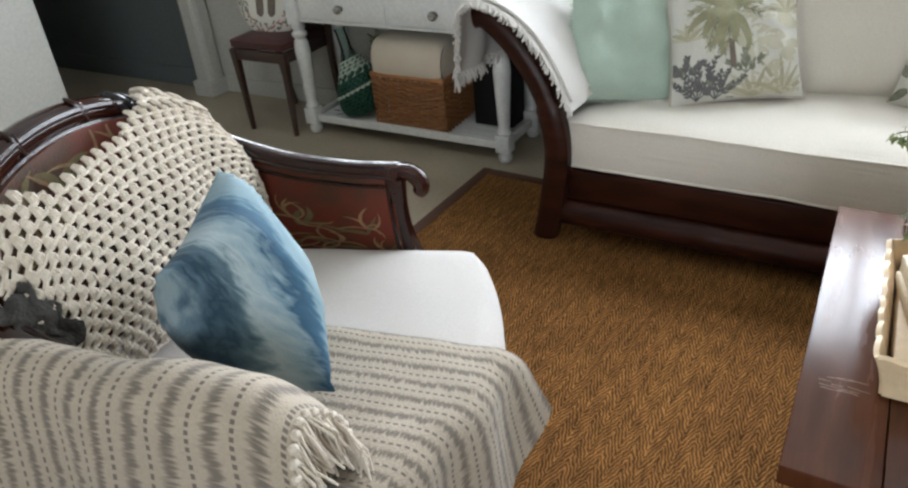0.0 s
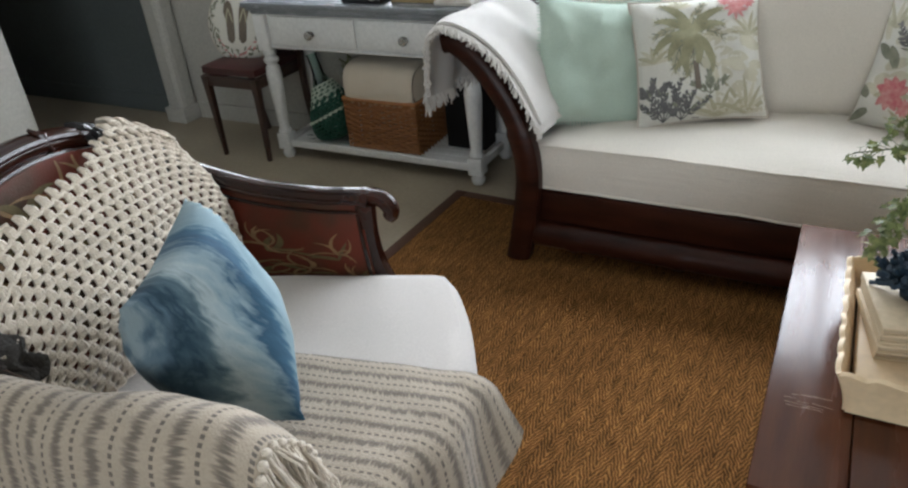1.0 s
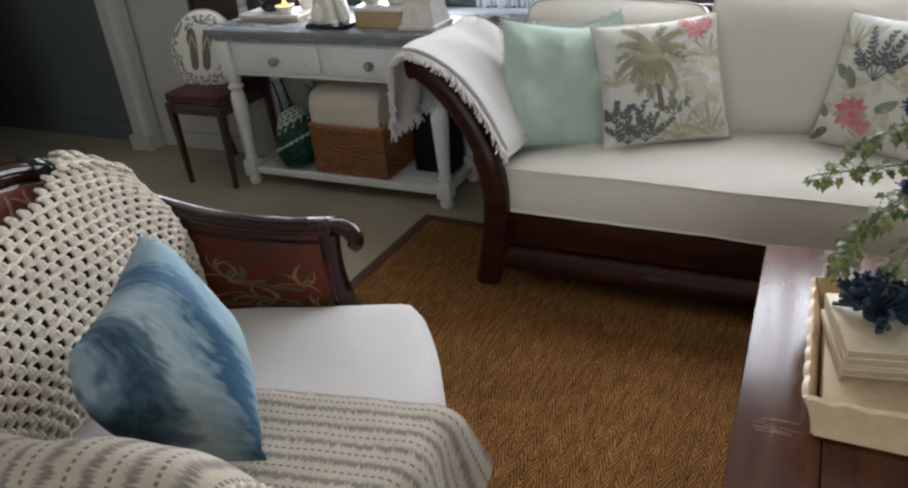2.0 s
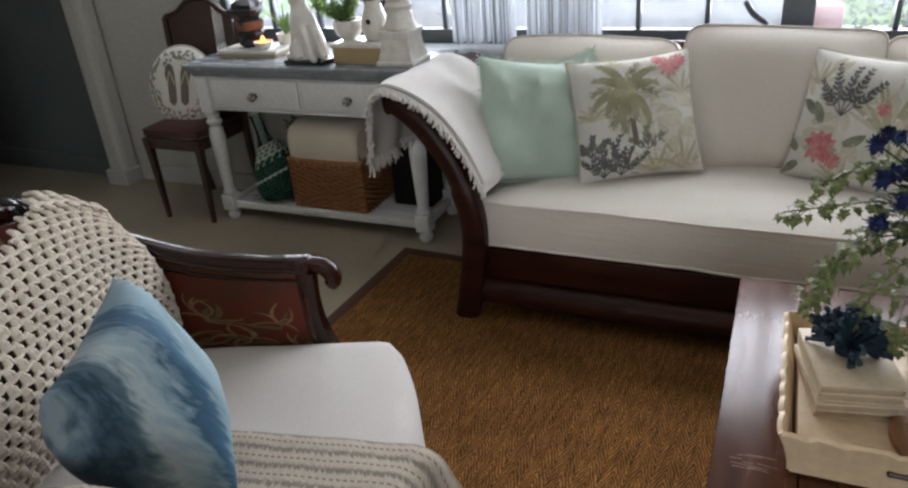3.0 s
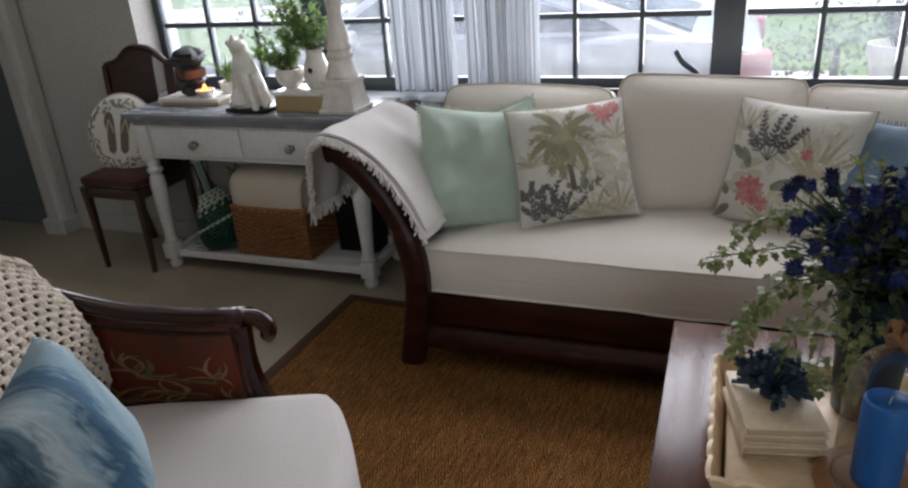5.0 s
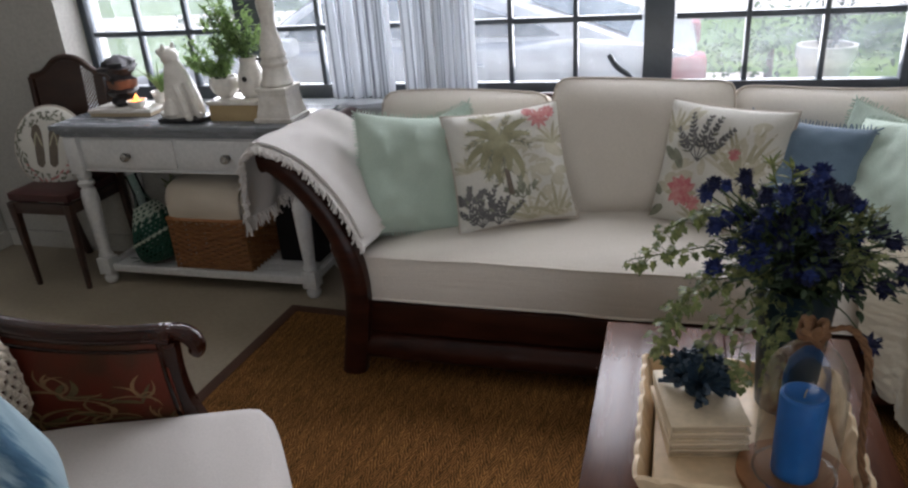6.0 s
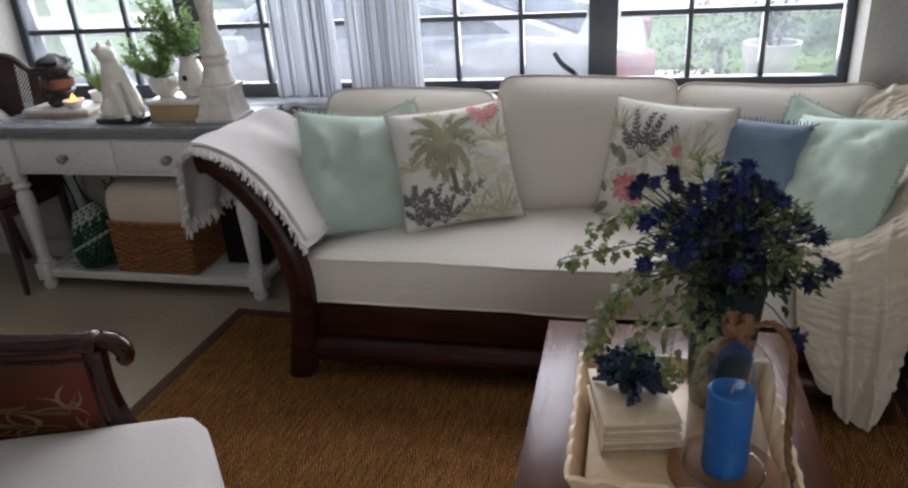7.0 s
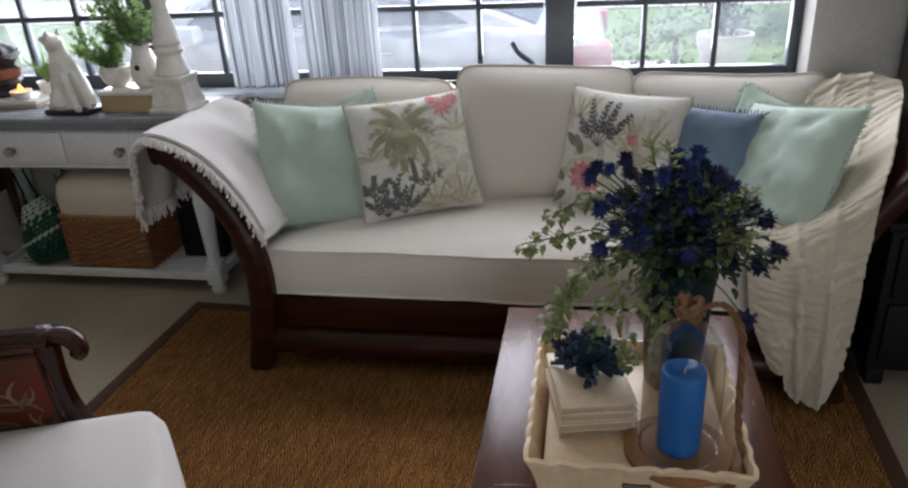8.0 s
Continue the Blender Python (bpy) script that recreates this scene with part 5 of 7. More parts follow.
def build_armchair():
    ch = thing("armchair", "carved mahogany armchair with tapestry panels and white seat", "armchair")
    ch.matrix_basis = CH
    # crest and arms: one line round the back, from scroll to scroll
    half = [(-0.045, 0.375, 0.650), (-0.09, 0.372, 0.655), (-0.16, 0.368, 0.655), (-0.30, 0.362, 0.668), (-0.42, 0.352, 0.70), (-0.50, 0.328, 0.742), (-0.555, 0.285, 0.785), (-0.585, 0.22, 0.835), (-0.60, 0.12, 0.872), (-0.605, 0.0, 0.885)]
    full = half + [(x, -y, z) for x, y, z in half[-2::-1]]
    line = spline(full, 6)
    for s in (1, -1):
        arm = spline([(x, s * y, z) for x, y, z in half[:6]], 6)
        part("arm_rail", tube(arm, [0.027 if 4 < i < len(arm) - 3 else 0.030 for i in range(len(arm))], 12, flat=0.62), CHAIRWOOD, ch, "polished carved arm rail")
        part("arm_bead", tube([p + Vector((0, -s * 0.014, 0.013)) for p in arm], 0.0060, 8), CHAIRWOOD, ch, "raised carved bead")
        part("arm_bead", tube([p + Vector((0, -s * 0.025, -0.007)) for p in arm], 0.0055, 8), CHAIRWOOD, ch, "raised carved bead")
        part("cuff", tube([(-0.066, s * 0.374, 0.652), (-0.062, s * 0.374, 0.652), (-0.050, s * 0.3745, 0.651), (-0.046, s * 0.3745, 0.651)], [0.028, 0.031, 0.031, 0.027], 14, flat=0.68), CHAIRWOOD, ch, "carved cuff where the arm meets its scroll")
        # short reeded scroll at the front end
        curl = spline([(-0.062, s * 0.375, 0.651), (-0.032, s * 0.375, 0.651), (-0.013, s * 0.375, 0.645), (0.000, s * 0.375, 0.630), (0.002, s * 0.375, 0.614), (-0.006, s * 0.375, 0.603)], 4)
        part("scroll", tube(curl, [0.016 + 0.004 * math.sin(math.pi * i / (len(curl) - 1)) for i in range(len(curl))], 12, up=(0, 1, 0)), CHAIRWOOD, ch, "rolled scroll end of the arm")
        for yy in (-0.016, 0.0, 0.016):
            part("scroll_reed", tube([(p.x + 0.010 * (i / len(curl)), p.y + yy, p.z + 0.013 * (1 - i / len(curl))) for i, p in enumerate(curl[:-3])], 0.0055, 6, up=(0, 1, 0)), CHAIRWOOD, ch)
        # front stile curving down and forward
        stile = spline([(-0.060, s * 0.372, 0.637), (-0.062, s * 0.37, 0.56), (-0.052, s * 0.368, 0.49), (-0.028, s * 0.364, 0.43), (0.0, s * 0.360, 0.37), (0.02, s * 0.352, 0.28)], 5)
        part("front_stile", tube(stile, 0.025, 10, up=(0, 1, 0), flat=0.9, square=0.4), CHAIRWOOD, ch)
        part("front_leg", tube([(0.020, s * 0.35, 0.29), (0.030, s * 0.35, 0.2), (0.010, s * 0.35, 0.08), (0.025, s * 0.35, 0.01)], [0.034, 0.032, 0.02, 0.026], 10, up=(0, 1, 0)), CHAIRWOOD, ch)
        part("rear_leg", tube([(-0.52, s * 0.30, 0.30), (-0.56, s * 0.31, 0.15), (-0.60, s * 0.32, 0.0)], [0.028, 0.025, 0.02], 8, up=(0, 1, 0)), CHAIRWOOD, ch)

        # tapestry side panel
        def panel(u, v, s=s):
            a = spline([(x, s * y, z) for x, y, z in half[:7]], 6)
            k = u * (len(a) - 6) + 3
            p = a[int(k)].lerp(a[min(int(k) + 1, len(a) - 1)], k - int(k))
            z = 0.36 + (p.z - 0.012 - 0.36) * v
            return Vector((p.x + 0.03 * (1 - v) * (1 - u), p.y - s * 0.006 - s * 0.014 * math.sin(math.pi * v), z))
        part("side_panel", sheet(lambda u, v, s=s: panel(u, v if s > 0 else 1 - v, s), 30, 14, 0.02, (0.6, 0.3)), TAPESTRY, ch, "rust and olive tapestry panel")

        def psurf(u, v, s=s):
            p = panel((u + 1) / 2, (v + 1) / 2, s)
            return p + Vector((0, -s * 0.0105, 0)), Vector((0, -s, 0))
        border = [panel(0.035, v / 10, s) for v in range(1, 9)] + [panel(0.035 + 0.93 * k / 24, 0.925, s) for k in range(25)]
        part("panel_moulding", tube([p + Vector((0, -s * 0.010, 0)) for p in border], 0.0055, 7), CHAIRWOOD, ch, "thin dark moulding round the tapestry")
        rng = random.Random(31 + s)
        gold, olive = [], []
        for cx, cy in ((-0.7, -0.3), (-0.5, 0.1), (-0.25, -0.2), (0.0, 0.15), (0.2, -0.35), (0.45, 0.1), (0.7, -0.3)):
            for k in range(7):
                a = rng.uniform(0.1, 6.1)
                gold.append(leaf_line(cx, cy, a, rng.uniform(0.22, 0.42), rng.uniform(0.008, 0.020), rng.uniform(1.2, 2.6) * rng.choice((-1, 1)), 9))
            for k in range(3):
                olive.append(leaf_line(cx, cy - 0.1, rng.uniform(0.1, 3.0), rng.uniform(0.2, 0.4), 0.024, rng.uniform(-1.2, 1.2), 7))
        tagged(part("woven_pattern", strokes(gold, psurf, 0.0012), GOLD, ch, "pale gold woven stems"), kind="stuff")
        tagged(part("woven_pattern", strokes(olive, psurf, 0.0006), OLIVE, ch, "olive woven leaves"), kind="stuff")
    crest = [p for p in line if p.x < -0.47]
    part("crest_rail", tube(crest, [0.034 if abs(p.y) < 0.25 else 0.030 for p in crest], 12, flat=0.8), CHAIRWOOD, ch, "arched carved crest rail")
    part("crest_bead", tube([p + Vector((0.026, 0, 0.012)) for p in crest if abs(p.y) < 0.3], 0.009, 8), CHAIRWOOD, ch, "raised carved bead")
    part("crest_bead", tube([p + Vector((0.030, 0, -0.020)) for p in crest if abs(p.y) < 0.3], 0.008, 8), CHAIRWOOD, ch, "raised carved bead")
    for yy in (0.085, -0.085):
        q = min(crest, key=lambda p: abs(p.y - yy))
        part("carved_knot", tube([q + Vector((0.0, -0.004, 0.034)), q + Vector((0.026, 0.0, 0.022)), q + Vector((0.036, 0.004, -0.012))], [0.004, 0.008, 0.004], 8), CHAIRWOOD, ch)
    for s in (1, -1):
        seg = [p for p in crest if 0.17 < s * p.y < 0.29]
        bm = bmesh.new()
        for st in range(4):
            pts = []
            for i in range(len(seg) * 3 - 2):
                k = i / 3
                p = seg[int(k)].lerp(seg[min(int(k) + 1, len(seg) - 1)], k - int(k))
                a = i * 0.42 + st * math.pi / 2
                pts.append(p + Vector((0.034 * math.cos(a), 0, 0.03 * math.sin(a))))
            tube(pts, 0.009, 6, bm=bm)
        part("rope_carving", bm, BLACK, ch, "dark twisted rope carving")

    # back panel
    def back(u, v):
        y = -0.30 + 0.60 * u
        q = min(crest, key=lambda p: abs(p.y - y))
        z = 0.38 + (q.z - 0.02 - 0.38) * v
        return Vector((q.x + 0.035 + 0.05 * (1 - v) + 0.02 * math.sin(math.pi * v) * math.sin(math.pi * u), y, z))
    part("back_panel", sheet(back, 30, 16, 0.03, (0.6, 0.5)), TAPESTRY, ch, "rust and olive tapestry back")

    def bsurf(u, v):
        return back((u + 1) / 2, (v + 1) / 2) + Vector((0.0155, 0, 0)), Vector((1, 0, 0.2))
    rng = random.Random(77)
    gold, olive = [], []
    for cx in (-0.8, -0.5, -0.2, 0.1, 0.4, 0.7):
        for cy in (0.2, 0.55, 0.8):
            for k in range(4):
                (gold if k % 2 == 0 else olive).append(leaf_line(cx, cy - 0.1, rng.uniform(0.1, 3.0), rng.uniform(0.2, 0.4), 0.014 if k % 2 == 0 else 0.03, rng.uniform(-1.4, 1.4), 7))
    tagged(part("woven_pattern", strokes(gold, bsurf, 0.0014), GOLD, ch, "pale gold woven stems"), kind="stuff")
    tagged(part("woven_pattern", strokes(olive, bsurf, 0.0008), OLIVE, ch, "olive woven leaves"), kind="stuff")
    # seat rail and underside
    rail = spline([(-0.52, 0.33, 0.31), (-0.2, 0.345, 0.31), (0.06, 0.345, 0.31), (0.15, 0.25, 0.31), (0.19, 0.0, 0.31), (0.15, -0.25, 0.31), (0.06, -0.345, 0.31), (-0.2, -0.345, 0.31), (-0.52, -0.33, 0.31)], 6)
    part("seat_rail", tube(rail, 0.042, 10, flat=1.0, square=0.5), CHAIRWOOD, ch)

    # loose seat in white cotton, bowed at the front
    def seat(u, v):
        a = u * 2 - 1
        y = a * (0.27 + 0.118 * v ** 0.9)
        x = -0.53 + (seat_front(y) + 0.53) * v
        return x, y
    bm = bmesh.new()
    lay = bm.loops.layers.uv.verify()
    n = 28
    rows = []
    for j in range(n + 1):
        row = []
        for i in range(n + 1):
            u, v = i / n, j / n
            x, y = seat(u, v)
            e = min(1.0, min(u, 1 - u) / 0.075)
            f = min(1.0, (1 - v) / 0.07)
            z = 0.475 - 0.036 * (1 - math.sqrt(max(0, 1 - (1 - e) ** 2))) - 0.036 * (1 - math.sqrt(max(0, 1 - (1 - f) ** 2)))
            z += 0.012 * math.sin(math.pi * u) * math.sin(math.pi * min(1, v * 0.9)) + 0.004 * noise.noise(Vector((x * 6, y * 6, 1)))
            row.append(bm.verts.new((x, y, z)))
        rows.append(row)
    for j in range(n):
        for i in range(n):
            q = [(j, i), (j + 1, i), (j + 1, i + 1), (j, i + 1)]
            fc = bm.faces.new([rows[a][b] for a, b in q])
            for lp, (a, b) in zip(fc.loops, q):
                lp[lay].uv = (b / n * 0.7, a / n * 0.75)
    rim = [(0, i) for i in range(n)] + [(j, n) for j in range(n)] + [(n, i) for i in range(n, 0, -1)] + [(j, 0) for j in range(n, 0, -1)]
    lows = [[bm.verts.new((rows[a][b].co.x * (1.012 if k else 1.006), rows[a][b].co.y * (1.01 if k else 1.004), z)) for k, z in enumerate((0.395, 0.345))] for a, b in rim]
    for k in range(len(rim)):
        a, b = rim[k], rim[(k + 1) % len(rim)]
        q = (k + 1) % len(rim)
        bm.faces.new((rows[a[0]][a[1]], rows[b[0]][b[1]], lows[q][0], lows[k][0]))
        bm.faces.new((lows[k][0], lows[q][0], lows[q][1], lows[k][1]))
    bmesh.ops.recalc_face_normals(bm, faces=bm.faces)
    part("seat", bm, WHITECLOTH, ch, "taut white cotton seat")
    return ch


build_armchair()


def build_crochet():
    """Open crochet: rows of cord with clusters of yarn between them and real holes."""
    th = thing("crochet_throw", "cream crochet throw with open holes over the chair back", "blanket")
    th.matrix_basis = CH
    crest = spline([(-0.50, -0.36, 0.70), (-0.585, -0.22, 0.835), (-0.605, 0.0, 0.885), (-0.585, 0.22, 0.85), (-0.54, 0.30, 0.80), (-0.47, 0.365, 0.73)], 8)

    def fn(y, s):
        """y across the chair; s from the crest (0) down to the seat (1)."""
        q = min(crest, key=lambda p: abs(p.y - y))
        i = crest.index(q)
        r = crest[min(i + 1, len(crest) - 1)] if y > q.y else crest[max(i - 1, 0)]
        k = 0 if abs(r.y - q.y) < 1e-6 else max(0, min(1, (y - q.y) / (r.y - q.y)))
        c = q.lerp(r, k)
        a = Vector((c.x + 0.01, y, c.z + 0.030))
        e = Vector((-0.37 - 0.10 * min(1, max(0, -0.31 - y) / 0.1), y, 0.50 + 0.235 * min(1, max(0, -0.30 - y) / 0.09)))
        t = max(0.0, s)
        p = a.lerp(e, t)
        bulge = 0.085 * max(0.0, math.sin(math.pi * min(1, t * 1.02))) ** 0.6 * max(0.15, 1 - (y / 0.42) ** 4)
        p.x += bulge + 0.012 * noise.noise(Vector((y * 9, s * 5, 5)))
        p.z += bulge * 0.45
        if s < 0:
            p.x += s * 0.45
            p.z += s * 0.25
        elif s < 0.12:
            p.x += 0.02 * s / 0.12
        return p

    edge = spline([(0.40, -0.10, 0), (0.26, -0.07, 0), (0.215, 0.03, 0), (0.10, 0.18, 0), (0.0, 0.245, 0), (-0.12, 0.235, 0), (-0.25, 0.10, 0), (-0.36, 0.06, 0)], 8)

    def limit(y):
        for a, b in zip(edge, edge[1:]):
            if b.x <= y <= a.x:
                return b.y + (a.y - b.y) * (y - b.x) / (a.x - b.x)
        return 0.0

    def inside(y, s):
        return s > limit(y) and -0.325 < y < 0.305

    PY, NV = 0.0285, 23
    NU = int(0.85 / PY)
    bm = bmesh.new()
    rng = random.Random(6)

    def P(y, s, lift):
        e = 0.012
        p = fn(y, s)
        n = (fn(y + e, s) - fn(y - e, s)).cross(fn(y, s + e) - fn(y, s - e))
        n = n.normalized() if n.length > 1e-9 else Vector((1, 0, 0))
        n = n if n.x + n.z > 0 else -n
        return p + n * lift

    lo, hi = -3, NV
    for j in range(lo, hi + 1):
        s = j / NV
        pts = []
        for i in range(NU * 3 + 2):
            y = -0.47 + i * PY / 3
            if inside(y, s) and i <= NU * 3:
                pts.append(P(y, s + 0.004 * math.sin(i * 2.1 + j), 0.001 + 0.0016 * math.sin(i * 2.09)))
                continue
            if len(pts) > 2:
                tube(pts, 0.0046, 5, bm=bm, up=(0.3, 0.2, 1))
            pts = []
    for j in range(lo, hi):
        off = 0.5 if j % 2 else 0.0
        for i in range(-1, NU + 1):
            y0 = -0.47 + (i + off + 0.5) * PY
            for a, b in ((-0.07, -0.19), (0.0, 0.0), (0.07, 0.19)):
                ya, yb = y0 + a * PY, y0 + b * PY
                if not (inside(y0, j / NV) or inside(y0, (j + 1) / NV)):
                    continue
                m = P((ya + yb) / 2, (j + 0.5) / NV, 0.004 + 0.001 * rng.uniform(-1, 1))
                tube([P(ya, j / NV, 0.0), m, P(yb, (j + 1) / NV, 0.0)], [0.0040, 0.0057, 0.0050], 5, bm=bm, up=(0, 1, 0.1))
    part("crochet_net", bm, YARN, th, "open cream crochet stitches")
    part("edge_cord", tube([P(0.303, -0.09 + k / 50 * 1.09, 0.001) for k in range(51)], 0.0045, 6), YARN, th, "edge of the throw")

    def border(u, v):
        y, t = -0.36 + 0.07 * u + 0.02 * v, 0.28 + 0.36 * v
        return P(y, t, 0.009 + 0.003 * math.sin(u * 14 + v * 9) + 0.0015 * math.sin(u * 60) * math.sin(v * 80)) + Vector((0.0, 0.008 * math.sin(v * 16), 0.003 * math.sin(u * 13)))
    part("dark_border", sheet(border, 44, 60, 0.006, (0.2, 0.2)), BLACKYARN, th, "black knitted corner")
    return th


build_crochet()


def build_velvet_pillow():
    """A soft pillow slumped on one corner: its square bent to four resting corners."""
    near, top, low, far = Vector((-0.70, 0.907, 0.800)), Vector((-0.834, 1.18, 0.825)), Vector((-0.535, 1.045, 0.525)), Vector((-0.775, 1.245, 0.56))
    nrm = (low - near).cross(top - near).normalized()
    nrm = nrm if nrm.x > 0 else -nrm
    ob = thing("velvet_pillow", "blue tie-dyed velvet pillow on the armchair", "pillow", (-0.70, 1.10, 0.66))
    base = Vector((-0.70, 1.10, 0.66))
    n = 30
    bm = bmesh.new()
    lay = bm.loops.layers.uv.verify()
    grids = []
    for s in (1, -1):
        g = []
        for i in range(n + 1):
            row = []
            for j in range(n + 1):
                u, v = i / n, j / n
                p = pillow_at(2 * u - 1, 2 * v - 1, 1, 1, 1, 40 + s, crease=0)
                uu, vv = 0.5 + p.x, 0.5 + p.z
                q = (near * (1 - uu) + low * uu) * (1 - vv) + (top * (1 - uu) + far * uu) * vv
                q = q + Vector((-0.045, -0.05, -0.035)) * (4 * u * (1 - u)) * max(0.0, 1 - 2.2 * v)
                puff = max(0.0, (1 - (2 * u - 1) ** 4) * (1 - (2 * v - 1) ** 4)) ** 0.6
                ray = noise.noise(Vector((math.atan2(v, u + 0.05) * 9, 2.0, s))) * math.exp(-3.5 * math.hypot(u, v)) * 0.028 + noise.noise(Vector((math.atan2(1 - v, u + 0.05) * 9, 5.0, s))) * math.exp(-4 * math.hypot(u, 1 - v)) * 0.022
                wr = 0.005 * noise.noise(Vector((u * 5, v * 3, s))) + ray
                row.append(bm.verts.new(q + nrm * (s * (0.002 + puff * (0.078 if s > 0 else 0.075)) + wr * puff) - base))
            g.append(row)
        grids.append(g)
        for i in range(n):
            for j in range(n):
                q = [(i, j), (i + 1, j), (i + 1, j + 1), (i, j + 1)]
                f = bm.faces.new([g[a][b] for a, b in (q if s > 0 else q[::-1])])
                for lp, (a, b) in zip(f.loops, q if s > 0 else q[::-1]):
                    lp[lay].uv = (a / n, b / n)
    rim = [(i, 0) for i in range(n)] + [(n, j) for j in range(n)] + [(i, n) for i in range(n, 0, -1)] + [(0, j) for j in range(n, 0, -1)]
    for a, b in zip(rim, rim[1:] + rim[:1]):
        f = bm.faces.new((grids[0][a[0]][a[1]], grids[1][a[0]][a[1]], grids[1][b[0]][b[1]], grids[0][b[0]][b[1]]))
        for lp, (c, d) in zip(f.loops, (a, a, b, b)):
            lp[lay].uv = (c / n, d / n)
    bmesh.ops.recalc_face_normals(bm, faces=bm.faces)
    part("cover", bm, VELVET, ob)


build_velvet_pillow()


def build_striped_throw():
    th = thing("striped_throw", "cream and grey striped cotton throw with fringe", "blanket")
    th.matrix_basis = CH

    # over the near arm: u across the arm, v along it
    prof = spline([(0, 0.085, -0.16), (0, 0.075, -0.06), (0, 0.055, 0.0), (0, 0.0, 0.045), (0, -0.055, 0.015), (0, -0.075, -0.08), (0, -0.085, -0.22), (0, -0.09, -0.36)], 6)

    def over(u, v):
        k = u * (len(prof) - 1)
        i = min(int(k), len(prof) - 2)
        p = prof[i].lerp(prof[i + 1], k - i)
        x = 0.10 - v * 0.62 - 0.13 * u * min(1.0, v * 3)
        z = 0.655 + 0.03 * max(0, v - 0.5) + p.z + 0.008 * noise.noise(Vector((u * 5, v * 6, 1)))
        droop = 0.05 * max(0, 1 - v / 0.12) ** 2
        return Vector((x + 0.01 * math.sin(u * 11), -0.375 + p.y * (1 + 0.15 * math.sin(v * 8)) + 0.006 * noise.noise(Vector((u * 4, v * 9, 7))), z - droop))

    part("arm_cover", sheet(over, 46, 60, 0.007, (0.62, 0.62)), STRIPE, th)

    # spread on the seat and over its front edge: u from near to far, v from the back to the front
    def lay(u, v):
        y = -0.345 + u * 0.36
        front = seat_front(y) + 0.014
        L = 0.40
        s = v * (L + 0.26 - 0.13 * u ** 4) - 0.02
        start = front - L + 0.10 * (1 - u)
        x = start + s
        z = 0.491 + 0.004 * noise.noise(Vector((u * 5, v * 7, 3)))
        over_edge = x - (front - 0.03)
        if over_edge > 0:
            t = min(over_edge, 0.07) / 0.07
            x = front - 0.03 + 0.045 * math.sin(t * math.pi / 2)
            z -= 0.045 * (1 - math.cos(t * math.pi / 2)) + max(0, over_edge - 0.05) * 0.95
            x += max(0, over_edge - 0.02) * (0.05 + 0.38 * u ** 6) + 0.010 * math.sin(u * 14) * min(1, over_edge / 0.1)
            y += 0.25 * max(0, over_edge) * max(0, u - 0.8)
        z -= 0.02 * max(0, u - 0.96) * 8
        return Vector((x, y, z))

    part("seat_cover", sheet(lambda u, v: lay(v, u), 54, 40, 0.007, (0.66, 0.42)), STRIPE, th)
    fringe([over(0.12 + 0.86 * k / 111, 0.0) + Vector((0.004, 0, 0)) for k in range(111)] * 2, None, 0.085, YARN, th, 9, 0.0026, 0.22, (0.25, 0, 0))
    knots = bmesh.new()
    for k in range(22):
        p = over(0.12 + 0.86 * k / 21, 0.004)
        lathe([(0.003, -0.008), (0.008, -0.003), (0.008, 0.003), (0.003, 0.008)], p + Vector((0.006, 0, 0)), 7, bm=knots)
    tagged(part("fringe_knotting", knots, YARN, th, "knots along the fringe"), kind="stuff")
    return th


build_striped_throw()

# ---- console table and what stands on it ----
CT = 0.742


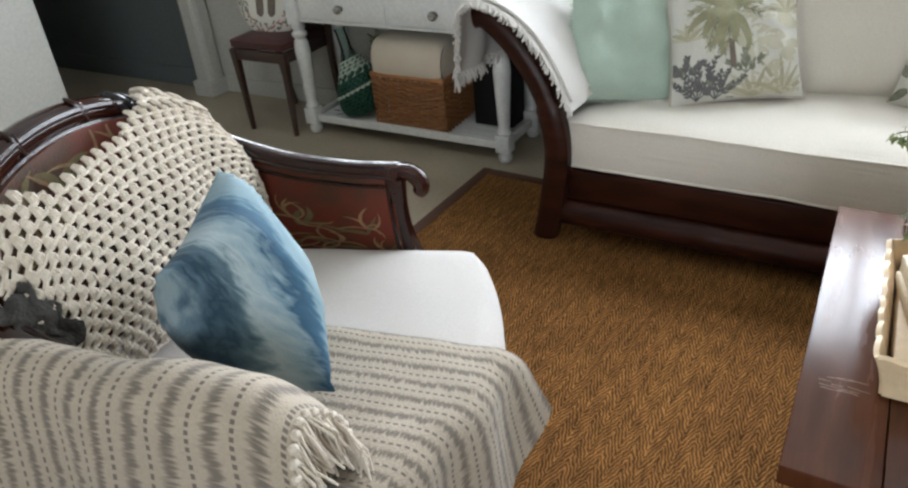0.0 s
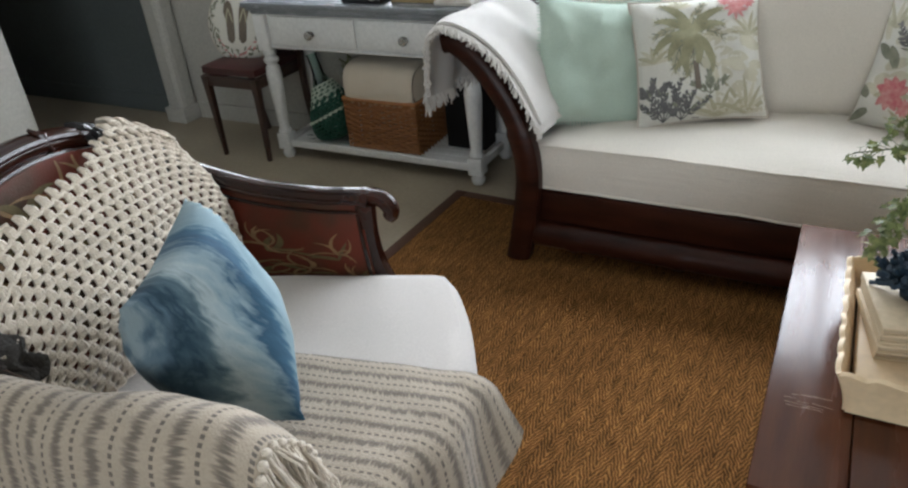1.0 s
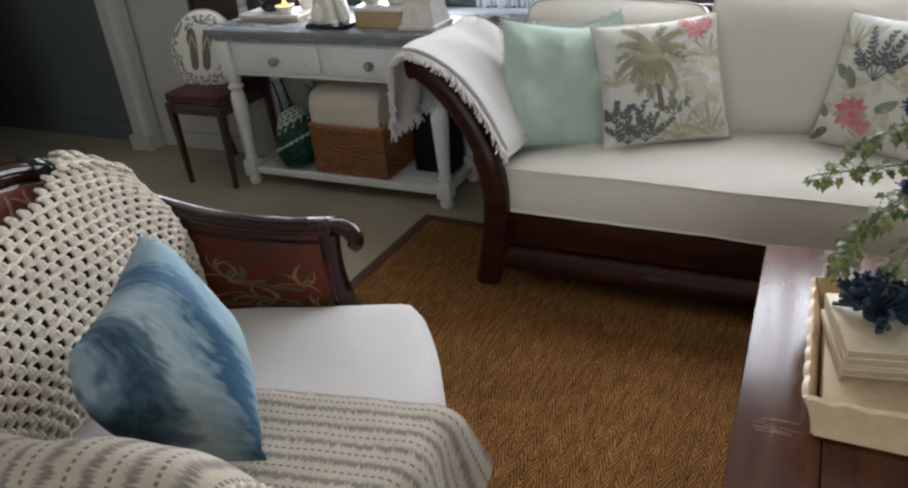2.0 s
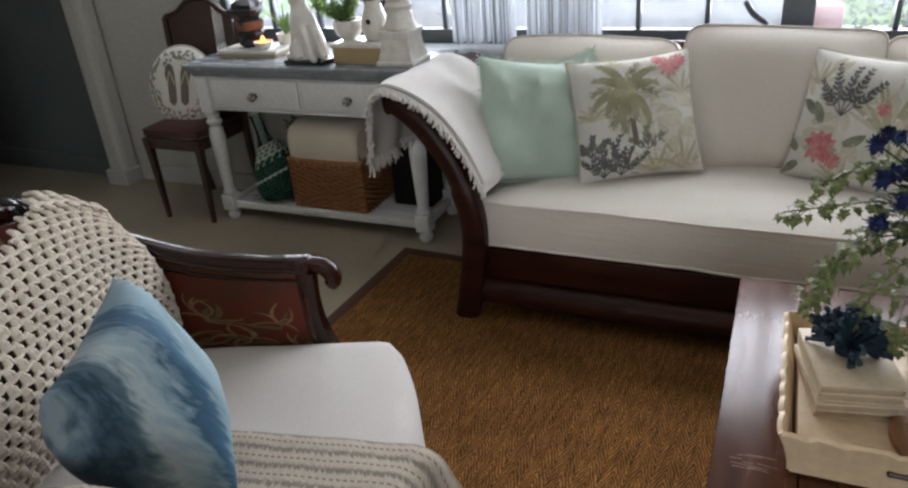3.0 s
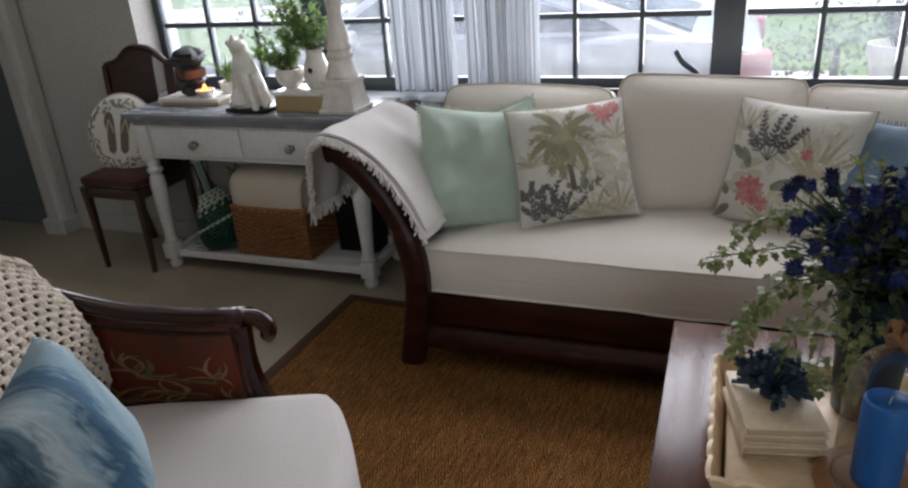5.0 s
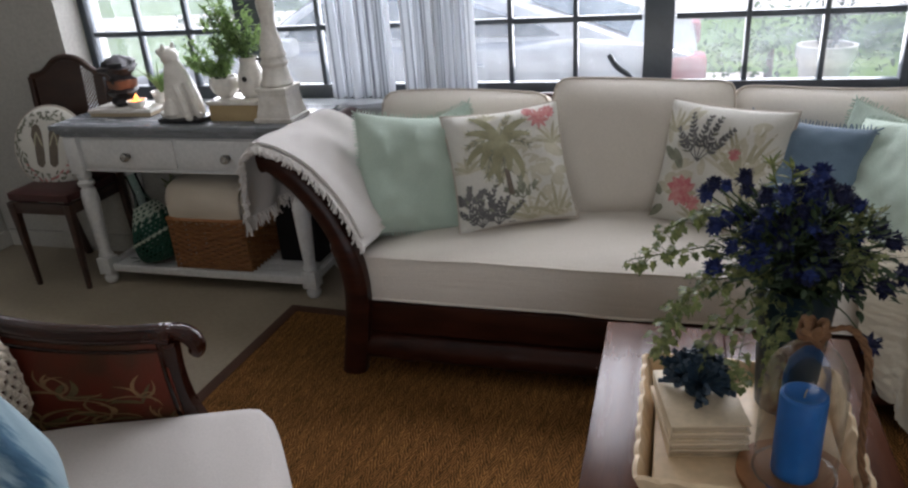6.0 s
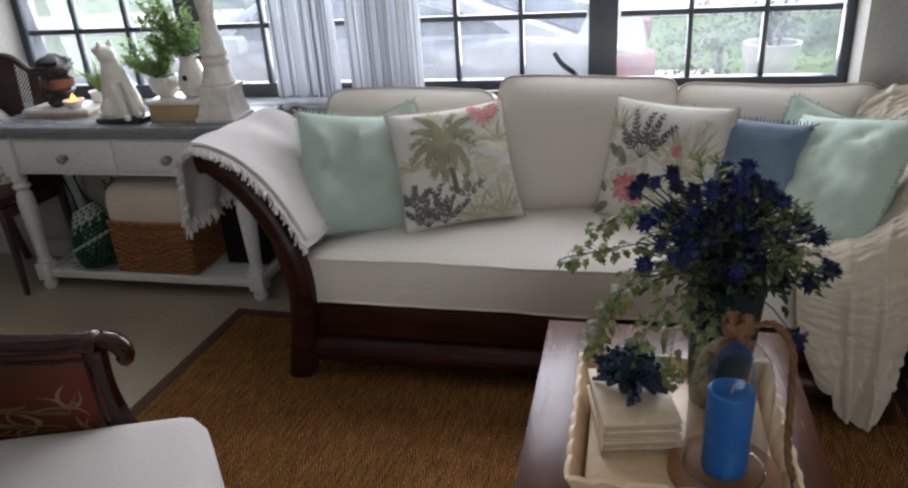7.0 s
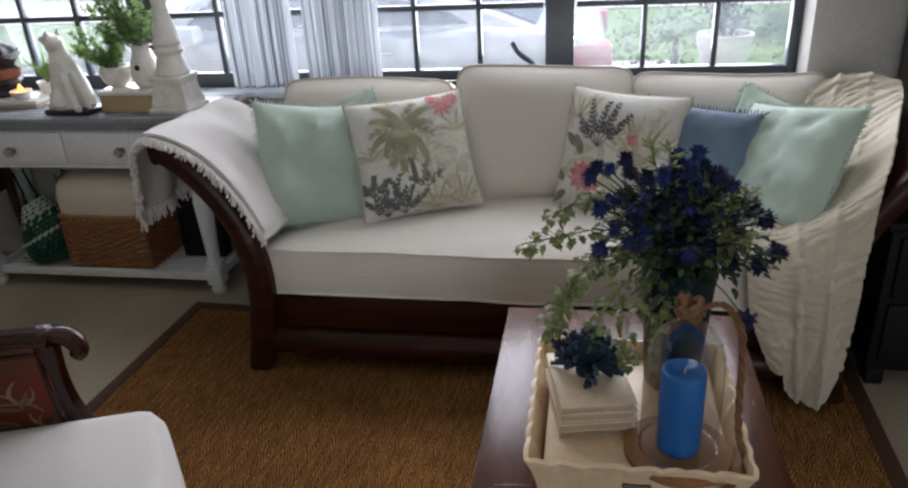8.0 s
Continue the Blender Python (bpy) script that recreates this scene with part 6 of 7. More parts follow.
def build_console():
    tb = thing("console_table", "white painted console table with grey top and drawers", "table", (-1.66, 3.09, 0))
    lx, ly = 0.51, 0.145
    part("tabletop", box(-0.585, 0.585, -0.195, 0.18, CT - 0.024, CT, 0.006), CONSOLETOP, tb, "grey painted top")
    part("moulding", box(-0.57, 0.57, -0.182, 0.17, CT - 0.040, CT - 0.0245, 0.005), CONSOLETOP, tb, "grey moulding under the top")
    part("moulding", box(-0.555, 0.555, -0.172, 0.165, CT - 0.054, CT - 0.0405, 0.004), CONSOLETOP, tb)
    part("apron", box(-lx, lx, -ly - 0.012, -ly + 0.006, 0.545, CT - 0.055, 0.003), CONSOLE, tb)
    part("apron", box(-lx, lx, ly - 0.006, ly + 0.012, 0.545, CT - 0.055, 0.003), CONSOLE, tb)
    for s in (-1, 1):
        part("apron", box(s * lx - 0.01, s * lx + 0.01, -ly, ly, 0.545, CT - 0.055, 0.003), CONSOLE, tb)
    part("bead", box(-lx, lx, -ly - 0.018, -ly - 0.0125, 0.537, 0.549, 0.002), CONSOLE, tb)
    for x in (-0.235, 0.235):
        dr = part("drawer", box(x - 0.222, x + 0.222, -ly - 0.024, -ly - 0.0125, 0.558, CT - 0.062, 0.003), CONSOLE, tb, "flat drawer front")
        knob = lathe([(0.014, 0.0), (0.015, 0.003), (0.008, 0.006), (0.008, 0.012), (0.015, 0.016), (0.0205, 0.024), (0.0175, 0.032), (0.008, 0.035), (0.003, 0.033)], segs=16)
        kb = part("knob", knob, CHROME, dr, "round glass and metal knob")
        kb.matrix_local = pose(x, -ly - 0.024, 0.610, 90, 0, 0)
    prof = [(0.017, 0.0), (0.024, 0.012), (0.026, 0.028), (0.018, 0.044), (0.020, 0.05)]
    turned = [(0.020, 0.125), (0.027, 0.135), (0.021, 0.148), (0.020, 0.16), (0.026, 0.30), (0.030, 0.40), (0.026, 0.445), (0.018, 0.458), (0.028, 0.470), (0.030, 0.482), (0.020, 0.494), (0.026, 0.508), (0.022, 0.525)]
    for sx in (-1, 1):
        for sy in (-1, 1):
            at = (sx * lx, sy * ly, 0)
            leg = part("leg", lathe([(1.22 * r, z) for r, z in turned], at, 18), CONSOLE, tb, "turned leg")
            part("leg_block", box(at[0] - 0.033, at[0] + 0.033, at[1] - 0.033, at[1] + 0.033, 0.525, CT - 0.056, 0.003), CONSOLE, leg)
            part("leg_block", box(at[0] - 0.032, at[0] + 0.032, at[1] - 0.032, at[1] + 0.032, 0.048, 0.126, 0.003), CONSOLE, leg)
            part("foot", lathe([(1.2 * r, z) for r, z in prof], at, 18), CONSOLE, leg)
    for k in range(5):
        y0 = -ly + 0.01 + k * 0.054
        part("shelf_board", box(-lx + 0.033, lx - 0.033, y0, y0 + 0.052, 0.066, 0.084, 0.002), CONSOLE, tb)
    for s in (-1, 1):
        part("shelf_rail", box(-lx + 0.033, lx - 0.033, s * ly - 0.012, s * ly + 0.008, 0.058, 0.092, 0.003), CONSOLE, tb)
        part("shelf_rail", box(s * lx - 0.012, s * lx + 0.012, -ly + 0.033, ly - 0.033, 0.058, 0.092, 0.003), CONSOLE, tb)


build_console()


def build_basket():
    X, Y, H = 0.185, 0.135, 0.225
    bk = thing("basket", "brown woven wicker basket on the console shelf", "basket", (-1.62, 3.09, 0.085))
    part("liner", box(-X + 0.008, X - 0.008, -Y + 0.008, Y - 0.008, 0.0, 0.012, 0.002), WICKER, bk)
    corners = [(-X, -Y), (X, -Y), (X, Y), (-X, Y)]
    rows = 19
    for side in range(4):
        a, b = Vector((*corners[side], 0)), Vector((*corners[(side + 1) % 4], 0))
        d = b - a
        n = Vector((d.y, -d.x, 0)).normalized()
        m = max(7, int(d.length / 0.030))
        for r in range(rows):
            z = 0.01 + H * (r + 0.5) / rows
            pts = []
            for i in range(m * 3 + 1):
                t = i / (m * 3)
                pts.append(a + d * t + n * (0.0055 * math.sin(math.pi * (t * m + r))) + Vector((0, 0, z)))
            part("weave_strand", tube(pts, 0.0050, 5, flat=1.1), WICKER, bk)
        for i in range(m + 1):
            p = a + d * (i / m)
            part("stake", tube([p, p + Vector((0, 0, H + 0.008))], 0.0045, 5), WICKER, bk)
    rim = []
    for k in range(65):
        t = k / 16
        s = int(t) % 4
        a, b = Vector((*corners[s], 0)), Vector((*corners[(s + 1) % 4], 0))
        rim.append(a.lerp(b, t - int(t)) + Vector((0, 0, H + 0.010)))
    part("rim", tube(rim, 0.0115, 8), WICKER, bk, "braided rim")
    sb = thing("storage_box", "black fabric box at the back of the console shelf", "box", (-1.275, 3.165, 0.085))
    part("body", box(-0.095, 0.095, -0.07, 0.055, 0.0, 0.25, 0.006), EBONY, sb)
    part("lid", box(-0.10, 0.10, -0.075, 0.06, 0.2505, 0.28, 0.006), EBONY, sb)
    # folded towel roll standing in it
    tw = thing("towel", "cream folded towel rolled in the wicker basket", "towel", (-1.62, 3.08, 0.30))
    sec = spline([(0, -0.115, 0.0), (0, -0.128, 0.06), (0, -0.122, 0.135), (0, -0.085, 0.175), (0, 0.0, 0.185), (0, 0.085, 0.175), (0, 0.12, 0.12), (0, 0.118, 0.02)], 5)

    def fn(u, v):
        k = v * (len(sec) - 1)
        i = min(int(k), len(sec) - 2)
        p = sec[i].lerp(sec[i + 1], k - i)
        e = 1 - 0.10 * abs(2 * u - 1) ** 8
        return (-0.172 + 0.344 * u, p.y * e, p.z * (0.985 + 0.03 * noise.noise(Vector((u * 3, v * 4, 2)))) * e - 0.02 * (1 - e))
    part("outer_fold", sheet(fn, 26, 30, 0.016, (0.34, 0.5)), TOWEL, tw)
    part("inner_fold", sheet(lambda u, v: Vector(fn(0.03 + 0.94 * u, 0.06 + 0.88 * v)) * 0.86, 16, 20, 0.02, (0.34, 0.5)), TOWEL, tw)
    for s in (0, 1):
        part("end_fold", lathe([(0.105, 0.0), (0.11, 0.008), (0.07, 0.012), (0.03, 0.010)], segs=24), TOWEL, tw).matrix_local = pose(-0.165 + 0.33 * s, 0.0, 0.075, 0, 90 if s else -90, 0) @ Matrix.Diagonal((0.85, 1.0, 1, 1))


build_basket()


def build_float_bottle():
    bt = thing("glass_bottle", "pale glass bottle in a green and white knotted net", "bottle")
    bt.matrix_basis = pose(-1.915, 3.035, 0.108, 0, -14, 0)
    body = [(0.07, 0.0), (0.095, 0.02), (0.105, 0.07), (0.098, 0.13), (0.07, 0.20), (0.04, 0.26), (0.026, 0.30), (0.024, 0.38), (0.030, 0.39), (0.024, 0.392)]
    g = part("bottle_body", lathe(body, segs=28), BOTTLE, bt, "pale greenish glass")
    g.visible_shadow = False
    prof = spline([(0.074, 0, 0.002), (0.100, 0, 0.02), (0.111, 0, 0.07), (0.104, 0, 0.13), (0.079, 0, 0.19), (0.05, 0, 0.245)], 5)
    bmg, bmw = bmesh.new(), bmesh.new()
    rows = 17

    def knot(r, a, swell=1.0):
        """A knot of the net; its rows climb to one side, for the net hangs askew."""
        k = r / rows * (len(prof) - 1)
        i = min(int(k), len(prof) - 2)
        p = prof[i].lerp(prof[i + 1], k - i)
        return Vector((p.x * swell * math.cos(a), p.x * swell * math.sin(a), max(0.002, p.z + 0.24 * p.x * math.cos(a) * min(1.0, r / 6))))

    for r in range(rows + 1):
        pale = r == 9 or r > 13
        tube([knot(r, 2 * math.pi * q / 48) for q in range(49)], 0.0056 if pale else 0.0048, 5, bm=bmw if pale else bmg)
        if r == 9:
            for q in range(26):
                lathe([(0.002, -0.008), (0.008, -0.004), (0.008, 0.004), (0.002, 0.008)], knot(r, 2 * math.pi * q / 26, 1.04), 7, bm=bmw)
        if r < rows:
            for q in range(26):
                a, b = 2 * math.pi * (q + (r % 2) * 0.5) / 26, 2 * math.pi * (q + 0.5 + (r % 2) * 0.5) / 26
                tube([knot(r, a), knot(r + 1, b, 1.02)], 0.0044, 4, bm=bmw if r > 11 and q % 2 == 0 else bmg)
    part("net", bmg, NET, bt, "dark green crochet net")
    part("net_band", bmw, NETPALE, bt, "pale bands in the net")
    bm = bmesh.new()
    rng = random.Random(12)
    for k in range(60):
        a = rng.uniform(0, 6.28)
        r = rng.uniform(0.03, 0.115)
        leaf_blade(bm, Vector((r * math.cos(a), r * math.sin(a) - 0.02, 0.008 + rng.uniform(0, 0.03))), (math.cos(a), math.sin(a), rng.uniform(0.1, 0.9)), 0.035, 0.016, rng)
    part("net_tassel", bm, NET, bt, "ragged green yarn ends", smooth=False)
    sp = thing("dried_sprig", "small dried flower sprig beside the bottle", "plant", (-1.835, 3.05, 0.086))
    bm = bmesh.new()
    for k in range(9):
        tip = Vector((rng.uniform(-0.03, 0.03), rng.uniform(-0.03, 0.02), rng.uniform(0.32, 0.40)))
        tube(spline([(0, 0, 0), tip * 0.5 + Vector((0.01, 0, 0)), tip], 3), 0.0016, 4, bm=bm)
        for s in range(8):
            leaf_blade(bm, tip - Vector((0, 0, 0.02 * s * 0.5)), (rng.uniform(-1, 1), rng.uniform(-1, 1), rng.uniform(-0.3, 1)), 0.02, 0.009, rng)
    part("stem_cluster", bm, IVY, sp, smooth=False)


build_float_bottle()


def build_side_chair():
    ch = thing("side_chair", "dark walnut side chair with cane back and leather seat", "chair", (-2.37, 3.02, 0))
    W = 0.155
    part("seat", box_cushion_mesh(0.335, 0.34, 0.055, 3), LEATHER, ch, "oxblood leather seat pad").matrix_local = pose(0, 0, 0.432)
    for y0, y1, x0, x1 in ((-0.168, -0.148, -W, W), (0.148, 0.168, -W, W)):
        part("seat_rail", box(x0, x1, y0, y1, 0.355, 0.408, 0.006), SIDEWOOD, ch)
    for s in (-1, 1):
        part("seat_rail", box(s * W - 0.01, s * W + 0.01, -0.148, 0.148, 0.355, 0.408, 0.006), SIDEWOOD, ch)
        part("front_leg", tube([(s * 0.150, -0.155, 0.405), (s * 0.149, -0.155, 0.33), (s * 0.138, -0.156, 0.0)], [0.021, 0.018, 0.010], 8, up=(0, 1, 0), square=0.5), SIDEWOOD, ch)
        part("rear_leg", tube(spline([(s * 0.165, 0.20, 0.0), (s * 0.17, 0.165, 0.22), (s * 0.175, 0.16, 0.44), (s * 0.205, 0.185, 0.70), (s * 0.215, 0.205, 0.885)], 4), 0.015, 8, up=(0, 1, 0), square=0.5), SIDEWOOD, ch)
    top = spline([(-0.215, 0.206, 0.885), (-0.14, 0.208, 0.905), (-0.07, 0.21, 0.955), (0, 0.21, 0.968), (0.07, 0.21, 0.955), (0.14, 0.208, 0.905), (0.215, 0.206, 0.885)], 6)
    part("crest_rail", tube(top, 0.015, 8), SIDEWOOD, ch, "arched crest rail")
    part("lower_rail", box(-0.19, 0.19, 0.165, 0.185, 0.545, 0.575, 0.005), SIDEWOOD, ch)
    bm = bmesh.new()
    for d in (-1, 1):
        for k in range(-24, 40):
            x0 = -0.2 + k * 0.0165
            pts = []
            for i in range(26):
                z = 0.575 + i * 0.0155
                x = x0 + d * (z - 0.575) * 0.9 + (0 if d > 0 else 0.3)
                q = min(top, key=lambda p: abs(p.x - x))
                if abs(x) < 0.19 + (z - 0.575) * 0.05 and z < q.z - 0.006:
                    pts.append((x, 0.178 + (z - 0.575) * 0.09 + d * 0.0012, z))
            if len(pts) > 1:
                tube(pts, 0.0026, 4, bm=bm)
    part("cane_panel", bm, CANE, ch, "woven cane back")

    def board(x0, x1):
        def fn(u, v):
            x = x0 + (x1 - x0) * u
            z = 0.576 + (min(top, key=lambda p: abs(p.x - x)).z - 0.008 - 0.576) * v
            return (x, 0.171 + (z - 0.575) * 0.09, z)
        return sheet(fn, 16, 10, 0.006)

    part("splat", board(-0.186, 0.075), SIDEWOOD, ch, "solid dark back board")
    part("splat", board(0.135, 0.186), SIDEWOOD, ch, "solid dark back board")


def box_cushion_mesh(w, d, h, seed):
    bm = bmesh.new()
    n = 14
    lv = []
    for s in (1, -1):
        g = []
        for i in range(n + 1):
            row = []
            for j in range(n + 1):
                u, v = 2 * i / n - 1, 2 * j / n - 1
                k = (1 - u ** 6) * (1 - v ** 6)
                row.append(bm.verts.new((u * w / 2 * (1 - 0.05 * abs(v) ** 6), v * d / 2 * (1 - 0.05 * abs(u) ** 6), s * (h * 0.28 + h * 0.22 * k))))
            g.append(row)
        lv.append(g)
        for i in range(n):
            for j in range(n):
                q = [g[i][j], g[i + 1][j], g[i + 1][j + 1], g[i][j + 1]]
                bm.faces.new(q if s > 0 else q[::-1])
    rim = [(i, 0) for i in range(n)] + [(n, j) for j in range(n)] + [(i, n) for i in range(n, 0, -1)] + [(0, j) for j in range(n, 0, -1)]
    for a, b in zip(rim, rim[1:] + rim[:1]):
        bm.faces.new((lv[0][a[0]][a[1]], lv[1][a[0]][a[1]], lv[1][b[0]][b[1]], lv[0][b[0]][b[1]]))
    return bm


build_side_chair()


def build_round_cushion():
    """A round white cushion printed with a pair of sandals inside a leaf wreath."""
    cu = thing("round_cushion", "round white cushion printed with sandals and a wreath", "cushion")
    cu.matrix_basis = pose(-2.405, 3.05, 0.605, -16, 0, 8)
    R = 0.182
    prof = [(0.004, 0.036), (0.08, 0.036), (0.14, 0.030), (0.172, 0.016), (R, 0.0), (0.172, -0.016), (0.14, -0.030), (0.08, -0.036), (0.004, -0.036)]
    part("cover", lathe(prof[::-1], segs=48), PRINT, cu).matrix_local = pose(0, 0, 0, 90, 0, 0)
    part("piping", tube([(R * math.cos(a), 0, R * math.sin(a)) for a in [2 * math.pi * k / 60 for k in range(61)]], 0.005, 6, up=(0, 1, 0)), PIPING, cu)

    def surf(u, v):
        r = min(0.98, math.hypot(u, v)) * R
        y = float(np.interp(r, (0.0, 0.08, 0.14, 0.172, R), (0.036, 0.036, 0.030, 0.016, 0.0))) + 0.001
        return Vector((u * R, -y, v * R)), Vector((0, -1, 0))
    shoes, thongs, wreath, coral = [], [], [], []
    for s in (-1, 1):
        shoes.append(([(s * 0.16, -0.50), (s * 0.17, -0.42), (s * 0.18, -0.2), (s * 0.19, 0.05), (s * 0.24, 0.3), (s * 0.25, 0.48), (s * 0.24, 0.55)], [0.03, 0.11, 0.12, 0.12, 0.15, 0.11, 0.03]))
        thongs += [([(s * 0.24, 0.36), (s * 0.16, 0.18), (s * 0.10, 0.02)], [0.02, 0.022, 0.02]), ([(s * 0.24, 0.36), (s * 0.29, 0.18), (s * 0.30, 0.02)], [0.02, 0.022, 0.02])]
    rng = random.Random(4)
    for k in range(96):
        a, r = 2 * math.pi * k / 96, rng.uniform(0.64, 0.86)
        (coral if math.sin(a) < -0.45 and k % 3 == 0 else wreath).append(leaf_line(r * math.cos(a), r * math.sin(a), a + 1.4 + rng.uniform(-1.1, 1.1), rng.uniform(0.10, 0.17), 0.026, rng.uniform(-0.6, 0.6), 4))
    for a in [2 * math.pi * k / 24 for k in range(24)]:
        wreath.append(leaf_line(0.84 * math.cos(a), 0.84 * math.sin(a), a - 1.2 + rng.uniform(-0.5, 0.5), 0.15, 0.028, -0.5, 4))
    for shapes, ink, lab, lf in ((shoes, "brown", "brown printed sandals", 0.001), (thongs, "sand", "pale sandal straps", 0.002), (wreath, "grey", "grey green leaf wreath", 0.001), (coral, "coral", "coral blossoms in the wreath", 0.0015)):
        tagged(part("printed_wreath" if "wreath" in lab else "printed_sandal", strokes(shapes, surf, lf), INK[ink], cu, lab), kind="stuff")


build_round_cushion()


def build_table_things():
    rng = random.Random(15)
    # white flat box under the ornaments
    bx = thing("book", "flat white books lying on the console table", "book", (-2.0, 3.13, CT + 0.0005), 2)
    part("cover", box(-0.155, 0.155, -0.085, 0.085, 0.016, 0.031, 0.003), CERAMIC, bx)
    part("page_block", box(-0.15, 0.15, -0.08, 0.08, 0.0, 0.0155, 0.002), PAPER, bx)
    top = CT + 0.032
    # dark stacked ornament
    st = thing("stacked_ornament", "dark bronze stacked ornament with a hat-like top", "ornament", (-2.03, 3.15, top))
    prof = [(0.045, 0.0), (0.058, 0.012), (0.050, 0.028), (0.040, 0.036), (0.052, 0.045), (0.060, 0.058), (0.046, 0.072), (0.036, 0.085), (0.050, 0.095), (0.054, 0.112), (0.040, 0.124), (0.044, 0.134), (0.072, 0.15), (0.078, 0.162), (0.062, 0.170), (0.066, 0.184), (0.052, 0.196), (0.030, 0.203), (0.012, 0.212)]
    part("bronze_body", lathe(prof, segs=26, shape=lambda a, z: 1 + 0.16 * math.sin(3 * a + z * 60) + 0.08 * math.sin(7 * a)), BRONZE, st)
    part("clay_band", lathe([(0.044, 0.070), (0.058, 0.076), (0.060, 0.108), (0.046, 0.114)], segs=22, shape=lambda a, z: 1 + 0.06 * math.sin(4 * a)), TERRACOTTA, st, "rusty clay band")
    # small bowl with a burning tea light
    bw = thing("candle_bowl", "small white bowl with a burning tea light", "candle", (-1.925, 3.085, top))
    part("bowl", lathe([(0.018, 0.0), (0.034, 0.012), (0.042, 0.034), (0.039, 0.034), (0.031, 0.014), (0.010, 0.010)], segs=26, shape=lambda a, z: 1 + 0.04 * math.sin(8 * a)), CERAMIC, bw)
    part("wax", lathe([(0.030, 0.012), (0.035, 0.026), (0.004, 0.027)], segs=20), FLAME, bw, "glowing wax pool")
    part("flame", lathe([(0.003, 0.027), (0.010, 0.035), (0.008, 0.047), (0.001, 0.060)], segs=10), FLAME, bw, "small orange flame")
    # spiky plant
    pl = thing("potted_plant", "spiky green plant in a small white pot", "plant", (-1.885, 3.205, CT + 0.0005))
    part("pot", lathe([(0.030, 0.0), (0.042, 0.07), (0.046, 0.078), (0.040, 0.078), (0.03, 0.06)], segs=24), CERAMIC, pl)
    for k in range(16):
        a = k * 2.4
        lean = rng.uniform(0.15, 0.75)
        ln = rng.uniform(0.10, 0.15)
        d = Vector((math.cos(a) * lean, math.sin(a) * lean, 1)).normalized()
        part("blade_leaf", tube([Vector((0, 0, 0.068)), Vector((0, 0, 0.068)) + d * ln * 0.5, Vector((0, 0, 0.068)) + d * ln + Vector((math.cos(a), math.sin(a), -0.2)) * 0.02], [0.006, 0.006, 0.0008], 6, flat=0.5), FRESH, pl)
    # seated cat figure: one plain mesh
    bm = bmesh.new()
    body = spline([(0.0, 0.0, 0.0), (-0.004, 0.0, 0.05), (-0.012, 0.0, 0.11), (-0.018, 0.0, 0.16), (-0.026, 0.0, 0.20)], 4)
    wide = [0.058, 0.060, 0.060, 0.059, 0.057, 0.055, 0.052, 0.049, 0.046, 0.043, 0.040, 0.037, 0.034, 0.031, 0.028, 0.026, 0.025]
    tube(body, wide, 20, bm=bm, flat=0.8)
    tube(spline([(-0.022, 0.0, 0.195), (-0.030, -0.004, 0.218), (-0.044, -0.012, 0.228), (-0.060, -0.020, 0.232)], 4), [0.025, 0.027, 0.029, 0.030, 0.030, 0.029, 0.027, 0.024, 0.021, 0.018, 0.015, 0.012, 0.008], 14, bm=bm)
    for sd in (-1, 1):
        tube([(-0.026, sd * 0.016 - 0.004, 0.236), (-0.022, sd * 0.020 - 0.004, 0.262)], [0.012, 0.002], 8, bm=bm)
        tube(spline([(0.022, sd * 0.018 - 0.02, 0.12), (0.050, sd * 0.020 - 0.025, 0.06), (0.062, sd * 0.020 - 0.025, 0.012), (0.078, sd * 0.020 - 0.028, 0.008)], 4), [0.014, 0.014, 0.013, 0.013, 0.012, 0.012, 0.011, 0.011, 0.011, 0.011, 0.011, 0.010, 0.008], 8, bm=bm)
        lathe([(0.020, 0.0), (0.032, 0.016), (0.027, 0.05), (0.010, 0.072)], (-0.012, sd * 0.040, 0), 14, bm=bm)
    tube(spline([(-0.05, 0.02, 0.012), (-0.075, -0.01, 0.012), (-0.06, -0.045, 0.012), (-0.02, -0.06, 0.012)], 5), 0.010, 8, bm=bm)
    cat = part("cat_statue", bm, CERAMIC)
    cat.matrix_basis = pose(-1.635, 3.01, CT + 0.0195, 0, 0, -18) @ Matrix.Diagonal((1.3, 1.25, 1.1, 1))
    tagged(cat, "white ceramic seated cat statue", "statue")
    bs = part("display_base", box(-0.10, 0.10, -0.06, 0.06, 0, 0.018, 0.005), BLACK)
    bs.matrix_basis = pose(-1.63, 3.0, CT + 0.0008, 0, 0, -4)
    tagged(bs, "black lacquered base under the cat statue", "base")
    # tan box with pale lid
    tn = thing("keepsake_box", "tan card box with a pale lid on the console", "box", (-1.405, 3.06, CT + 0.0005), 0)
    part("box_body", box(-0.108, 0.108, -0.075, 0.075, 0.0, 0.064, 0.003), TAN, tn)
    part("lid", box(-0.116, 0.116, -0.083, 0.083, 0.0645, 0.080, 0.004), CERAMIC, tn, "pale grey-white lid")
    bt = CT + 0.081
    # shell-shaped planter with leafy stems
    sh = thing("planter", "white ceramic planter with leafy green stems", "plant", (-1.478, 3.075, bt))
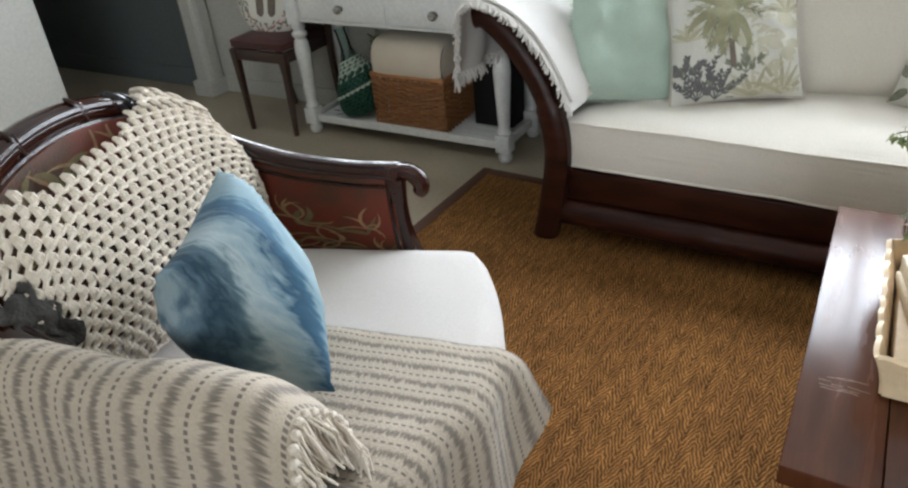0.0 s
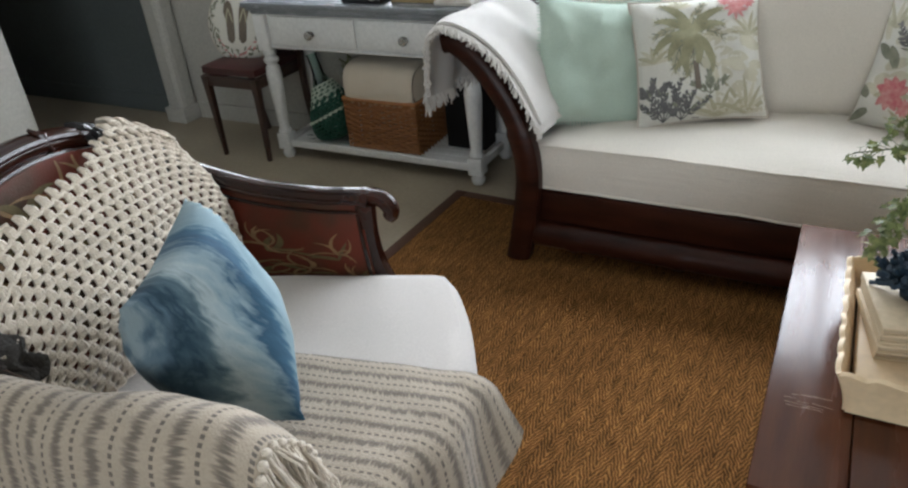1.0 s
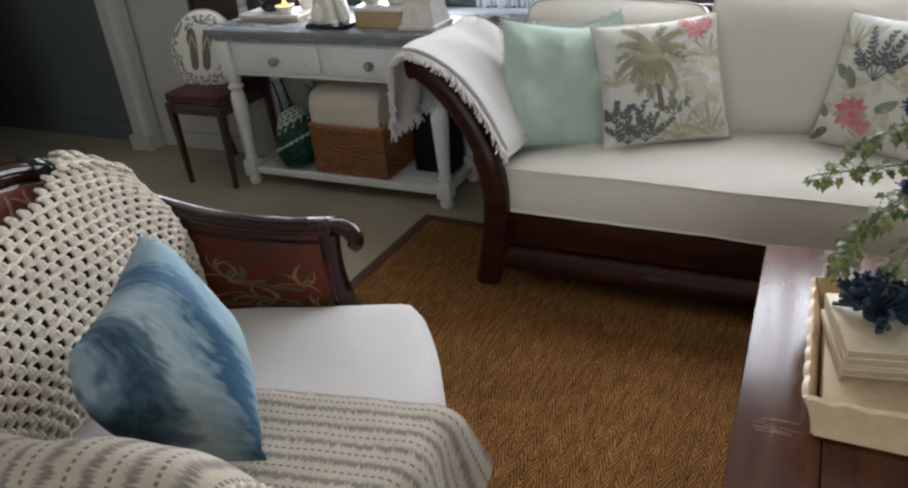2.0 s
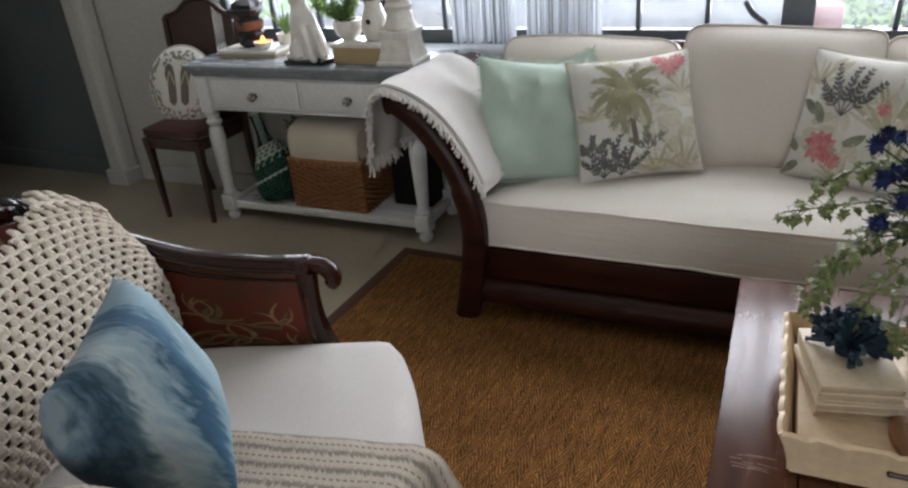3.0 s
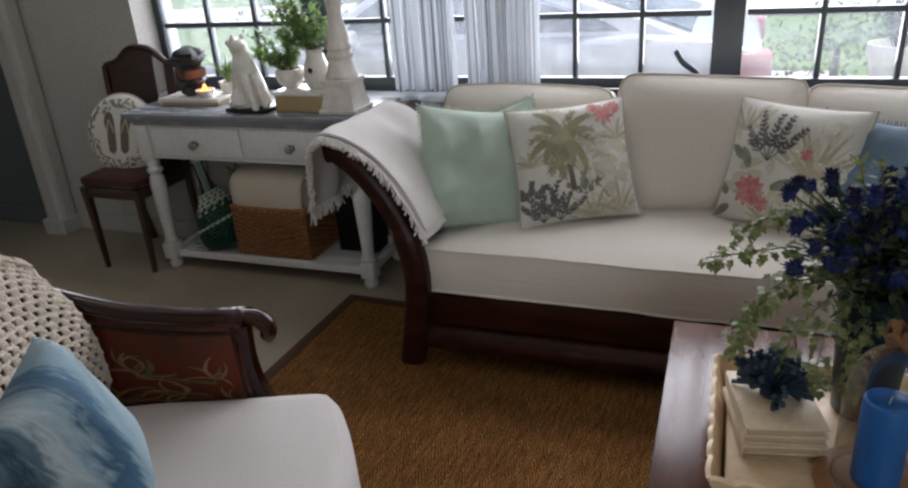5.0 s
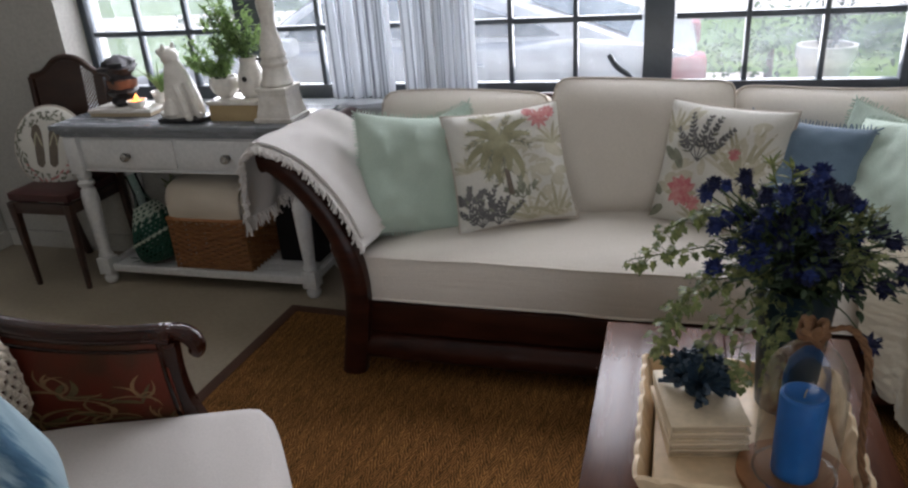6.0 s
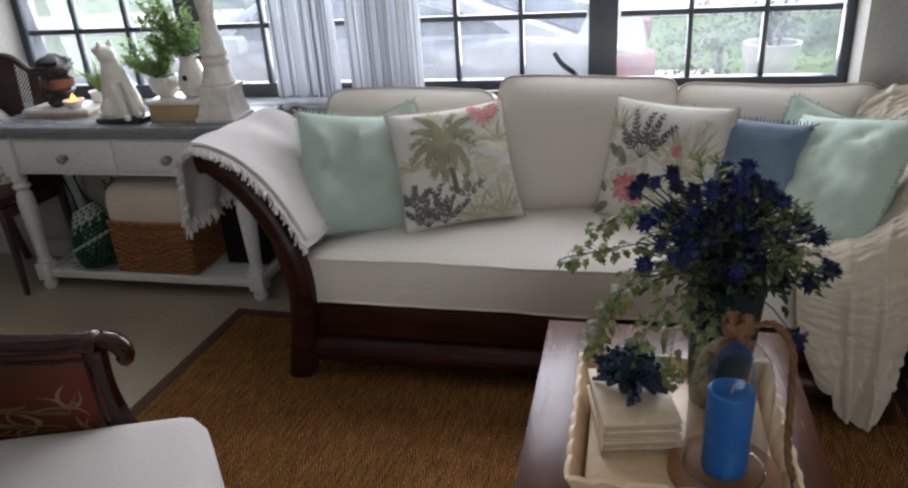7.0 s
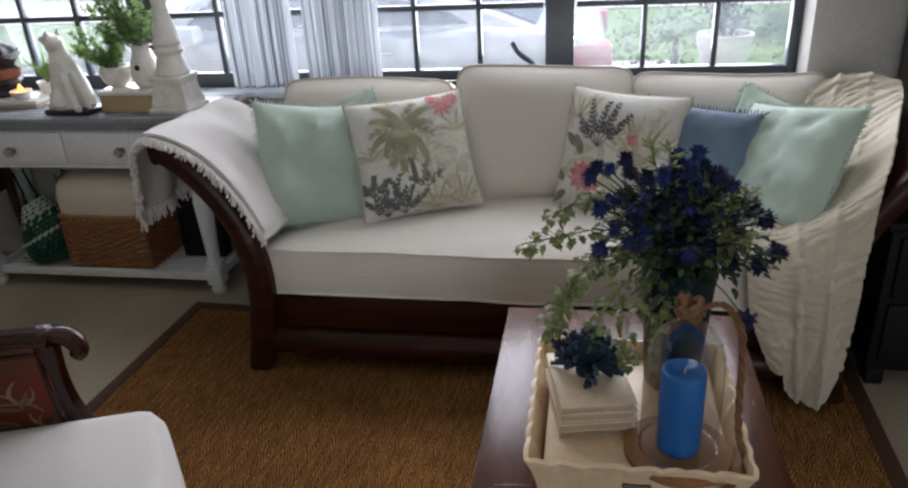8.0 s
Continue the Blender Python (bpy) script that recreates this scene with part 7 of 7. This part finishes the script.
    part("pot", lathe([(0.028, 0.0), (0.050, 0.02), (0.062, 0.05), (0.056, 0.078), (0.050, 0.078), (0.05, 0.05), (0.02, 0.03)], segs=26, shape=lambda a, z: 1 + 0.05 * math.sin(6 * a)), CERAMIC, sh)
    bm, bl = bmesh.new(), bmesh.new()
    for k in range(28):
        a = rng.uniform(0, 6.28)
        tip = Vector((rng.uniform(-0.19, 0.06), rng.uniform(-0.06, 0.05), rng.uniform(0.10, 0.24)))
        line = spline([(0, 0, 0.05), tip * 0.55 + Vector((0, 0, 0.03)), tip], 6)
        tube(line, 0.0013, 4, bm=bm)
        for p in line[4:]:
            for s in range(4):
                leaf_blade(bl, p, (rng.uniform(-1, 1), rng.uniform(-1, 1), rng.uniform(-0.5, 0.9)), rng.uniform(0.018, 0.028), 0.013, rng)
    part("stem_bundle", bm, STEM, sh, "thin stems")
    part("foliage", bl, FRESH, sh, "light green leaves", smooth=False)
    # pitcher
    pt = thing("pitcher", "white enamel pitcher with a dark dot and black handle", "pitcher", (-1.352, 3.075, bt))
    part("pitcher_body", lathe([(0.036, 0.0), (0.046, 0.008), (0.056, 0.045), (0.052, 0.085), (0.038, 0.12), (0.034, 0.138), (0.040, 0.155), (0.036, 0.155), (0.030, 0.138), (0.034, 0.11)], segs=28), CERAMIC, pt)
    part("handle", tube(spline([(0.036, 0, 0.145), (0.075, 0, 0.150), (0.088, 0, 0.11), (0.078, 0, 0.06), (0.052, 0, 0.045)], 5), 0.0055, 8, up=(0, 1, 0)), BLACK, pt, "black curved handle")
    part("dark_dot", lathe([(0.003, 0.0), (0.011, 0.001), (0.011, 0.003), (0.003, 0.004)], segs=16), BLACK, pt).matrix_local = pose(0.002, -0.0535, 0.078, 90, 0, 0)
    bm, bl = bmesh.new(), bmesh.new()
    for k in range(32):
        tip = Vector((rng.uniform(-0.15, 0.08), rng.uniform(-0.06, 0.05), rng.uniform(0.20, 0.40)))
        line = spline([(0, 0, 0.12), tip * 0.6 + Vector((0, 0, 0.05)), tip], 6)
        tube(line, 0.0013, 4, bm=bm)
        for p in line[4:]:
            for s in range(3):
                leaf_blade(bl, p, (rng.uniform(-1, 1), rng.uniform(-1, 1), rng.uniform(-0.5, 0.9)), rng.uniform(0.02, 0.034), 0.014, rng)
    part("stem_bundle", bm, STEM, pt, "thin stems")
    part("foliage", bl, FRESH, pt, "bright green leafy stems", smooth=False)
    # tall turned candlestick
    cs = thing("candlestick", "tall distressed white turned candlestick", "candlestick", (-1.215, 3.03, CT + 0.0005))
    part("plinth", box(-0.082, 0.082, -0.082, 0.082, 0.0, 0.018, 0.004), PLASTER, cs)
    bm = bmesh.new()
    lathe([(0.102, 0.018), (0.098, 0.035), (0.090, 0.06), (0.083, 0.10), (0.085, 0.115)], segs=4, bm=bm)
    for v in bm.verts:
        x, y = v.co.x, v.co.y
        c = math.cos(math.pi / 4)
        v.co.x, v.co.y = c * (x - y), c * (x + y)
    part("pedestal", bm, PLASTER, cs, smooth=False)
    part("plinth", box(-0.066, 0.066, -0.066, 0.066, 0.1155, 0.132, 0.004), PLASTER, cs)
    part("shaft", lathe([(0.060, 0.132), (0.065, 0.140), (0.062, 0.150), (0.054, 0.160), (0.050, 0.185), (0.046, 0.205), (0.053, 0.212), (0.054, 0.222), (0.047, 0.230), (0.044, 0.238), (0.050, 0.246), (0.049, 0.256), (0.042, 0.268), (0.043, 0.290), (0.037, 0.315), (0.029, 0.340), (0.026, 0.38), (0.033, 0.42), (0.034, 0.44), (0.027, 0.47), (0.030, 0.50), (0.044, 0.515), (0.050, 0.53), (0.030, 0.545)], segs=28), PLASTER, cs, "turned shaft")


build_table_things()

# ---- dark furniture beside the sofa ----
def build_cabinets():
    sd = thing("side_chest", "black wooden chest beside the sofa in shadow", "chest", (1.395, 2.78, 0))
    part("body", box(-0.24, 0.24, -0.26, 0.22, 0.06, 0.52, 0.006), EBONY, sd)
    part("top", box(-0.26, 0.26, -0.28, 0.24, 0.5205, 0.548, 0.006), EBONY, sd)
    for z0, z1 in ((0.10, 0.29), (0.31, 0.50)):
        dr = part("drawer", box(-0.215, 0.215, -0.275, -0.2605, z0, z1, 0.004), EBONY, sd)
        part("knob", lathe([(0.006, 0), (0.014, 0.012), (0.004, 0.02)], segs=12), CHROME, dr).matrix_local = pose(0, -0.275, (z0 + z1) / 2, 90, 0, 0)
    for x in (-0.2, 0.2):
        for y in (-0.22, 0.18):
            part("foot", box(x - 0.025, x + 0.025, y - 0.025, y + 0.025, 0.0, 0.0595, 0.004), EBONY, sd)
    tc = thing("tall_cabinet", "tall dark stained cabinet against the wall", "cabinet", (1.66, 3.13, 0))
    part("body", box(-0.30, 0.30, -0.11, 0.12, 0.05, 1.9, 0.005), SIDEWOOD, tc)
    part("cornice", box(-0.32, 0.32, -0.13, 0.13, 1.901, 1.95, 0.008), SIDEWOOD, tc)
    part("plinth", box(-0.29, 0.29, -0.10, 0.12, 0.0, 0.0495, 0.003), SIDEWOOD, tc)
    for x0, x1 in ((-0.29, -0.004), (0.004, 0.29)):
        dr = part("door", box(x0, x1, -0.13, -0.1105, 0.08, 1.87, 0.004), SIDEWOOD, tc)
        part("door_panel", box(x0 + 0.05, x1 - 0.05, -0.137, -0.1305, 0.15, 1.80, 0.006), SIDEWOOD, dr)


build_cabinets()


def build_picture():
    pf = thing("picture_frame", "dark framed picture on the dim grey wall", "picture", (-3.70, 3.2605, 1.30))
    W, H = 0.40, 0.28
    for b in ((-W, W, -H, -H + 0.035), (-W, W, H - 0.035, H), (-W, -W + 0.035, -H + 0.0352, H - 0.0352), (W - 0.035, W, -H + 0.0352, H - 0.0352)):
        part("frame", box(b[0], b[1], -0.028, 0.0, b[2], b[3], 0.004), EBONY, pf)
    part("picture_glass", box(-W + 0.0352, W - 0.0352, -0.012, -0.002, -H + 0.0352, H - 0.0352, 0.001), VASE, pf, "dark bluish glazed print")


build_picture()

# ---- outdoors ----
GZ = -0.40
bm = bmesh.new()
bmesh.ops.create_grid(bm, x_segments=60, y_segments=60, size=300)
for v in bm.verts:
    v.co.z = GZ - 0.02
tagged(part("ground", bm, GRASS), "bright green lawn", "ground", kind="structure")
slab("road", [(-16, 1.25, 3.9, 9.4, GZ - 0.1, GZ + 0.06)], PAVING, "pale concrete driveway")
slab("pavement", [(-40, 40, 14.5, 18.5, GZ - 0.1, GZ + 0.01)], PAVING, "pale concrete road beyond the lawn")


def extrude_side(points, y0, y1, inset=None, bevel=0.03):
    """A solid from a side outline of (x, z), between two widths; inset narrows it above a height."""
    bm = bmesh.new()
    a = [bm.verts.new((x, y0 + (inset(z) if inset else 0), z)) for x, z in points]
    b = [bm.verts.new((x, y1 - (inset(z) if inset else 0), z)) for x, z in points]
    n = len(points)
    bm.faces.new(a)
    bm.faces.new(b[::-1])
    for i in range(n):
        bm.faces.new((a[i], b[i], b[(i + 1) % n], a[(i + 1) % n]))
    bmesh.ops.recalc_face_normals(bm, faces=bm.faces)
    if bevel:
        bmesh.ops.bevel(bm, geom=list(bm.edges), offset=bevel, segments=3, affect="EDGES", profile=0.5, clamp_overlap=True)
    return bm


def build_car():
    car = thing("car", "silver sedan parked on the driveway outside", "car", (0.44, 5.2, GZ + 0.061))
    low = [(-0.02, 0.30), (0.0, 0.55), (-0.02, 0.80), (-0.05, 0.93), (-0.35, 1.0), (-0.75, 1.03), (-3.05, 0.98), (-3.6, 0.93), (-4.15, 0.82), (-4.42, 0.66), (-4.45, 0.40), (-4.40, 0.24), (-3.0, 0.20), (-0.6, 0.20), (-0.1, 0.24)]
    part("body", extrude_side(low, 0.0, 1.74, None, 0.07), CARPAINT, car)
    roof = [(-0.42, 1.0), (-0.77, 1.13), (-1.155, 1.25), (-1.5, 1.355), (-2.0, 1.43), (-2.45, 1.40), (-2.8, 1.22), (-3.15, 0.97)]
    part("cabin", extrude_side(roof, 0.06, 1.68, lambda z: 0.16 * max(0, z - 1.0) / 0.45, 0.04), CARPAINT, car)
    for pts in ([(-0.88, 1.05), (-1.0, 1.12), (-1.25, 1.20), (-1.55, 1.29), (-1.76, 1.33), (-1.76, 1.05)], [(-1.84, 1.05), (-1.84, 1.345), (-2.1, 1.365), (-2.42, 1.33), (-2.66, 1.2), (-2.86, 1.05)]):
        part("side_window", extrude_side(pts, 0.052, 0.075, lambda z: 0.16 * max(0, z - 1.0) / 0.45 * 1.0, 0.004), CARGLASS, car, "dark tinted glass")
    for x0, z0, x1, z1 in ((-0.48, 1.015, -1.12, 1.232), (-3.06, 1.03, -2.5, 1.385)):
        nrm = 1 if x0 > -2 else -1
        bm = bmesh.new()
        vs = [bm.verts.new((x + nrm * 0.02, y, z + 0.02)) for x, y, z in ((x0, 0.16, z0), (x0, 1.58, z0), (x1, 1.50, z1), (x1, 0.24, z1))]
        bm.faces.new(vs)
        bmesh.ops.solidify(bm, geom=list(bm.faces), thickness=0.01)
        part("windscreen", bm, CARGLASS, car, "dark tinted glass", smooth=False)
    for x in (-0.82, -3.55):
        for y, d in ((0.02, 1), (1.72, -1)):
            ty = part("wheel", lathe([(0.20, -0.09), (0.30, -0.09), (0.33, -0.06), (0.33, 0.06), (0.30, 0.09), (0.20, 0.09)], segs=32), RUBBER, car)
            ty.matrix_local = pose(x, y + d * 0.06, 0.33, 90, 0, 0)
            rim = part("rim", lathe([(0.03, -0.085), (0.20, -0.092), (0.205, 0.092), (0.03, 0.085)], segs=24), CHROME, ty)
    for y0, y1 in ((-0.008, 0.20), (1.54, 1.748)):
        part("tail_light", box(-0.24, 0.012, y0, y1, 0.74, 0.92, 0.03), RED, car, "red tail lamp")
        part("headlight", box(-4.42, -4.12, y0, y1, 0.62, 0.74, 0.03), CHROME, car)
    for x in (-1.55, -2.5):
        part("door_handle", tube(spline([(x, -0.002, 0.88), (x + 0.03, -0.03, 0.885), (x + 0.14, -0.03, 0.885), (x + 0.17, -0.002, 0.88)], 3), 0.012, 8), CARPAINT, car)
    for x in (-1.80, -2.92):
        part("door_seam", box(x - 0.005, x + 0.005, -0.003, 0.004, 0.30, 0.98, 0.001), RUBBER, car)
    part("mirror", box(-2.86, -2.66, -0.16, -0.02, 0.98, 1.10, 0.03), CARPAINT, car)
    part("bumper", box(-0.12, 0.05, 0.05, 1.69, 0.34, 0.56, 0.05), CARPAINT, car)


build_car()


def leaf_clump(bm, rng, centre, size, count, leaf):
    for k in range(count):
        d = Vector((rng.gauss(0, 1), rng.gauss(0, 1), rng.gauss(0, 1)))
        d = d.normalized() * rng.uniform(0.35, 1.0)
        p = Vector(centre) + Vector((d.x * size[0], d.y * size[1], d.z * size[2]))
        leaf_blade(bm, p, (rng.uniform(-1, 1), rng.uniform(-1, 1), rng.uniform(-0.8, 0.6)), leaf * rng.uniform(0.6, 1.2), leaf * 0.5, rng)


def build_shrub(name, at, size, seed, label, leaf=0.08, clumps=12, per=55):
    rng = random.Random(seed)
    sh = thing(name, label, "shrub", at)
    part("trunk", tube([(0, 0, 0), (0.02, 0, size[2] * 0.5)], [0.05, 0.03], 7), BARK, sh)
    bm = bmesh.new()
    for k in range(clumps):
        c = (rng.uniform(-1, 1) * size[0] * 0.7, rng.uniform(-1, 1) * size[1] * 0.7, size[2] * rng.uniform(0.25, 0.85))
        leaf_clump(bm, rng, c, [s * rng.uniform(0.3, 0.45) for s in size], per, leaf)
    part("crown", bm, HEDGE, sh, smooth=False)


build_shrub("bush", (1.15, 8.4, GZ), (0.75, 0.55, 0.95), 51, "leafy green bush beside the driveway")
build_shrub("bush", (2.35, 8.0, GZ), (0.7, 0.5, 0.85), 52, "leafy green bush on the lawn")
build_shrub("bush", (3.3, 9.5, GZ), (0.9, 0.7, 1.2), 53, "tall leafy green bush on the lawn")
build_shrub("bush", (-6.0, 10.6, GZ), (1.2, 0.6, 0.9), 54, "leafy green bush across the driveway")
build_shrub("bush", (-3.2, 10.9, GZ), (1.2, 0.6, 1.0), 55, "leafy green bush across the driveway")


def build_planter_pot():
    pp = thing("planter_pot", "large white round planter with sparse flowers outside", "planter", (1.24, 6.0, GZ))
    part("pot", lathe([(0.13, 0.0), (0.16, 0.02), (0.15, 0.25), (0.145, 0.55), (0.16, 0.75), (0.175, 0.80), (0.19, 0.82), (0.19, 0.90), (0.165, 0.90), (0.15, 0.82), (0.05, 0.80)], segs=32), CERAMIC, pp)
    rng = random.Random(60)
    bm = bmesh.new()
    for k in range(18):
        tip = Vector((rng.uniform(-0.16, 0.16), rng.uniform(-0.12, 0.12), 0.9 + rng.uniform(0.08, 0.28)))
        line = spline([(0, 0, 0.8), tip * 0.7 + Vector((0, 0, 0.27)), tip], 4)
        tube(line, 0.003, 4, bm=bm)
        for p in line[2:]:
            for s in range(3):
                leaf_blade(bm, p, (rng.uniform(-1, 1), rng.uniform(-1, 1), rng.uniform(-0.5, 0.9)), 0.045, 0.02, rng)
    part("plant_tuft", bm, LEAF, pp, smooth=False)


build_planter_pot()


def build_tree(at, height, seed, label):
    rng = random.Random(seed)
    tr = thing("tree", label, "tree", at, group="trees beyond the lawn")
    part("trunk", tube(spline([(0, 0, 0), (0.1, 0.05, height * 0.3), (0.0, 0.1, height * 0.55)], 5), [0.2 - 0.009 * k for k in range(11)], 9), BARK, tr)
    for k in range(6):
        a = k * 1.05 + rng.uniform(-0.3, 0.3)
        part("limb", tube(spline([(0.03, 0.06, height * (0.38 + 0.03 * k)), (math.cos(a) * 0.8, math.sin(a) * 0.8, height * 0.6), (math.cos(a) * 1.7, math.sin(a) * 1.5, height * rng.uniform(0.68, 0.85))], 4), [0.09 - 0.008 * i for i in range(9)], 6), BARK, tr)
    bm = bmesh.new()
    for k in range(26):
        a = rng.uniform(0, 6.28)
        r = rng.uniform(0.2, 2.3)
        c = (math.cos(a) * r, math.sin(a) * r, height * rng.uniform(0.45, 0.95))
        leaf_clump(bm, rng, c, (0.8, 0.8, 0.55), 90, 0.2)
    part("crown", bm, HEDGE, tr, smooth=False)


build_tree((-9.0, 21.0, GZ), 6.5, 71, "leafy tree across the road")
build_tree((-3.0, 23.0, GZ), 7.0, 72, "leafy tree across the road")
build_tree((3.5, 22.0, GZ), 6.0, 73, "leafy tree across the road")
build_tree((9.0, 20.5, GZ), 6.5, 74, "leafy tree across the road")
build_tree((5.2, 12.5, GZ), 5.0, 75, "small leafy tree on the lawn")
